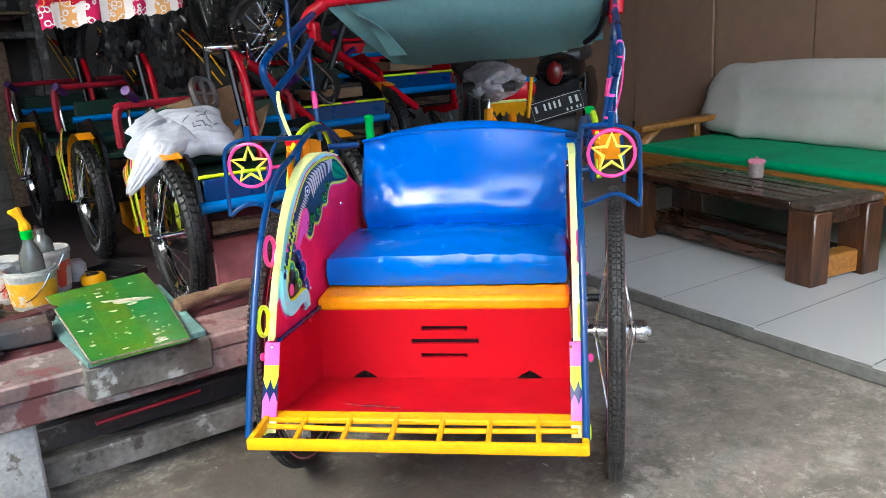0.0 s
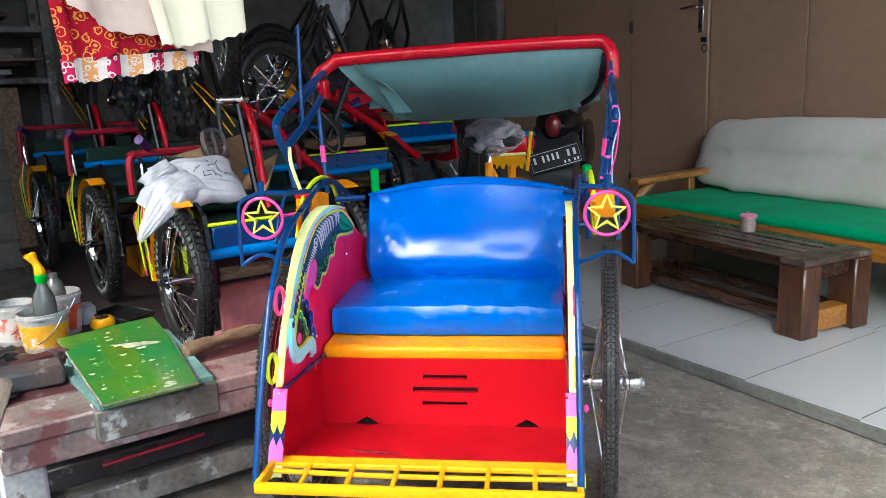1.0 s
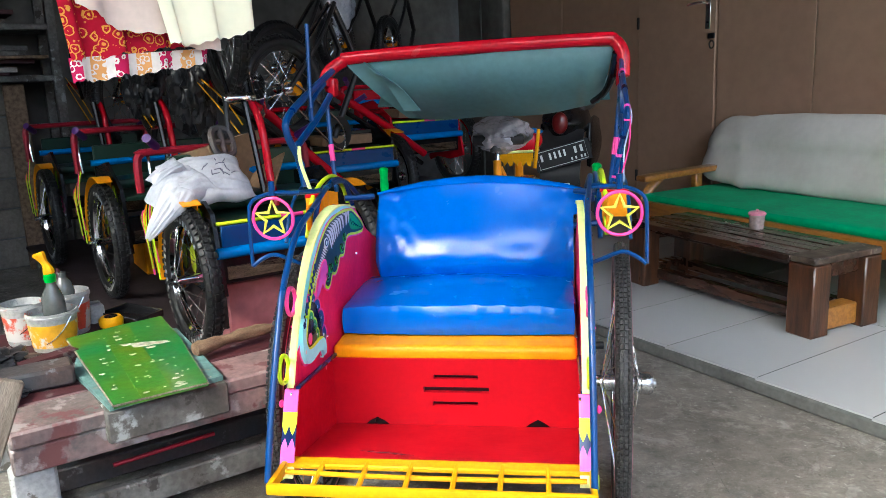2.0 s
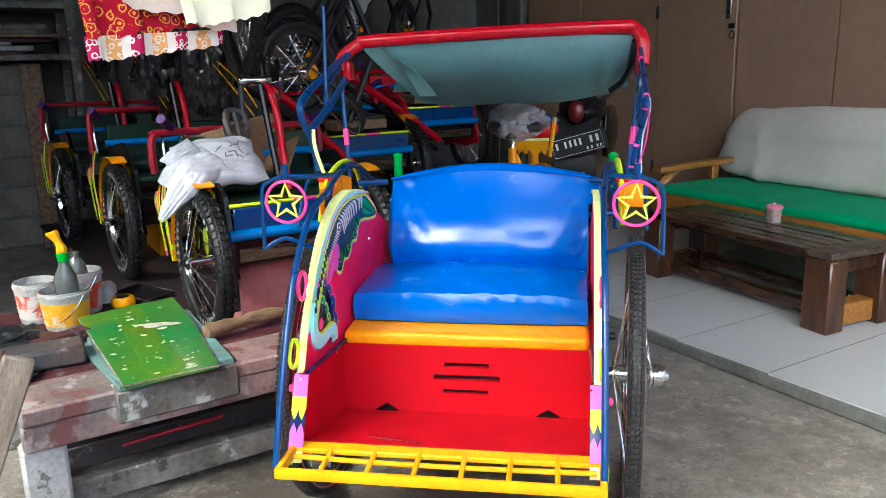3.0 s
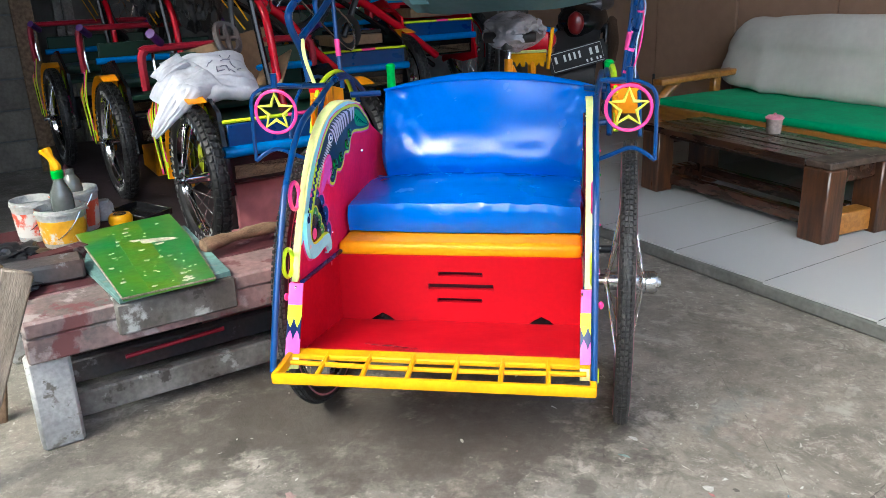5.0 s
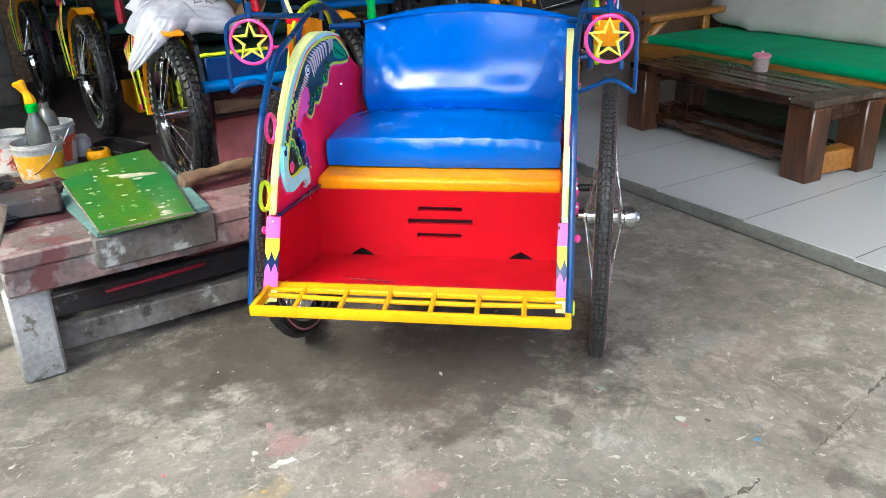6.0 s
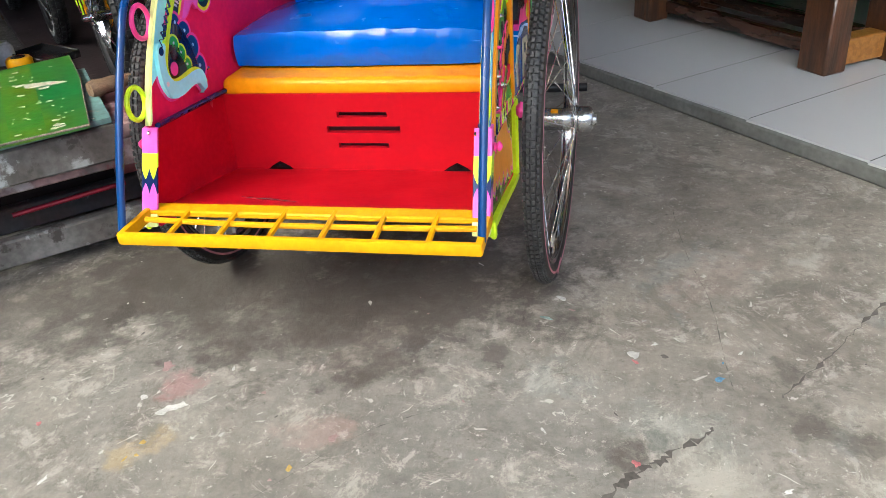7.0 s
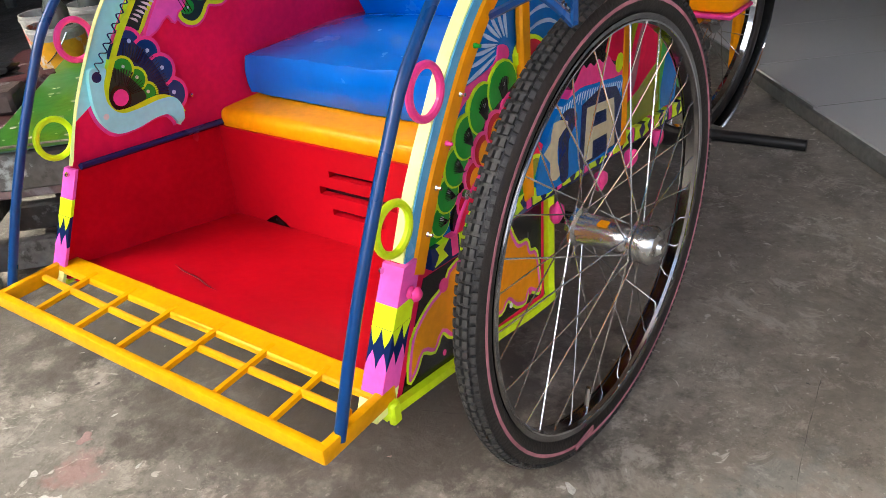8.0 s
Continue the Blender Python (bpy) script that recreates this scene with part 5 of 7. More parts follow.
        if s < 0:
            part("wire", tube([(-0.375, 0.08, 0.78), (-0.392, 0.07, 0.85), (-0.405, 0.10, 0.89)], 0.005, 6), LEMON, becak)
        part("hinge_block", box(0.024, 0.05, 0.055, (s * (0.392 + w * 0.8), 0.465, 1.028), 0.008, seg=2), RED, becak)
        if s < 0:
            part("flag_rod", tube([(-0.415, 0.24, 0.98), (-0.420, 0.27, 1.195)], 0.0055, 8, smooth=0), BLUE, becak, "blue enamelled upright rod")
    # canopy hoop and its hanging teal cover
    part("canopy_hoop", tube([(-0.440, 0.44, 1.032), (-0.430, 0.455, 1.070), (-0.388, 0.47, 1.101), (-0.350, 0.47, 1.110), (0, 0.47, 1.124), (0.33, 0.47, 1.130), (0.375, 0.47, 1.124), (0.398, 0.455, 1.090), (0.398, 0.44, 1.03)], 0.0185, 10, smooth=5), RED, becak, "red enamelled canopy front bar")

    def cover(a, b):
        x0, x1 = -0.388 + 0.150 * b, 0.374 - 0.035 * b
        x = x0 + (x1 - x0) * a
        sag = math.sin(math.pi * a)
        y = 0.475 + 0.16 * b + 0.02 * math.sin(2.2 * a * math.pi) * b - 0.05 * math.sin(math.pi * b)
        z = 1.100 + 0.012 * a - 0.172 * b + 0.012 * a * b - 0.016 * sag * b * b + 0.010 * math.sin(5 * math.pi * a) * b * (1 - b) + 0.004 * math.sin(11 * a + 3 * b)
        fold = 0.03 * b * math.exp(-((a - 0.93) / 0.035) ** 2) - 0.02 * b * math.exp(-((a - 0.06) / 0.03) ** 2)
        return Vector((x, y - fold, z))
    part("canopy_cover", sheet(cover, 48, 16, 0.004), TEAL, becak, "slack teal canvas canopy cover")

    def corner(a, b):
        return Vector((-0.335 + 0.05 * a + 0.11 * b, 0.470 - 0.03 * a * (1 - b) + 0.05 * b, 1.108 - 0.155 * b - 0.045 * a * (1 - b) + 0.02 * math.sin(math.pi * b)))
    part("cover_corner", sheet(corner, 6, 10, 0.003), TEAL, becak)

    def back_cover(a, b):
        return Vector((-0.33 + 0.70 * a, 0.62 + 0.30 * b, 0.965 + 0.05 * math.sin(math.pi * b) + 0.10 * b * 0.3))
    part("canopy_back", sheet(back_cover, 10, 6, 0.004), TEAL, becak)
    part("fold_edge", tube([(0.383, 0.458, 1.092), (0.372, 0.495, 1.030), (0.352, 0.545, 0.985), (0.318, 0.575, 0.958)], lambda t: 0.013 - 0.005 * t, 8), BLACK, becak, "black edge along the fold of the cover")
    part("dark_strap", tube([(0.385, 0.46, 1.075), (0.41, 0.45, 1.06), (0.395, 0.44, 1.03)], 0.010, 6), BLACK, becak)
    # seat
    part("seat_back_board", box(0.50, 0.02, 0.30, (0.036, 0.358, 0.58), 0.006), CRIMSON, becak)
    back = cushion(0.566, 0.085, 0.290, (0.036, 0.303, 0.604), 0.010, 0.024, 90, arch=0.024)
    for v in back.verts:
        x, z = v.co.x - 0.036, v.co.z
        if v.co.y < 0.303:
            # a roll of padding low down, tucked in above the seat; the vinyl pulls at both edges
            swell = 0.036 * (0.86 + 0.30 * noise.noise(Vector((x * 6.5, 3.3, 0.0)))) * math.exp(-((z - 0.558 - 0.012 * noise.noise(Vector((x * 8, 1.0, 5.0)))) / 0.054) ** 2)
            edge = math.exp(-((x + 0.235) / 0.055) ** 2) + math.exp(-((x - 0.238) / 0.050) ** 2)
            pull = noise.noise(Vector((x * 26 + z * 14, 7, z * 20))) + 0.6 * noise.noise(Vector((x * 55 - z * 30, 2, z * 36)))
            v.co.y += -swell * (1 - 0.35 * edge) + 0.0042 * edge * pull + 0.0016 * noise.noise(Vector((x * 10, 0.4, z * 12)))
            v.co.y += 0.006 * edge * max(0.0, (z - 0.62) / 0.12)
        if z < 0.68:
            v.co.x = min(v.co.x, 0.284)
    part("backrest", back, VINYL, becak, "glossy blue vinyl backrest")
    part("piping", tube([(0.036 + 0.275 * t, 0.268, 0.744 + 0.024 * (1 - t * t)) for t in (-1 + 0.1 * i for i in range(21))], 0.0035, 6, smooth=2), VINYL, becak)
    pad = cushion(0.570, 0.330, 0.078, (0.001, 0.134, 0.475), 0.004, 0.020, 60)
    for v in pad.verts:
        a, b = v.co.x / 0.285, (v.co.y - 0.134) / 0.165
        if v.co.z > 0.475:
            v.co.z += 0.020 * (1 - a ** 4) * (1 - 0.75 * b ** 2)
        v.co.z += 0.002 * noise.noise(Vector((v.co.x * 8, v.co.y * 8, 3))) + 0.0008 * noise.noise(Vector((v.co.x * 24, v.co.y * 20, 1)))
        if v.co.y < 0.02:
            gather = noise.noise(Vector((v.co.x * 22, 5, v.co.z * 9))) + 0.7 * noise.noise(Vector((v.co.x * 48, 2, v.co.z * 24)))
            v.co.y += 0.004 * gather
            v.co.z += 0.0022 * gather * (v.co.z > 0.49)
    part("seat_cushion", pad, VINYL, becak, "glossy blue vinyl seat cushion")
    part("seat_slab", box(0.572, 0.40, 0.038, (-0.002, 0.105, 0.419), 0.014, seg=3), ORANGE, becak, "orange enamelled rounded seat edge")
    # red foot well: riser with cut slots, sloping floor, side linings
    riser = bmesh.new()
    z0, z1, zb = 0.236, 0.408, -0.098

    def slab(xa, xb, za, zc):
        if xb - xa > 0.002 and zc - za > 0.002:
            box(xb - xa, 0.014, zc - za, ((xa + xb) / 2, zb + 0.007, (za + zc) / 2), 0, bm=riser)
    rows = ((0.292, 0.303, -0.052, 0.054), (0.325, 0.339, -0.073, 0.081), (0.358, 0.369, -0.048, 0.056))
    zz = z0
    for a, b, xa, xb in rows:
        slab(-0.2925, 0.2865, zz, a)
        slab(-0.2925, xa, a, b)
        slab(xb, 0.2865, a, b)
        zz = b
    slab(-0.2925, 0.2865, zz, z1)
    bmesh.ops.remove_doubles(riser, verts=riser.verts, dist=1e-5)
    part("riser", riser, FOOTRED, becak, "red enamelled riser with three slots")
    for cx in (-0.187, 0.193):
        part("drain_hole", side_hole(cx, zb - 0.0012), BLACK, becak, "small dark triangular hole")
    part("slot_backing", box(0.20, 0.004, 0.12, (0, zb + 0.022, 0.33), 0), MAROON, becak)
    part("footwell_floor", box(0.578, 0.312, 0.010, (0, 0, 0), 0.002, m=pose(-0.003, -0.247, 0.2655, -10.3)), FOOTRED, becak, "red enamelled sloping foot floor")
    part("floor_seam", tube([(-0.175, -0.318, 0.2847), (-0.145, -0.327, 0.2864), (-0.11, -0.331, 0.2872), (-0.075, -0.341, 0.2890), (-0.055, -0.343, 0.2894)], lambda t: 0.0003 + 0.0006 * math.sin(math.pi * t), 5), MAROON, becak, "open seam across the foot floor")
    for s in (-1, 1):
        P = 0.291 if s > 0 else 0.296
        outline = [(-0.428, 0.285), (-0.358, 0.432), (-0.09, 0.408), (-0.09, 0.232)]
        lining = part("foot_lining", side_shape(outline, 0.2905 if s > 0 else -0.3015, -s, 0.005, smooth=False), RED, becak, "red enamelled foot well side")
        beading = part("divider_rail", tube([(s * (P - 0.004) + 0.001 * (s < 0), -0.352, 0.437), (s * (P - 0.004) + 0.001 * (s < 0), -0.09, 0.414)], 0.0055, 6, smooth=0), NAVY, becak, "dark blue beading")
        rivets = [part("rivet", lathe([(0.004, 0), (0.003, 0.003), (0, 0.004)], 8, pose(s * (P - 0.009) - 0.013 * (s < 0), y, z, 0, -90 * s)), CHROME, becak) for y, z in ((-0.14, 0.476), (0.125, 0.611), (-0.37, 0.43))]
        if s < 0:
            for ob in (lining, beading, *rivets):
                lean_in(ob)
    paint_inner(becak, -0.3018, 1)
    paint_outer(becak, 0.2994, 1)
    # yellow step
    frame_bars = box(0.616, 0.012, 0.022, (0, -0.515, 0.300), 0.004, seg=2)
    for s in (-1, 1):
        box(0.012, 0.116, 0.0216, (s * 0.302, -0.460, 0.300), 0.003, seg=2, bm=frame_bars)
    step = part("step_frame", frame_bars, YELLOW, becak, "yellow enamelled step frame of flat bars")
    part("step_plate", box(0.60, 0.034, 0.012, (0, -0.412, 0.302), 0.003), YELLOW, becak)
    for i in range(6):
        x = -0.222 + 0.0885 * i
        part("step_bar", tube([(x, -0.512, 0.302), (x - 0.002, -0.412, 0.305)], 0.0052, 6, smooth=0), YELLOW, step)
    part("step_rod", tube([(-0.29, -0.454, 0.304), (-0.1, -0.457, 0.301), (0.1, -0.455, 0.300), (0.29, -0.460, 0.306)], 0.0052, 8), YELLOW, step)
    part("weld_tab", box(0.03, 0.012, 0.006, (0.0, -0.424, 0.303), 0.002), YELLOW, step)
    # wheels
    right = make_wheel(becak, (0.384, -0.026, 0.328), 0.328, 0.035, knobs=160, line=True, hub_len=0.092, hub_r=0.0215, tread_mat=GREYRUBBER, rim_mat=RIM, turn=-3.2)
    left = make_wheel(becak, (-0.354, 0, 0.325), 0.325, 0.035, knobs=160, line=True, hub_len=0.09, hub_r=0.0215, tread_mat=GREYRUBBER, rim_mat=RIM, turn=-1.0)
    for w, s in ((right, 1), (left, -1)):
        part("hub_cap", lathe([(0.017, -0.012), (0.026, -0.004), (0.027, 0.014), (0.022, 0.022), (0.012, 0.024), (0.010, 0.030), (0, 0.031)], 18, pose(s * 0.052, 0, 0, 0, 90 * s)), ALU, w)
        part("hub_label", box(0.014, 0.014, 0.004, (0.0, -0.009, 0.0197), 0.0005), ORANGE, w)
        part("valve", tube([(0, -0.05, -0.268), (0, -0.045, -0.235)], 0.004, 6, smooth=0), CHROME, w)
        part("rim_label", box(0.0016, 0.05, 0.010, (s * 0.0195, -0.09, -0.287), 0), ROSE, w)
    part("axle", tube([(-0.40, 0, 0.325), (0.40, 0, 0.325)], 0.010, 8, smooth=0), IRON, becak)
    # rear half: frame, wheel, saddle
    rear = make_wheel(becak, (0.085, 1.12, 0.325), 0.325, 0.042, name="rear_wheel", knobs=0, spokes=32, turn=-9)
    part("chrome_mudguard", sheet(lambda a, b: Vector((0.030 * (b - 0.5) * 2, 0.350 * math.sin(radians(-40 + 200 * a)), 0.350 * math.cos(radians(-40 + 200 * a)) + 0.006 * (1 - (2 * b - 1) ** 2))), 28, 4, 0.002), CHROME, rear, "chromed rear mudguard")
    part("rear_frame", tube([(0, 0.40, 0.42), (0.02, 0.55, 0.40), (0.045, 0.80, 0.36), (0.085, 1.12, 0.325)], 0.016, 10), ORANGE, becak)
    part("seat_tube", tube([(0.030, 0.80, 0.34), (0.0, 0.98, 0.62), (-0.008, 1.03, 0.745)], 0.015, 10, smooth=3), ORANGE, becak)
    part("seat_tube", tube([(0.062, 0.84, 0.34), (0.035, 1.02, 0.62), (0.0, 1.05, 0.72)], 0.010, 8, smooth=3), ORANGE, becak)
    part("seat_post", tube([(-0.008, 1.03, 0.735), (-0.006, 1.045, 0.80)], 0.010, 10, smooth=0), CHROME, becak)
    saddle = part("saddle", cushion(0.19, 0.24, 0.05, (0.005, 1.07, 0.825), 0.012, 0.02, 6), SADDLE, becak, "dark saddle wrapped in clear plastic")
    part("saddle_cover", lump((0.106, 0.145, 0.066), (0.008, 1.07, 0.838), 0.16, 2.2, 5, 3.3, sharp=0.06), CLEARBAG, saddle, "clear crinkled plastic bag over the saddle")
    part("saddle_spring", lathe([(0.02, -0.05), (0.022, -0.03), (0.016, -0.02), (0.022, 0.0), (0.018, 0.02)], 12, pose(-0.006, 0.97, 0.835)), SADDLE, saddle)
    part("tool_box", box(0.14, 0.14, 0.09, (0.178, 0.93, 0.448), 0.02, seg=2), ORANGE, becak, "orange enamelled chain case")
    part("tool_box_edge", box(0.145, 0.145, 0.010, (0.172, 0.93, 0.399), 0.003), PINK, becak)
    part("stand_tube", tube([(-0.15, 1.10, 0.020), (0.37, 1.16, 0.016)], 0.015, 10, smooth=0), IRON, becak, "black steel stand tube on the floor")
    # bar behind the backrest
    part("handle_bar", tube([(-0.275, 0.43, 0.715), (-0.275, 0.43, 0.66), (-0.235, 0.40, 0.63), (0.285, 0.40, 0.63), (0.329, 0.43, 0.66), (0.329, 0.43, 0.715)], 0.0085, 8, smooth=4), BLUE, becak)
    part("cross_tube", tube([(-0.345, 0.26, 0.735), (-0.27, 0.29, 0.735)], 0.008, 8, smooth=0), BLUE, becak)
    part("cross_tube", tube([(0.345, 0.24, 0.742), (0.27, 0.29, 0.742)], 0.008, 8, smooth=0), BLUE, becak)
    part("bell_ring", tube([(0.325 + 0.012 * math.cos(a), 0.42, 0.735 + 0.014 * math.sin(a)) for a in (k * math.pi / 4 for k in range(8))], 0.002, 6, True, 2), CHROME, becak)
    # coloured wrappings on the right canopy arm
    arm = spline([(0.362, 0.10, 0.79), (0.375, 0.105, 0.86), (0.388, 0.072, 0.925), (0.390, 0.10, 0.968), (0.391, 0.31, 1.030), (0.393, 0.46, 1.078)], 6)
    for i in range(1, 29, 4):
        part("arm_wrap", tube([arm[i], arm[i].lerp(arm[i + 1], 0.55)], 0.0076, 8, smooth=0), (PINK, LILAC, NAVY)[i // 4 % 3], becak)
    for k, material in enumerate((PINK, PALEBLUE)):
        part("wire", tube([(0.372 + 0.012 * k, 0.08 + 0.01 * k, 0.79), (0.392 - 0.008 * k, 0.06 + 0.012 * k, 0.87), (0.396 + 0.004 * k, 0.085, 0.94), (0.388 + 0.006 * k, 0.20 + 0.02 * k, 0.99), (0.395, 0.38, 1.05)], 0.0018, 5), material, becak, "thin coloured wire along the canopy arm")
    part("canopy_brace", tube([(0.375, 0.08, 0.79), (0.392, 0.22, 0.92), (0.396, 0.40, 1.04)], 0.0045, 8), BLUE, becak)
    part("canopy_brace", tube([(0.372, 0.13, 0.79), (0.380, 0.24, 0.88), (0.392, 0.36, 1.02)], 0.003, 8), LILAC, becak)
    return becak


def side_hole(cx, y):
    bm = bmesh.new()
    f = bm.faces.new([bm.verts.new((cx + dx, y, z)) for dx, z in ((-0.033, 0.240), (0.033, 0.240), (0.018, 0.252), (0.0, 0.262), (-0.018, 0.252))])
    bmesh.ops.solidify(bm, geom=[f], thickness=0.001)
    return bm


becak = build_becak(pose(0.013, 0.018, 0.0, 0, 0, 0.3))
# canopy, saddle and rear wheel stand a little askew to the cabin
ASKEW = becak.matrix_basis.inverted() @ pose(0.022, 0.0, 0.0, 0, 0, -1.5)
for piece in becak.children:
    if piece.name.split(".")[0] in ("canopy_arm", "canopy_stay", "stay_sleeve", "canopy_brace", "canopy_hoop", "canopy_cover", "canopy_back", "cover_corner", "cover_fold", "fold_edge", "dark_strap", "hinge_block", "flag_rod",
                                    "arm_wrap", "wire", "grip", "handle_bar", "cross_tube", "bell_ring", "rear_wheel", "rear_frame", "seat_tube", "seat_post", "saddle", "tool_box", "tool_box_edge", "stand_tube"):
        piece.matrix_basis = ASKEW @ piece.matrix_basis

# ---- smaller rickshaws parked in a row on a low platform ----
def parked_rickshaw(m, label, body, rail, fender, seat, tail=True, front=True, high=0.0, wide=0.318):
    r = thing("small_pedal_rickshaw", m, label, "rickshaw", "rickshaws parked in the workshop")
    W = 0.30
    for s in (-1, 1):
        w = make_wheel(r, (s * W, 0, 0.24), 0.24, 0.052, knobs=58, spokes=28, hub_len=0.115)
        for a0, count in ((-48, 8), (60, 7), (168, 8)):
            marks = bmesh.new()
            for k in range(count):
                a = radians(a0 + 8 * k)
                box(0.0014, 0.013, 0.017 if k % 3 else 0.012, (0, 0, 0), 0, m=Matrix.Rotation(-a, 4, "X") @ Matrix.Translation((s * 0.0258, 0, 0.203)), bm=marks)
            part("tyre_marking", marks, PALEPAINT, w, "row of worn white marks on the tyre")
        part("mudguard", sheet(lambda a, b: Vector((s * (W - 0.03 + 0.06 * b), 0.265 * math.sin(radians(-20 + 120 * a)), 0.24 + 0.272 * math.cos(radians(-20 + 120 * a)))), 14, 2, 0.003), fender, r, "orange fringed mudguard")
        part("mudguard_side", sheet(lambda a, b: Vector((s * (W - 0.03 + 0.004 * math.sin(70 * a)), (0.272 - 0.075 * b - 0.008 * b * math.sin(70 * a)) * math.sin(radians(-10 + 120 * a)), 0.24 + (0.272 - 0.075 * b) * math.cos(radians(-10 + 120 * a)))), 56, 3, 0.003), fender, r)
        part("side_panel", prism([(-0.16, 0.20), (-0.02, 0.17), (0.34, 0.20), (0.36, 0.52), (0.10, 0.56), (-0.10, 0.46)], 0.014, m=Matrix(((0, 0, s, s * (W - 0.065)), (1, 0, 0, 0), (0, 1, 0, 0), (0, 0, 0, 1)))), body, r)
        for k, (y, z, material) in enumerate(((-0.05, 0.30, PINK), (0.05, 0.36, LIME), (0.12, 0.28, OLIVE), (0.20, 0.40, PINK), (0.0, 0.42, LIME), (0.22, 0.28, OLIVE))):
            part("painted_petal", lathe([(0.0, 0.0), (0.035, 0.0), (0.033, 0.002), (0.0, 0.002)], 9, pose(s * (W - 0.049), y, z, 0, 90 * s) @ Matrix.Diagonal((1.5, 0.8, 1, 1))), material, r)
        part("grip_post", tube([(s * W, 0.33, 0.50), (s * W * 1.02, 0.34, 0.58), (s * W, 0.36, 0.645)], 0.006, 6), CHROME, r)
        part("grip", lathe([(0.012, 0), (0.016, 0.006), (0.015, 0.075), (0.017, 0.082), (0, 0.085)], 10, pose(s * (W - 0.03), 0.35, 0.655, 62, 0, s * 40)), PURPLE, r, "purple rubber grip")
        for k in range(9):
            y, drop = 0.235 + 0.017 * k, 0.20 + 0.035 * ((k * 5) % 7) / 3
            part("streamer", tube([(s * (W + 0.028 + 0.006 * (k % 2)), y, 0.52 - 0.012 * k), (s * (W + 0.045), y + 0.01, 0.40), (s * (W + 0.04 - 0.006 * (k % 3)), y - 0.004 * k, drop)], 0.0030, 4), (LIME, PINK, LIME, BLACK, LIME, ORANGE, LIME, PINK, OLIVE)[k], r, "neon coloured plastic streamer")
    part("front_box", box(0.47, 0.04, 0.115, (0, -0.10, 0.2875), 0.006), BLACK, r)
    part("front_board", box(0.46, 0.30, 0.02, (0, 0.04, 0.42), 0.004), DARKGREEN, r)
    if front:
        part("front_edge", tube([(-0.24, -0.12, 0.43), (0.24, -0.12, 0.43)], 0.006, 8, smooth=0), LIME, r, "lime and pink striped edge")
    if front:
        part("front_edge_mark", tube([(-0.02, -0.121, 0.43), (0.06, -0.121, 0.43)], 0.0064, 8, smooth=0), PINK, r)
    if front:
        part("front_rail", tube([(-0.25, -0.13, 0.335), (0.25, -0.13, 0.335)], 0.019, 10, smooth=0), SKYBLUE, r, "blue enamelled front tube")
    if front:
        part("blue_panel", box(0.46, 0.012, 0.075, (0, -0.125, 0.385), 0.003), BLUE, r)
    part("raw_board", box(0.44, 0.02, 0.05, (0, -0.11, 0.265), 0.003), BROWNWOOD, r, "unpainted wooden crossboard")
    part("axle", tube([(-W - 0.05, 0, 0.24), (W + 0.05, 0, 0.24)], 0.012, 8, smooth=0), CHROME, r)
    part("seat_back", box(0.50, 0.025, 0.20, (0, 0.33, 0.52), 0.005), seat, r, "dark green boarded seat back")
    part("seat", cushion(0.46, 0.20, 0.05, (0, 0.20, 0.46), 0.008, 0.015, 5), seat, r)
    part("blue_rail", tube([(-0.27, 0.30, 0.545), (0.27, 0.30, 0.545)], 0.014, 8, smooth=0), SKYBLUE, r, "blue enamelled rail")
    part("back_rail", tube([(-wide, 0.34, 0.50), (-wide, 0.345, 0.60 + high), (-wide + 0.015, 0.35, 0.632 + high), (-wide + 0.06, 0.352, 0.64 + high), (0.24, 0.352, 0.64 + high), (0.285, 0.35, 0.632 + high), (0.30, 0.345, 0.60 + high), (0.30, 0.34, 0.50)], 0.017, 8, flat=0.8, smooth=4), rail, r, "red enamelled bent back rail")
    if tail:
        # the cycle half folded upward behind the seat
        part("main_tube", tube([(0.055, 0.09, 0.43), (0.052, 0.12, 0.56), (0.05, 0.135, 0.66), (0.047, 0.18, 0.765), (0.04, 0.29, 0.822), (0.03, 0.55, 0.868), (0.02, 0.80, 0.905)], 0.0145, 10), RED, r, "red enamelled bent main tube")
        part("seat_tube", tube([(0.030, 0.11, 0.44), (0.012, 0.19, 0.80)], 0.012, 8, smooth=0), BLACK, r)
        part("cable", tube([(0.0, 0.20, 0.72), (-0.012, 0.30, 0.795), (-0.02, 0.50, 0.875), (-0.01, 0.75, 0.94)], 0.0030, 6), YELLOW, r, "yellow brake cable")
        part("cable", tube([(-0.01, 0.21, 0.69), (-0.03, 0.36, 0.79), (-0.035, 0.60, 0.90)], 0.0026, 6), YELLOW, r)
    if tail and front:
        crank = part("crank_set", lathe([(0.012, -0.06), (0.020, -0.05), (0.020, 0.05), (0.012, 0.06)], 12, pose(0.0, 0.21, 0.815) @ TO_X), CHROME, r, "chrome crank set")
        part("chain_ring", lathe([(0.060, -0.002), (0.085, -0.002), (0.088, 0), (0.085, 0.002), (0.060, 0.002)], 30, pose(0.075, 0.22, 0.82) @ TO_X, closed=True), STEEL, crank)
        part("crank_arm", tube([(-0.050, 0.21, 0.82), (-0.058, 0.195, 0.75), (-0.062, 0.178, 0.680)], lambda t: 0.012 - 0.003 * t, 8), IRON, crank)
        turn = Matrix.Translation((-0.095, 0.160, 0.668)) @ Matrix.Rotation(radians(62), 4, "X") @ Matrix.Rotation(radians(12), 4, "Y")
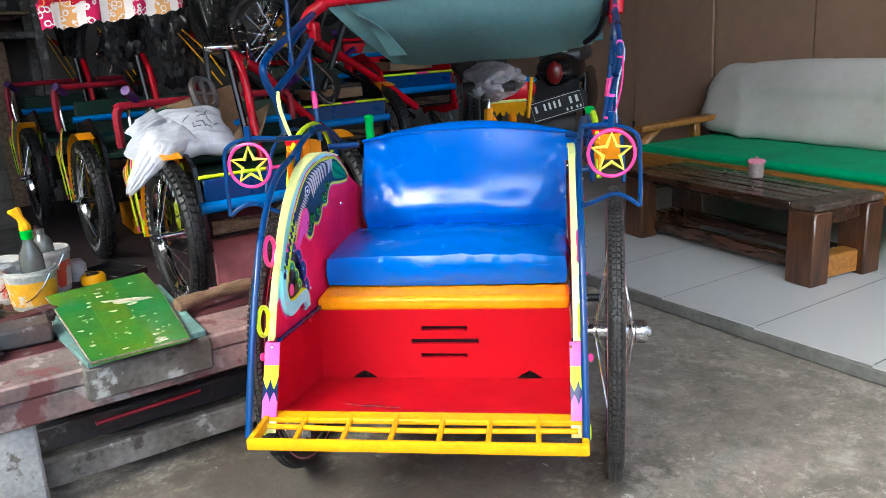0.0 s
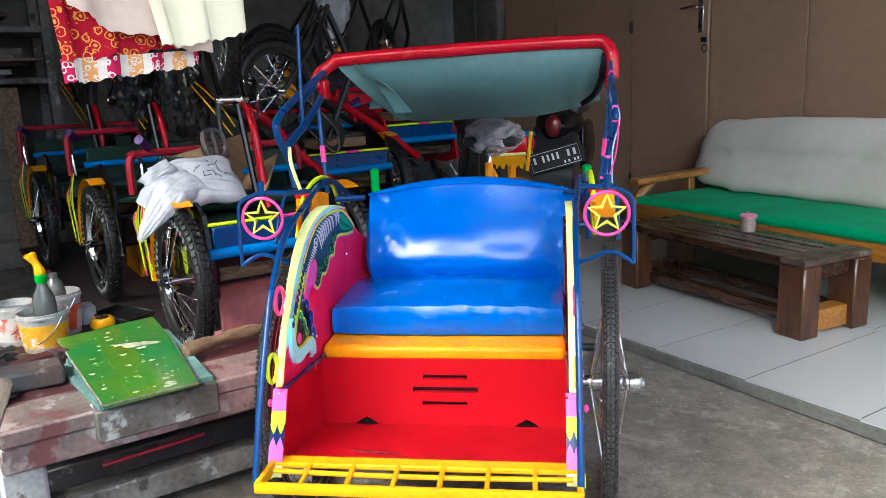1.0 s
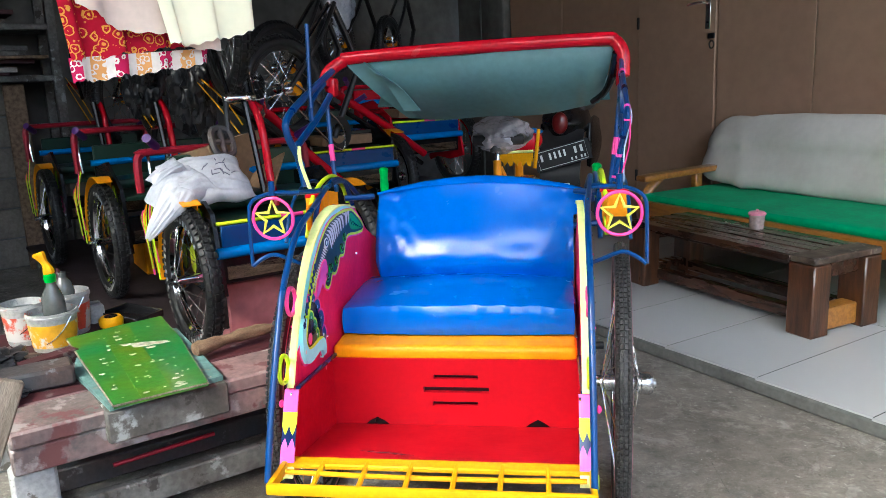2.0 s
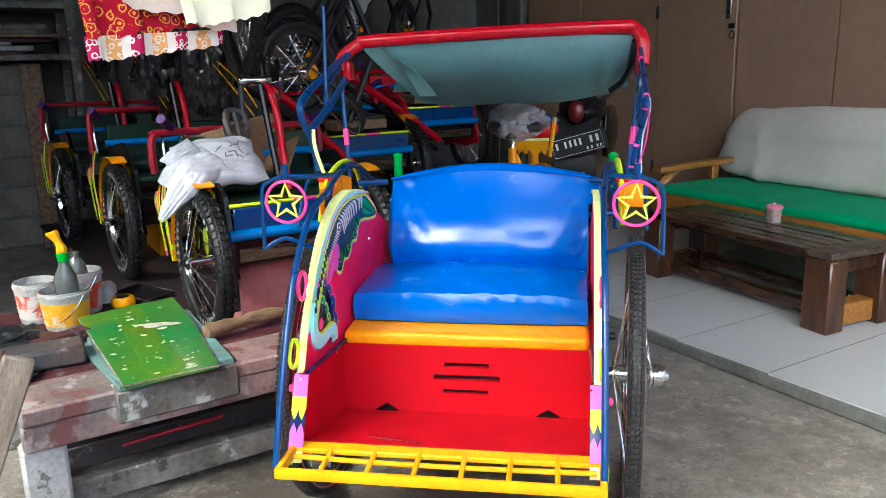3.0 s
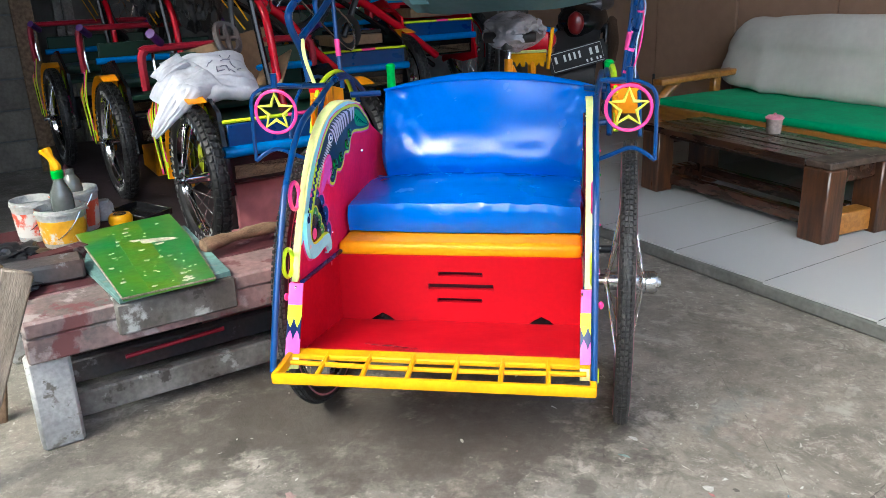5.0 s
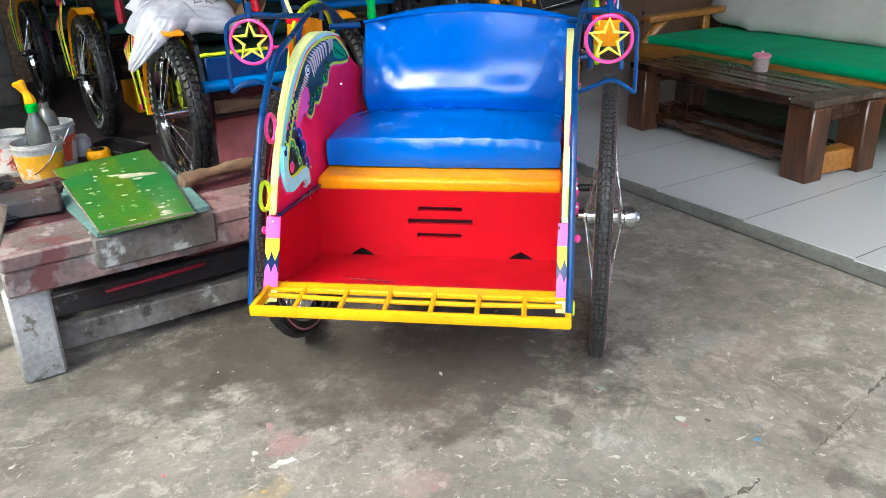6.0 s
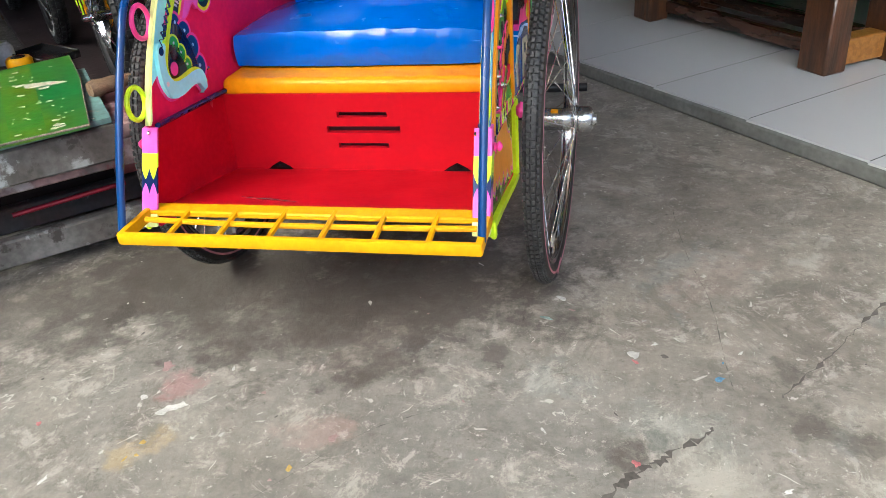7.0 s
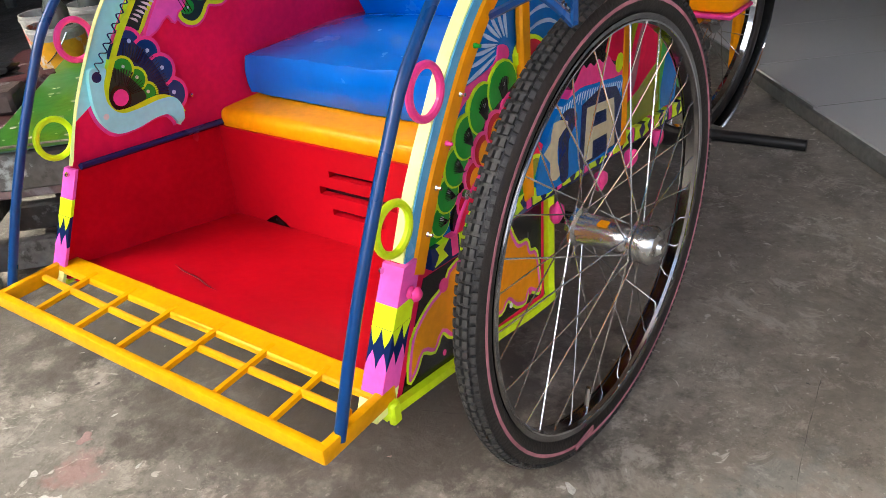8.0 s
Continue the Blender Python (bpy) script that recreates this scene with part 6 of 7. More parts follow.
        oval = [(0.040 * math.copysign(abs(math.cos(q)) ** 0.7, math.cos(q)), 0.052 * math.copysign(abs(math.sin(q)) ** 0.7, math.sin(q)), 0) for q in (math.pi * k / 8 for k in range(16))]
        pedal = part("pedal", tube([turn @ Vector(p) for p in oval], 0.012, 6, True, 2), SLATE, crank, "dark grey plastic pedal")
        part("pedal_bar", tube([turn @ Vector((0, -0.05, 0)), turn @ Vector((0, 0.05, 0))], 0.011, 8, smooth=0), SLATE, pedal)
        part("pedal_bar", tube([turn @ Vector((-0.038, 0, 0)), turn @ Vector((0.038, 0, 0))], 0.009, 8, smooth=0), SLATE, pedal)
    if tail:
        part("chain", tube([(0.075, 0.29, 0.85), (0.07, 0.36, 0.98), (0.06, 0.40, 1.10), (0.06, 0.45, 1.10), (0.07, 0.40, 0.94), (0.075, 0.30, 0.76)], 0.009, 5, True, 5), IRON, r)
        make_wheel(r, (0.02, 0.36, 1.10), 0.28, 0.052, name="rear_wheel", knobs=54, spokes=28, hub_len=0.09, rim_mat=IRON, turn=-6)
        part("rear_stay", tube([(-0.035, 0.22, 0.82), (-0.045, 0.30, 0.98), (-0.04, 0.36, 1.10)], 0.009, 8), BLACK, r)
        part("rear_stay", tube([(0.055, 0.22, 0.82), (0.06, 0.30, 0.98), (0.055, 0.36, 1.10)], 0.009, 8), CHROME, r)
    return r


def up(u, v, z=0.0, turn=43.0):
    """A pose in the room's plan, facing the yard."""
    p = ROOM @ Vector((u, v, z))
    return pose(p.x, p.y, p.z, 0, 0, turn)


PLAT_Z = 0.185
first = parked_rickshaw(up(-1.088, 0.018, PLAT_Z), "small pedal rickshaw with red rail and cycle half folded up", BLACK, DUSTYRED, ORANGE, DARKGREEN, wide=0.345)
plain = parked_rickshaw(up(-2.02, -0.04, PLAT_Z), "small black pedal rickshaw with red rail and cycle half folded up", BLACK, DUSTYRED, ORANGE, DARKGREEN, front=False, high=0.045)
copy_thing(plain, up(-2.95, -0.11, PLAT_Z))
for u, v in ((-2.46, -0.02),):
    solid("orange_crate", box(0.20, 0.30, 0.16, (0, 0, 0.08), 0.006), ORANGE, up(u, v, PLAT_Z - 0.001, 40), "small orange painted box between the wheels", "box")
second = parked_rickshaw(up(-2.337, 0.97, 0.262), "small blue and black pedal rickshaw behind the row", BLACK, RED, ORANGE, DARKGREEN, tail=False)
third = parked_rickshaw(up(-2.68, 1.66, 0.362), "small red and black pedal rickshaw at the back", RED, RED, RED, RED, tail=False)
def in_thing(ob, points):
    """Points of the room's plan in a thing's own axes."""
    m = ob.matrix_basis.inverted() @ ROOM
    return [m @ Vector(p) for p in points]


SLOPES = ((second, ((-1.85, 0.02, 1.12), (-1.9, 0.382, 0.907), (-1.92, 0.54, 0.742), (-1.95, 0.83, 0.49))), (third, ((-2.3, 0.88, 1.01), (-2.4, 1.28, 0.788), (-2.45, 1.56, 0.605))))
for rk, line in SLOPES:
    part("main_tube", tube(in_thing(rk, line), 0.021, 10, smooth=3), RED, rk, "red enamelled sloping tube")
    part("lower_tube", tube(in_thing(rk, [(u, v - 0.02, z - 0.055) for u, v, z in line]), 0.014, 8, smooth=3), BLACK, rk)
for rk in (second, third):
    part("carton", box(0.30, 0.20, 0.05, (0.0, 0.05, 0.475), 0.004), CARD, rk)
    part("carton", box(0.26, 0.18, 0.02, (0.02, 0.05, 0.512), 0.003), BLACK, rk)

platform = solid("platform", box(2.35, 0.95, 0.02, (-2.42, 0.0, PLAT_Z - 0.012), 0.004), SHADEDECK, ROOM, "low dark timber platform under the parked rickshaws", "platform")
for u, v in ((-0.80, -0.40), (-0.80, 0.40), (-2.1, -0.40), (-2.1, 0.40), (-3.5, -0.40), (-3.5, 0.40)):
    part("leg", box(0.08, 0.08, PLAT_Z - 0.022, (u, v, (PLAT_Z - 0.022) / 2), 0.004), GREYWOOD, platform)
for u, v0, v1, z0, z1 in ((-2.45, 0.52, 1.285, 0.0, 0.26), (-2.75, 1.36, 2.05, 0.056, 0.36)):
    solid("timber_platform", box(1.0, v1 - v0, z1 - z0, (u, (v0 + v1) / 2, (z0 + z1) / 2 + 0.0005), 0.004), MAROON, ROOM, "low dark timber platform under a parked rickshaw", "platform")
solid("pink_crate", box(0.52, 0.98, PLAT_Z - 0.001, (-0.975, 0.06, (PLAT_Z - 0.001) / 2), 0.006), PINKBOX, ROOM, "dusty pink painted wooden crate", "crate")
solid("pink_board", box(0.022, 0.40, 0.19, (0, 0, 0.095), 0.004), PINKBOX, room(-1.13, 0.045, PLAT_Z), "dusty pink board standing on the crate under the rickshaw", "board")


# ---- workbench with boards, buckets and a log ----
def workbench():
    b = thing("workbench", ROOM, "low weathered workbench with chipped pink planks", "workbench")
    TOP = 0.333
    for i, (v0, v1) in enumerate(((-0.925, 0.375), (-0.925, 0.375), (-0.925, -0.46), (-0.925, -0.50), (-0.925, -0.50))):
        u0 = -0.345 - 0.168 * i
        part("top_plank", box(0.163, v1 - v0, 0.040, (u0 - 0.082, (v0 + v1) / 2, TOP - 0.020), 0.006), PINKWOOD if i < 1 else MAROON, b)
    part("front_beam", box(0.045, 1.22, 0.062, (-0.372, -0.315, TOP - 0.071), 0.005), PINKWOOD, b, "chipped pink front beam")
    part("blue_beam", box(0.008, 0.40, 0.058, (-0.347, 0.09, TOP - 0.072), 0.003), NAVY, b, "dark blue painted beam face")
    for u, v in ((-0.40, -0.885), (-0.96, -0.885), (-0.40, 0.26), (-0.64, 0.26), (-1.12, -0.885)):
        part("leg", box(0.060, 0.095, TOP - 0.10, (u, v, (TOP - 0.10) / 2), 0.008), PALEPAINT, b, "grey weathered leg")
    part("stretcher", box(0.035, 1.10, 0.065, (-0.44, -0.31, 0.067), 0.005), GREYWOOD, b)
    # rear stretcher coloured darker to carry the under-bench shade
    part("stretcher", box(0.035, 1.10, 0.065, (-0.64, -0.31, 0.067), 0.005), SLATE, b)
    part("side_stretcher", box(0.50, 0.03, 0.06, (-0.68, -0.885, 0.11), 0.005), GREYWOOD, b)
    return b


workbench()
TOPZ = 0.334
solid("timber_block", box(0.46, 0.285, 0.078, (-0.555, -0.588, 0.2965), 0.005), GREYWOOD, ROOM, "thick grey timber block set into the bench", "timber")
solid("painted_board", prism([(0, 0), (0.27, 0.02), (0.30, 0.50), (0.04, 0.56), (-0.02, 0.30)], 0.012, m=room(-0.325, -0.72, 0.337, 90)), TURQ, Matrix(), "turquoise painted plywood offcut on the bench", "board")
solid("painted_board", prism([(0.008, -0.042), (0.222, -0.036), (0.238, 0.15), (0.256, 0.334), (0.262, 0.570), (0.13, 0.552), (-0.008, 0.523), (0.001, 0.25)], 0.010, m=room(-0.345, -0.722, 0.350, 88) @ pose(0, 0, 0, 1.2)), GREENBOARD, Matrix(), "glossy green painted board with cream chips", "board")
CHIP = mat("bare_cream_chip", (0.50, 0.48, 0.36), 0.7, amount=0.3)


def chips():
    rnd = random.Random(11)
    board = [o for o in bpy.data.objects if o.name.startswith("painted_board")][-1]
    M = room(-0.345, -0.722, 0.350, 88) @ pose(0, 0, 0, 1.2)
    spots = [(0.15, 0.34, 0.034), (0.18, 0.33, 0.028), (0.12, 0.36, 0.020), (0.21, 0.32, 0.018), (0.17, 0.30, 0.012), (0.165, 0.0, 0.014), (0.165, 0.035, 0.009), (0.16, -0.018, 0.010)] + [(rnd.uniform(0.02, 0.235), rnd.uniform(-0.02, 0.5), rnd.choice((0.003, 0.004, 0.006, 0.008))) for _ in range(48)]
    for x, y, r in spots:
        ring = spline([(x + r * rnd.uniform(0.5, 1.2) * math.cos(a), y + 0.75 * r * rnd.uniform(0.5, 1.2) * math.sin(a), 0) for a in (radians(45 * j) for j in range(8))], 2, True)
        part("paint_chip", prism([(p.x, p.y) for p in ring], 0.0006, m=M @ Matrix.Translation((0, 0, 0.0101))), CHIP, board)


chips()
green_board = [o for o in bpy.data.objects if o.name.startswith("painted_board")][-1]
OLIVEBAND = mat("olive_painted_band", (0.10, 0.165, 0.004), 0.35, col2=(0.035, 0.18, 0.02), amount=0.3, scale=9, bump=0.2, coat=0.2)
part("painted_stripe", prism([(0.070, -0.038), (0.140, -0.036), (0.160, 0.54), (0.080, 0.53)], 0.0004, m=room(-0.345, -0.722, 0.350, 88) @ pose(0, 0, 0, 1.2) @ Matrix.Translation((0, 0, 0.0098))), OLIVEBAND, green_board, "olive brushed stripe")
part("board_edge", tube([(0.008, -0.042, 0.007), (0.222, -0.036, 0.007), (0.256, 0.334, 0.007), (0.262, 0.570, 0.007), (-0.008, 0.523, 0.007)], 0.0030, 6, True, 0), PLANK, green_board, "bare sawn edge of the board").matrix_basis = room(-0.345, -0.722, 0.350, 88) @ pose(0, 0, 0, 1.2)


def bucket(u, v, z, r, h, label_mat, label, paint):
    b = thing("paint_bucket", room(u, v, z), label, "bucket", "paint buckets on the bench")
    part("bucket_wall", lathe([(0, 0), (r * 0.82, 0), (r * 0.84, 0.004), (r * 0.98, h * 0.86), (r * 1.03, h * 0.87), (r * 1.03, h * 0.93), (r, h * 0.94), (r * 1.0, h), (r * 0.95, h), (r * 0.94, h * 0.6), (0, h * 0.6)], 32), BUCKETWHITE, b)
    part("label", lathe([(r * 0.862, h * 0.12), (r * 0.872, h * 0.12), (r * 0.965, h * 0.72), (r * 0.955, h * 0.72)], 32, closed=True), label_mat, b)
    part("paint", lathe([(0, h * 0.82), (r * 0.93, h * 0.82), (r * 0.93, h * 0.80), (0, h * 0.80)], 24), paint, b, "grey green paint inside the bucket")
    part("wire_handle", tube([(r * math.cos(a) * 1.03, -r * 1.04 * abs(math.sin(a)) * 0.8 - 0.0, h * 0.88 - 0.075 * math.sin(a)) for a in (math.pi * k / 8 for k in range(9))], 0.002, 6, smooth=3), STEEL, b, "thin wire handle").rotation_euler = (0, 0, radians(35))
    return b


bucket(-0.932, -0.732, TOPZ, 0.068, 0.110, LABELYELLOW, "small white paint bucket with yellow label", GREYPAINT)
bucket(-1.045, -0.790, TOPZ, 0.060, 0.120, LABELRED, "white paint bucket smeared with red and grey", GREYPAINT)
bucket(-1.062, -0.668, TOPZ, 0.064, 0.128, LABELRED, "white paint bucket with red label", GREYPAINT)


def spray(u, v, z):
    b = thing("spray_bottle", room(u, v, z, 20), "smoky plastic spray bottle with yellow trigger head", "bottle")
    part("bottle", lathe([(0, 0), (0.030, 0), (0.032, 0.01), (0.030, 0.05), (0.014, 0.085), (0.013, 0.10), (0, 0.10)], 16), SMOKE, b)
    part("collar", lathe([(0.016, 0.095), (0.017, 0.115), (0.012, 0.12), (0, 0.12)], 12), GREEN, b, "green collar")
    part("trigger_head", tube([(0, 0, 0.115), (-0.006, 0.0, 0.135), (-0.018, -0.004, 0.158), (-0.028, -0.008, 0.175)], lambda t: 0.013 + 0.003 * math.sin(9 * t), 8), YELLOW, b, "yellow spray head")
    part("nozzle", tube([(-0.024, -0.006, 0.172), (-0.046, -0.012, 0.166)], 0.007, 8, smooth=0), YELLOW, b)


spray(-0.935, -0.722, TOPZ + 0.095)
b2 = thing("plastic_bottle", room(-1.062, -0.672, TOPZ + 0.106), "smoky grey plastic bottle in a bucket", "bottle")
part("bottle", lathe([(0, 0), (0.028, 0), (0.030, 0.02), (0.024, 0.05), (0.012, 0.065), (0.012, 0.08), (0, 0.08)], 16), SMOKE, b2)
part("brush_handle", lump((0.014, 0.012, 0.03), (-0.05, -0.03, 0.085), 0.2, 2, 3, 1), MAROON, b2)
part("brush_handle", lump((0.014, 0.012, 0.03), (-0.055, -0.005, 0.055), 0.2, 2, 3, 2), MAROON, b2)

tape = thing("tape_measure", room(-1.040, -0.556, TOPZ), "yellow and black tape measure", "tape measure")
part("case", lathe([(0, 0), (0.034, 0), (0.036, 0.006), (0.036, 0.022), (0.030, 0.030), (0, 0.030)], 18), YELLOW, tape)
part("face", lathe([(0, 0.029), (0.020, 0.030), (0.018, 0.032), (0, 0.032)], 14), BLACK, tape)
can = thing("small_can", room(-1.125, -0.585, TOPZ), "small white plastic can", "can")
part("body", lathe([(0, 0), (0.030, 0), (0.030, 0.045), (0.024, 0.055), (0, 0.055)], 16), BUCKETWHITE, can)
part("lid", lathe([(0.020, 0.053), (0.020, 0.062), (0, 0.063)], 14), BUCKETWHITE, can)
tray = thing("black_tray", room(-1.085, -0.485, TOPZ, 32) @ pose(0, 0, 0.001, 0, 4), "shallow black plastic tray on the bench", "tray")
part("tray_floor", box(0.15, 0.11, 0.006, (0, 0, 0.003), 0.001), BLACK, tray)
for x, y, sx, sy in ((-0.075, 0, 0.005, 0.112), (0.075, 0, 0.005, 0.112), (0, 0.056, 0.155, 0.005), (0, -0.056, 0.155, 0.005)):
    part("tray_side", box(sx, sy, 0.022, (x, y, 0.011), 0.001), BLACK, tray)
solid("plastic_bag", lump((0.10, 0.085, 0.028), (0, 0, 0.024), 0.5, 2.4, 4, 6.0, sharp=0.25), BLACKBAG, room(-0.80, -0.895, TOPZ + 0.004, 10), "black plastic scraps on the bench", "bag")
solid("timber_offcut", box(0.095, 0.27, 0.050, (0, 0, 0.025), 0.008), SLATE, room(-0.625, -0.875, TOPZ + 0.001, -5), "dark slate painted timber offcut on the bench", "timber")
solid("plastic_bag", lump((0.11, 0.07, 0.022), (0, 0, 0.02), 0.6, 2.6, 5, 11.0, sharp=0.3), BLACKBAG, room(-0.56, -0.985, TOPZ + 0.004, 70), "torn black plastic on the bench corner", "bag")
solid("timber_offcut", box(0.05, 0.20, 0.035, (0, 0, 0.0175), 0.005), MAROON, room(-0.735, -0.80, TOPZ + 0.002, 20), "short dark maroon timber offcut on the bench", "timber")
solid("wooden_log", tube([(-0.19, 0, 0.030), (-0.05, 0.008, 0.032), (0.10, -0.004, 0.030), (0.20, 0.004, 0.026)], lambda t: 0.019 - 0.008 * t + 0.003 * math.sin(19 * t) + 0.002 * math.sin(43 * t), 12), BROWNWOOD, room(-0.576, -0.268, TOPZ, 101), "peeled brown wooden stick on the bench", "log")
solid("leaning_plank", box(0.024, 0.062, 0.50, (0, 0, 0.25), 0.004), PLANK, room(-0.28, -1.105, 0.012, 0) @ pose(0, 0, 0, -23, -2, 0), "weathered plank leaning on the bench", "plank")
solid("leaning_plank", box(0.028, 0.07, 0.42, (0, 0, 0.21), 0.005), BROWNWOOD, room(-0.60, -1.02, 0.0, 0) @ pose(0, 0, 0, -9, 3, 0), "brown plank leaning on the bench", "plank")
# dark planks added to deepen the shade below the bench top
for u, v0, v1, z0, z1 in ((-0.80, -0.80, 0.22, 0.0, 0.10), (-0.86, -0.78, 0.20, 0.1005, 0.20)):
    solid("stored_plank", box(0.10, v1 - v0, z1 - z0, (u, (v0 + v1) / 2, (z0 + z1) / 2), 0.005), SHADEDECK, ROOM, "dark dusty plank added to deepen the shade under the bench", "plank", "planks under the bench")
solid("red_rod", tube([(0, 0.10, 0.003), (0, 0.36, 0.010)], 0.006, 8, smooth=0), DUSTYRED, room(-0.50, -0.80, 0.125), "dark red painted rod under the bench", "rod")

# ---- sack and cardboard on the first parked rickshaw ----
def bag_skin(L, W, T, seed, fold, pinch, drop, side):
    """One face of a slack cloth bag: soft long folds that gather towards its narrow end."""
    def fn(a, b):
        p, q = 2 * a - 1, 2 * b - 1
        narrow = 1 - pinch * ((1 - p) / 2) ** 1.6
        puff = math.sqrt(max(0.0, 1 - abs(p) ** 3)) * math.sqrt(max(0.0, 1 - abs(q) ** 3))
        edge = min(1.0, 4 * (1 - max(abs(p), abs(q))))
        long = 0.5 - 2.4 * abs(noise.noise(Vector((p * 0.55 + 0.5 * q + seed, q * 2.3, seed * 1.7))))
        fine = 0.5 - 2.4 * abs(noise.noise(Vector((p * 1.1 + seed, q * 5.0 + 1.2 * p, seed))))
        dent = noise.noise(Vector((p * 1.6, q * 1.6, seed + 9)))
        x = p * L / 2 * (1 + 0.10 * noise.noise(Vector((q * 1.7, seed, 1))))
        y = q * W / 2 * narrow * (1 + 0.14 * noise.noise(Vector((p * 2.2, seed, 2))))
        z = side * (T * puff * (1 + 0.35 * dent) + fold * (long + 0.35 * fine) * edge * (1.0 if side > 0 else 0.4))
        return Vector((x, y, z - drop * max(0.0, -p) ** 2))
    return fn


def soft_bag(*shape, n=44):
    bm = sheet(bag_skin(*shape, 1), n, n, 0)
    sheet(bag_skin(*shape, -1), n, n, 0, bm)
    bmesh.ops.remove_doubles(bm, verts=bm.verts, dist=0.0004)
    return bm


BODY = (0.27, 0.22, 0.040, 4.3, 0.010, 0.10, 0.02)
sack = solid("white_sack", soft_bag(*BODY), SACK, room(-1.150, -0.172, 0.740, 95) @ pose(0, 0, 0, 36, 2), "crumpled white woven plastic sack with dark print", "sack")
for name, shape, m, label in (("sack_fold", (0.19, 0.15, 0.034, 6.3, 0.010, 0.15, 0.03), pose(-0.115, -0.045, 0.006, -4, -10, 24), "folded over mouth of the sack"),
                              ("sack_roll", (0.13, 0.060, 0.020, 5.5, 0.005, 0.2, 0.01), pose(-0.140, 0.022, 0.026, 4, -6, 30), "rolled edge of the sack's mouth"),
                              ("sack_tail", (0.20, 0.105, 0.016, 7.7, 0.0045, 0.78, 0.0), pose(-0.182, -0.108, -0.030, 4, -46, 34), "twisted loose end of the sack")):
    part(name, soft_bag(*shape, n=30), SACK, sack, label).matrix_basis = m
INK = mat("faded_grey_ink", (0.16, 0.16, 0.22), 0.7)
top_skin = bag_skin(*BODY, 1)
for i, (a, b, da, db) in enumerate(((0.50, 0.42, 0.10, 0.02), (0.50, 0.42, 0.02, 0.10), (0.56, 0.52, 0.10, 0.02), (0.64, 0.40, 0.02, 0.12), (0.70, 0.36, -0.06, 0.16), (0.76, 0.44, 0.08, 0.06), (0.76, 0.50, -0.03, 0.12), (0.60, 0.62, 0.14, 0.03), (0.62, 0.68, 0.02, 0.10), (0.72, 0.66, 0.06, 0.10), (0.44, 0.60, 0.06, 0.05), (0.40, 0.54, 0.05, 0.08))):
    part("print_bar", tube([top_skin(a + da * t, b + db * t) + Vector((0, 0, 0.0010)) for t in (0, 0.2, 0.4, 0.6, 0.8, 1.0)], 0.0017, 5, smooth=0), INK, sack, "faded grey printed bar")
solid("cardboard_box", box(0.24, 0.30, 0.20, (0, 0, 0.10), 0.004), CARD, room(-1.47, 0.02, 0.64, 25) @ pose(0, 0, 0, 8, -12), "brown cardboard carton tilted behind the sack", "carton")
solid("cardboard_sheet", box(0.18, 0.20, 0.006, (0, 0, 0), 0.001), CARD, room(-1.28, 0.07, 0.70, 30) @ pose(0, 0, 0, 40, -25), "flattened brown cardboard sheet", "carton")

# ---- washing on a line ----
def cloth(name, u0, u1, v0, v1, z_top, z_bot, material, label, slant=0.0, folds=7, depth=0.02, rise=0.0, flare=0.0, bow=1.0):
    def fn(a, b):
        u, v = u0 + (u1 - u0) * a, v0 + (v1 - v0) * a - flare * (1 - b) * (1 - a)
        w = depth * math.sin(folds * math.pi * a + 0.6) * (0.35 + 0.65 * b)
        top, low = z_top + rise * a, z_bot + slant * a ** bow + 0.006 * math.sin(3.1 * folds * a) + 0.003 * math.sin(17 * folds * a)
        z = top + (low - top) * b
        return Vector((u + w * 0.6, v + w * 0.8, z))
    return solid(name, sheet(fn, 84, 10, 0.0015), material, ROOM, label, "cloth", "washing hung over the bench")


cloth("hanging_cloth", -0.90, -0.90, -0.605, -0.215, 1.62, 1.125, FLORAL, "red cloth with yellow flower print hung up", 0.050, flare=0.05)
cloth("hanging_hem", -0.902, -0.902, -0.607, -0.213, 1.135, 1.068, HEM, "white printed hem of the hung cloth", 0.046, rise=0.022)
cloth("hanging_cloth", -0.865, -0.865, -0.585, -0.20, 1.63, 1.275, BEIGE, "pale beige cloth hung in front", -0.125, 4, 0.022, flare=0.03, bow=0.7)
cloth("hanging_cloth", -0.83, -0.83, -0.355, -0.085, 1.64, 1.165, LEMONCLOTH, "pale yellow sunlit cloth with frayed edge", 0.045, 5, 0.02, flare=0.09, bow=2.0)
solid("washing_line", tube([(-0.86, -2.2, 1.72), (-0.865, -0.40, 1.625), (-0.86, 3.0, 1.80)], 0.003, 6), STEEL, ROOM, "thin wire washing line", "line")

# ---- shelf with stacked boards at the far left ----
def shelf():
    s = thing("storage_rack", ROOM, "wooden rack stacked with pale boards", "rack")
    U, V0, V1 = -3.95, -1.9, -0.12
    for z in (1.13, 1.42, 1.72):
        part("shelf_board", box(0.42, V1 - V0, 0.035, (U, (V0 + V1) / 2, z), 0.004), GREYWOOD, s)
    for v in (V0 + 0.03, V1 - 0.03):
        for u in (U - 0.19, U + 0.19):
            part("post", box(0.05, 0.05, 1.78, (u, v, 0.89), 0.004), GREYWOOD, s)
    return s


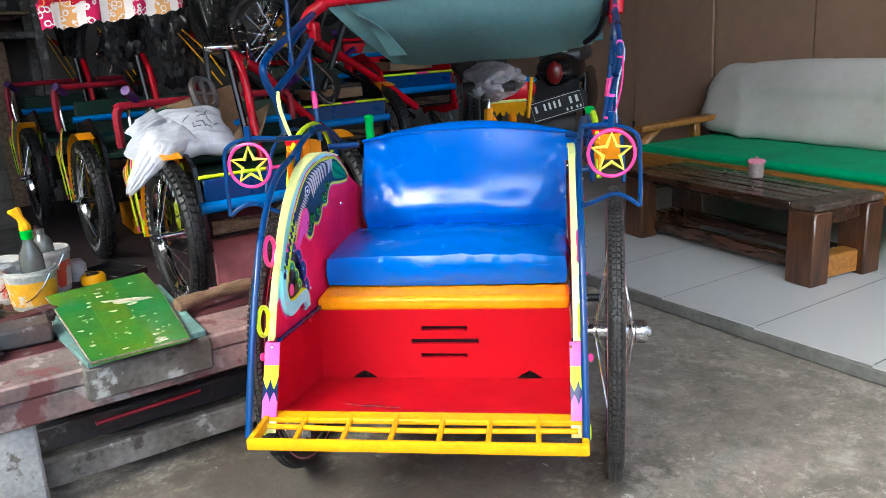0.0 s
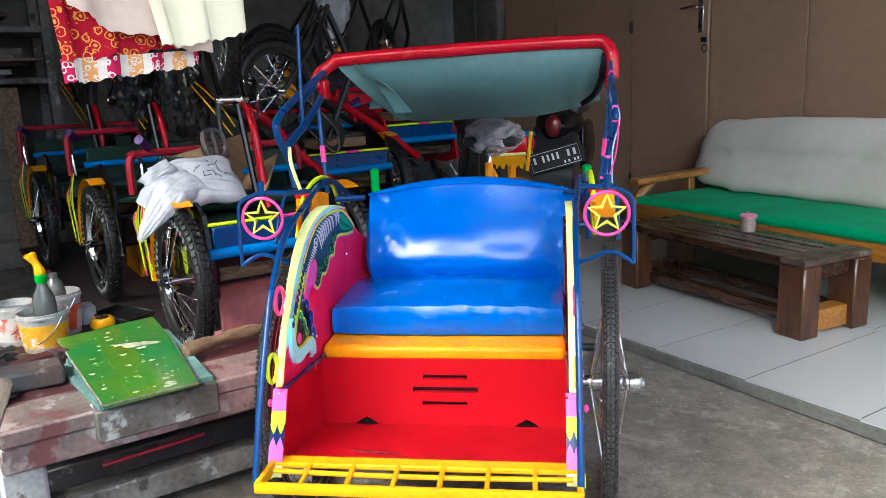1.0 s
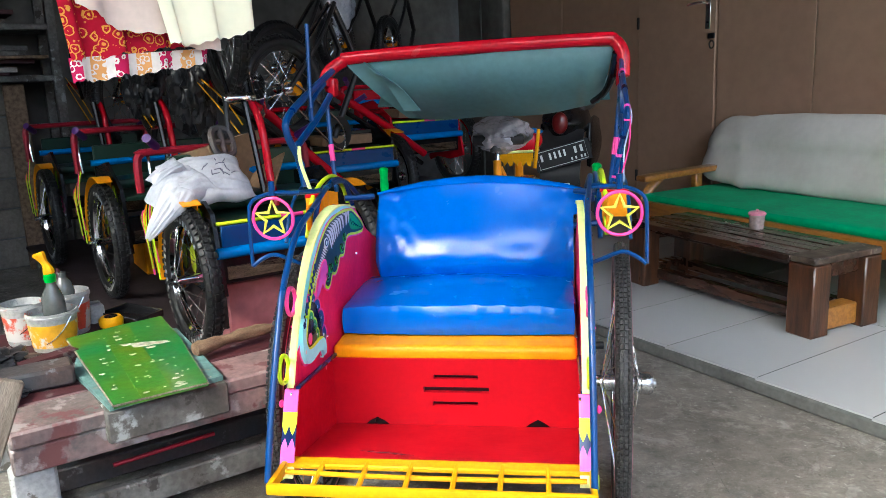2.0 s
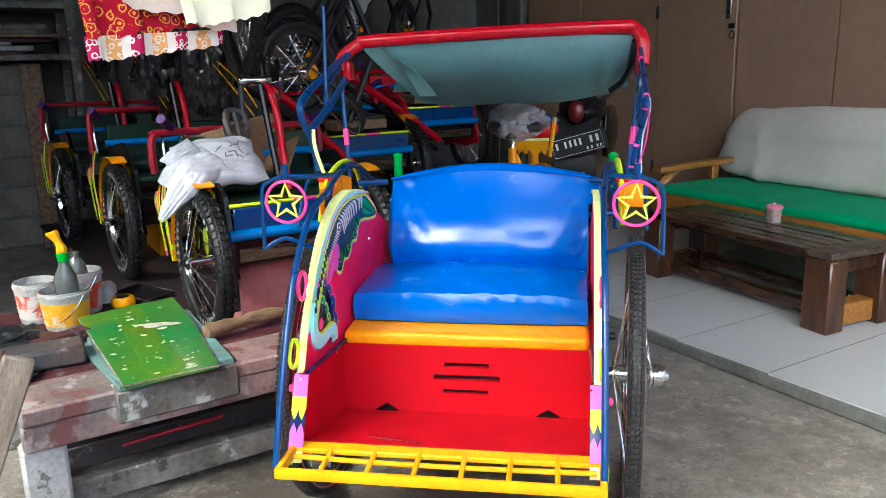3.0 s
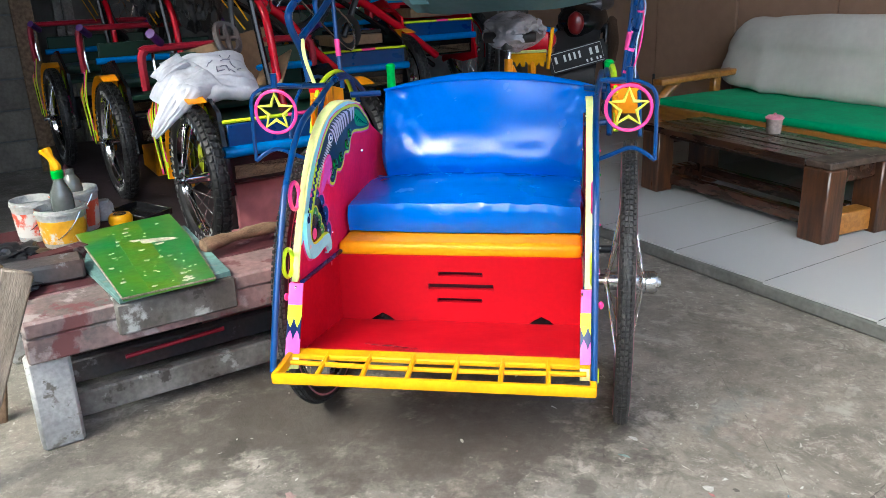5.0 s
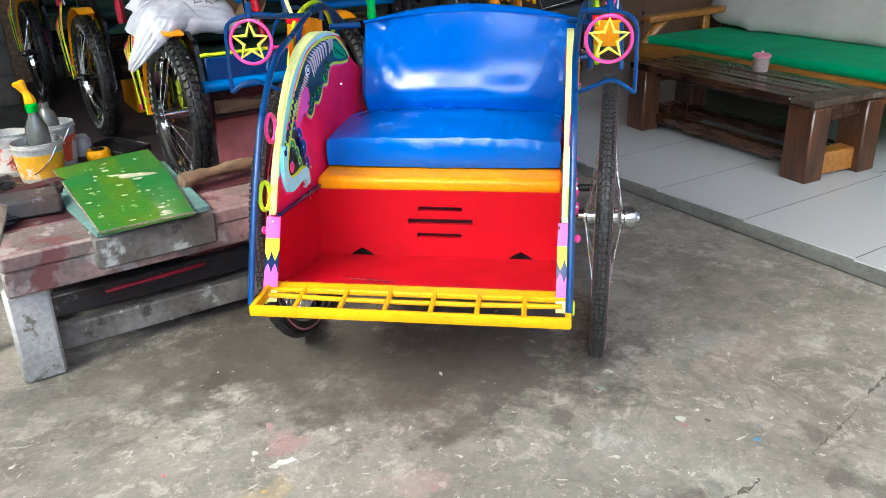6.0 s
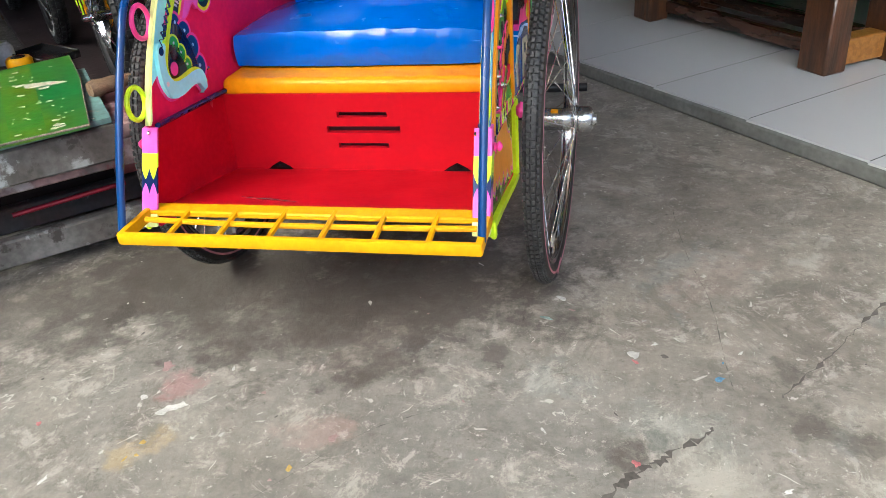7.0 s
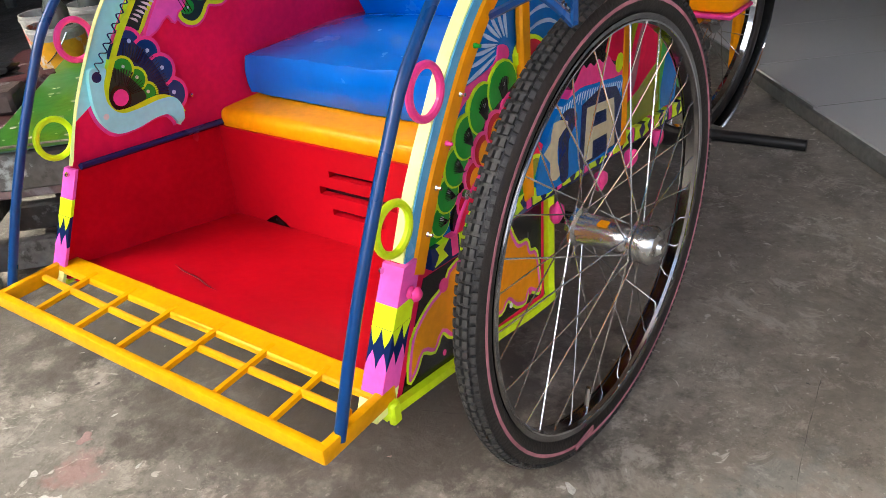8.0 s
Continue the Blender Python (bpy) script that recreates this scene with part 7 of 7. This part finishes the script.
shelf()
rnd = random.Random(3)
for z0, n in ((1.15, 7), (1.44, 9)):
    z = z0
    for i in range(n):
        h = rnd.uniform(0.012, 0.03)
        solid("stacked_board", box(rnd.uniform(0.30, 0.42), rnd.uniform(1.0, 1.6), h, (0, 0, h / 2), 0.003), rnd.choice((PAPER, PAPER, GREYWOOD, BROWNWOOD, MAROON)), room(-3.95 + rnd.uniform(-0.02, 0.03), -1.0 + rnd.uniform(-0.1, 0.05), z, rnd.uniform(-2, 2)), "pale board lying in a stack on the rack", "board", "boards on the rack")
        z += h + 0.001
block_wall = solid("concrete_block_wall", box(0.10, 1.35, 1.10, (-3.98, -1.05, 0.55), 0.002), CEMENT, ROOM, "low wall of bare concrete blocks", "wall", kind="structure")
block_mesh = finish(box(0.13, 0.328, 0.172, (0, 0, 0), 0.006), "block", BLOCK)
for j in range(6):
    for i in range(4):
        o = new("block", block_mesh)
        o.parent = block_wall
        o.matrix_basis = Matrix.Translation((-3.975 + 0.004 * ((i * 7 + j * 3) % 3 - 1), -1.556 + 0.3375 * i, 0.0925 + 0.183 * j))
solid("leaning_board", box(0.03, 0.115, 1.10, (0, 0, 0.55), 0.004), BROWNWOOD, room(-3.80, -0.385, 0.0) @ pose(0, 0, 0, 0, -3), "narrow brown board standing against the wall", "board")

# ---- motorcycle seen from behind ----
def motorcycle(m):
    b = thing("motorcycle", m, "dark motorcycle seen from behind with red tail lamp", "motorcycle")
    part("tail_cowl", lump((0.13, 0.28, 0.11), (0, 0.25, 0.80), 0.1, 1.5, 4, 2), BLACK, b)
    part("seat", cushion(0.24, 0.6, 0.09, (0, 0.45, 0.88), 0.02, 0.03, 6), SADDLE, b)
    part("tail_lamp", lump((0.042, 0.028, 0.060), (0.0, -0.03, 0.800), 0.08, 1.5, 3, 3), TAILRED, b, "red tail lamp lens")
    part("mudguard", sheet(lambda a, bb: Vector(((bb - 0.5) * 0.24 * (1 - 0.2 * a), -0.05 - 0.02 * a + 0.2 * max(0, 0.5 - a), 0.76 - 0.42 * a)), 10, 4, 0.01), IRON, b)
    part("rack", tube([(-0.06, 0.0, 0.905), (0.0, -0.06, 0.91), (0.06, 0.0, 0.905)], 0.007, 6), STEEL, b)
    plate = part("number_plate", box(0.30, 0.004, 0.112, (0, 0, 0), 0.002), PLATE, b, "black number plate with white border")
    plate.matrix_basis = pose(0.02, -0.095, 0.635, 6, -15, 4)
    part("plate_border", tube([(-0.13, -0.003, -0.046), (0.13, -0.003, -0.046), (0.13, -0.003, 0.046), (-0.13, -0.003, 0.046)], 0.0018, 4, True, 0), WHITE, plate)
    for x, w in ((-0.108, 0.022), (-0.062, 0.020), (-0.036, 0.020), (-0.010, 0.020), (0.016, 0.020), (0.074, 0.024), (0.106, 0.026)):
        part("plate_bar", box(w * 0.55, 0.0015, 0.036, (x, -0.0032, 0.012), 0), WHITE, plate)
    for x in (0.046, 0.068, 0.098, 0.116):
        part("plate_bar", box(0.009, 0.0015, 0.015, (x, -0.0032, -0.030), 0), WHITE, plate)
    part("reflector", box(0.075, 0.008, 0.028, (0.02, -0.075, 0.47), 0.003), WHITE, b, "small pale reflector")
    make_wheel(b, (0, 0.30, 0.29), 0.29, 0.09, knobs=0, spokes=18, hub_len=0.14)
    for s in (-1, 1):
        part("side_cover", cushion(0.05, 0.5, 0.26, (s * 0.13, 0.45, 0.66), 0.02, 0.03, 5), BLACK, b)
    part("exhaust", tube([(0.17, 0.8, 0.28), (0.18, 0.3, 0.33), (0.18, 0.0, 0.36)], 0.045, 10), IRON, b)


motorcycle(pose(0.27, 2.55, -0.02, 0, 0, -8))


def small_saddle():
    """Red and yellow fringed saddle of a cycle standing behind the wrapped one."""
    b = thing("fringed_saddle", pose(0.090, 1.62, 0.0, 0, 0, -8), "red saddle with yellow fringe on an orange post", "saddle")
    part("saddle", cushion(0.16, 0.20, 0.085, (0.01, 0, 0.765), 0.012, 0.02, 6), RED, b)
    part("blue_top", cushion(0.10, 0.18, 0.025, (0.04, 0.03, 0.80), 0.008, 0.01, 5), SKYBLUE, b)
    part("fringe", sheet(lambda a, c: Vector((-0.075 + 0.155 * a + 0.004 * math.sin(a * 50), -0.105, 0.724 - (0.045 + 0.012 * math.sin(a * 37)) * c)), 30, 2, 0.003), YELLOW, b, "yellow fringe")
    part("piping", tube([(-0.08, -0.108, 0.726), (0.08, -0.108, 0.732)], 0.006, 6, smooth=0), LEMON, b)
    part("side_bar", tube([(0.085, -0.10, 0.66), (0.10, -0.08, 0.82)], 0.008, 6, smooth=0), YELLOW, b)
    part("post", tube([(0, 0, 0.0), (0, 0, 0.75)], 0.018, 8, smooth=0), ORANGE, b)


small_saddle()

# ---- cycles and wheels hung at the back ----
def hung_cycle(u, v, z, turn, lean, r=0.30, wrap=False):
    b = thing("hanging_cycle", room(u, v, z, turn) @ pose(0, 0, 0, lean), "dark bicycle frame with knobby wheels hung up at the back", "bicycle", "cycles stacked at the back")
    make_wheel(b, (0, 0, 0), r, 0.055, knobs=54, spokes=24, rim_mat=IRON)
    part("fork", tube([(0.05, 0, 0), (0.05, 0.20, 0.22), (0.02, 0.34, 0.40)], 0.012, 8), IRON, b)
    part("fork", tube([(-0.05, 0, 0), (-0.05, 0.20, 0.22), (-0.02, 0.34, 0.40)], 0.012, 8), CHROME, b)
    part("frame_tube", tube([(0, 0.34, 0.40), (0, 0.50, 0.10), (0, 0.30, -0.25)], 0.017, 8, smooth=0), IRON, b)
    part("chain", tube([(0.045, 0.02, 0.03), (0.045, 0.28, -0.16), (0.045, 0.33, -0.26), (0.045, 0.27, -0.30), (0.045, -0.02, -0.03)], 0.006, 5, True, 4), STEEL, b)
    part("chain_ring", lathe([(0.05, -0.002), (0.085, -0.002), (0.085, 0.002), (0.05, 0.002)], 24, pose(0.045, 0.29, -0.23) @ TO_X, closed=True), IRON, b)
    part("hub_guard", lathe([(0.02, -0.03), (0.035, -0.03), (0.035, 0.03), (0.02, 0.03)], 14, pose(0, 0.06, 0.0) @ TO_X), ORANGE, b)
    if wrap:
        part("wrapping", lump((0.09, 0.15, 0.20), (0, 0.05, 0.25), 0.2, 2.0, 5, 5.0, sharp=0.1), CLEARBAG, b, "clear plastic wrapping")
    return b


hung_cycle(-2.75, 0.82, 1.13, 20, 0, 0.25)
hung_cycle(-3.55, 1.60, 1.30, 25, 0, 0.19, True)
hung_cycle(-3.60, 2.05, 1.31, 35, 0, 0.18)
hung_cycle(-3.35, 0.10, 1.0, 45, 0, 0.27)
hung_cycle(-2.05, 0.52, 1.02, 15, 0, 0.24)
for k, (u, v, z, sz) in enumerate(((-2.35, -0.02, 1.08, 0.15), (-1.75, 0.0, 1.05, 0.14))):
    solid("plastic_wrapped_part", lump((sz * 0.9, sz * 0.72, sz * 1.4), (0, 0, 0), 0.25, 2.2, 5, 3.0 * k + 1, sharp=0.22), BLACKBAG, room(u, v, z), "cycle part wrapped in crinkled black plastic", "wrapped part", "wrapped cycle parts")
solid("wall_vent", box(0.02, 0.22, 0.10, (0, 0, 0), 0.004), PAPER, room(BACK_U + 0.012, 0.85, 1.72), "small pale slatted vent in the wall", "vent")

# ---- sitting corner on the tiles: sofa, low table, cup ----
def sofa():
    s = thing("wooden_sofa", SOFA, "honey wood sofa with green seat and off-white covered back", "sofa")
    z, u0, u1, v0, v1 = 0.05, -1.53, 1.35, 2.20, 2.98
    um, vm = (u0 + u1) / 2, (v0 + v1) / 2
    part("seat_frame", box(u1 - u0, 0.045, 0.075, (um, v0 + 0.02, 0.318), 0.012, seg=2), HONEY, s, "honey varnished front rail")
    part("seat_frame", box(0.05, v1 - v0, 0.075, (u0 + 0.03, vm, 0.318), 0.01), HONEY, s)
    part("seat_frame", box(0.05, v1 - v0, 0.075, (u1 - 0.03, vm, 0.318), 0.01), HONEY, s)
    part("seat_pad", cushion(u1 - u0 - 0.08, v1 - v0 - 0.05, 0.05, (um, vm - 0.01, 0.372), 0.006, 0.018, 12), FELT, s, "green cloth covered seat pad")
    for u in (u0 + 0.05, u1 - 0.05):
        for v in (v0 + 0.03, v1 - 0.05):
            part("leg", box(0.06, 0.06, 0.30 - z, (u, v, (0.30 + z) / 2), 0.008), HONEY, s)
    for u, sgn in ((u0 + 0.03, -1), (u1 - 0.03, 1)):
        arm = box(0.075, v1 - v0 - 0.12, 0.034, (0, 0, 0), 0.010, seg=2)
        for v in arm.verts:
            v.co.z += 0.030 * v.co.y + 0.05 * v.co.y ** 2
        arm.transform(pose(u - 0.02 * sgn, v0 + 0.32, 0.478))
        part("arm_rest", arm, HONEY, s, "flat honey wood arm")
        part("arm_post", tube([(u, v0 + 0.02, 0.34), (u, v0 + 0.06, 0.40), (u, v0 + 0.15, 0.47)], 0.026, 8, flat=0.7), HONEY, s)
        part("arm_post", box(0.045, 0.05, 0.14, (u, v0 + 0.42, 0.41), 0.008), HONEY, s)
    part("back_frame", box(u1 - u0, 0.04, 0.42, (um, v1 + 0.005, 0.55), 0.01), HONEY, s)

    prof = spline([(0.0, 0.74, 0), (-0.05, 0.785, 0), (-0.125, 0.780, 0), (-0.190, 0.715, 0), (-0.222, 0.650, 0), (-0.226, 0.600, 0), (-0.248, 0.548, 0), (-0.282, 0.482, 0), (-0.290, 0.425, 0), (-0.25, 0.396, 0), (-0.08, 0.394, 0)], 4)

    def fn(a, b):
        u = u0 - 0.10 + (u1 - u0 + 0.06) * a
        k = min(int(b * (len(prof) - 1) + 1e-6), len(prof) - 1)
        e = min(1.0, min(a, 1 - a) / 0.055)
        e = math.sqrt(1 - (1 - e) ** 2) * (0.85 + 0.15 * min(1.0, a / 0.2))
        w = -0.014 * math.exp(-((a - 0.085 - 0.05 * b) / 0.016) ** 2) + 0.009 * noise.noise(Vector((a * 11, b * 3, 1.0))) + 0.004 * noise.noise(Vector((a * 44, b * 7, 4.0))) - 0.012 * abs(noise.noise(Vector((a * 60 + b * 9, b * 2.5, 7.0)))) * max(0.0, 1 - a / 0.25)
        v = v1 - 0.07 + (prof[k].x + 0.07) * (0.35 + 0.65 * e) + w
        zz = 0.55 + (prof[k].y - 0.55) * (0.22 + 0.78 * e) + w * 0.6
        return Vector((u, v, max(zz, 0.392)))
    part("back_cushion", sheet(fn, 110, len(prof) - 1, 0.008), SHEET, s, "rounded back cushion in off-white cloth")
    part("cushion_core", box(u1 - u0 - 0.4, 0.14, 0.30, (um, v1 - 0.09, 0.57), 0.06, seg=3), SHEET, s)
    return s


sofa()


def coffee_table():
    t = thing("low_table", TABLE, "low dark stained timber table with scraped end", "table")
    u0, u1, v0, v1, top, z0 = -1.03, 0.0, 0.0, 0.372, 0.353, 0.05
    n = 6
    w = (v1 - v0) / n
    for i in range(n):
        part("top_slat", box(u1 - u0 - 0.115, w - 0.007, 0.030, ((u0 + u1 - 0.112) / 2, v0 + w * (i + 0.5), top - 0.016 - 0.002 * (i % 2)), 0.004), DARKWOOD, t)
    part("end_cap", box(0.112, v1 - v0 - 0.004, 0.026, (u1 - 0.056, (v0 + v1) / 2, top - 0.012), 0.005), WORNWOOD, t, "worn pale end of the table top")
    for u, wide in ((u0 + 0.06, 0.115), (u1 - 0.058, 0.118)):
        for v in (v0 + 0.046, v1 - 0.048):
            part("leg", box(wide, 0.092, top - 0.027 - z0, (u, v, (top - 0.027 + z0) / 2), 0.006), LEGWOOD, t, "thick red-brown stained leg")
        part("end_stretcher", box(0.07, v1 - v0 - 0.188, 0.085, (u, (v0 + v1) / 2, z0 + 0.055), 0.005), HONEY if u > -0.5 else DARKWOOD, t)
        part("end_rail", box(0.06, v1 - v0 - 0.188, 0.06, (u, (v0 + v1) / 2, top - 0.058), 0.005), DARKWOOD, t)
    for v, z in ((v0 + 0.10, z0 + 0.062), (v1 - 0.085, z0 + 0.075)):
        part("stretcher", box(u1 - u0 - 0.232, 0.05, 0.048, ((u0 + u1) / 2, v, z - 0.008), 0.005), DARKWOOD, t)
    for v in (v0 + 0.075, v1 - 0.075):
        part("apron", box(u1 - u0 - 0.235, 0.03, 0.024, ((u0 + u1) / 2, v, top - 0.045), 0.004), DARKWOOD, t)
    return t


coffee_table()
cup = thing("lidded_cup", TABLE @ pose(-0.528, 0.285, 0.3535), "small frosted cup with a pink lid on the table", "cup")
part("cup_wall", lathe([(0, 0), (0.030, 0), (0.033, 0.06), (0.030, 0.06), (0.027, 0.004), (0, 0.004)], 20), GLASSCUP, cup)
part("drink", lathe([(0, 0.005), (0.026, 0.005), (0.028, 0.03), (0, 0.03)], 16), CARD, cup)
part("lid", lathe([(0, 0.06), (0.037, 0.06), (0.038, 0.066), (0.030, 0.074), (0.006, 0.077), (0.006, 0.084), (0, 0.085)], 20), CUPPINK, cup, "pink plastic lid")
keys = thing("key_bunch", TABLE @ pose(-0.665, 0.255, 0.3535), "small bunch of keys on the table", "keys")
part("key_ring", tube([(0.014 * math.cos(a), 0.014 * math.sin(a), 0.003) for a in (k * math.pi / 4 for k in range(8))], 0.0016, 5, True, 2), STEEL, keys)
for a in (20, 75, 140):
    part("key", box(0.05, 0.010, 0.002, (0.035, 0, 0.003), 0.0008, m=Matrix.Rotation(radians(a), 4, "Z")), STEEL, keys)

# ---- floor tiles ----
TU, TVV = 0.388, 0.80
part("joint_bed", box(9.38, 2.26, 0.004, (1.3, TV + 1.15, TZ - 0.0028), 0), GROUT, stage, "dark grey tile joints")
tile_mesh = finish(box(TU - 0.0045, TVV - 0.0045, 0.008, (0, 0, 0), 0.0), "tile", TILE)
for i in range(-9, 14):
    for j in range(3):
        d = min(TVV, 2.28 - TVV * j)
        o = new("tile", tile_mesh)
        o.parent = stage
        lean = -0.05 * (TVV * j + d / 2)
        o.matrix_basis = Matrix.Translation((0.0 + lean + TU * (i + 0.5), TV + 0.008 + TVV * j + d / 2, TZ - 0.004)) @ Matrix(((1, -0.05 * d / TVV, 0, 0), (0, d / TVV, 0, 0), (0, 0, 1, 0), (0, 0, 0, 1)))
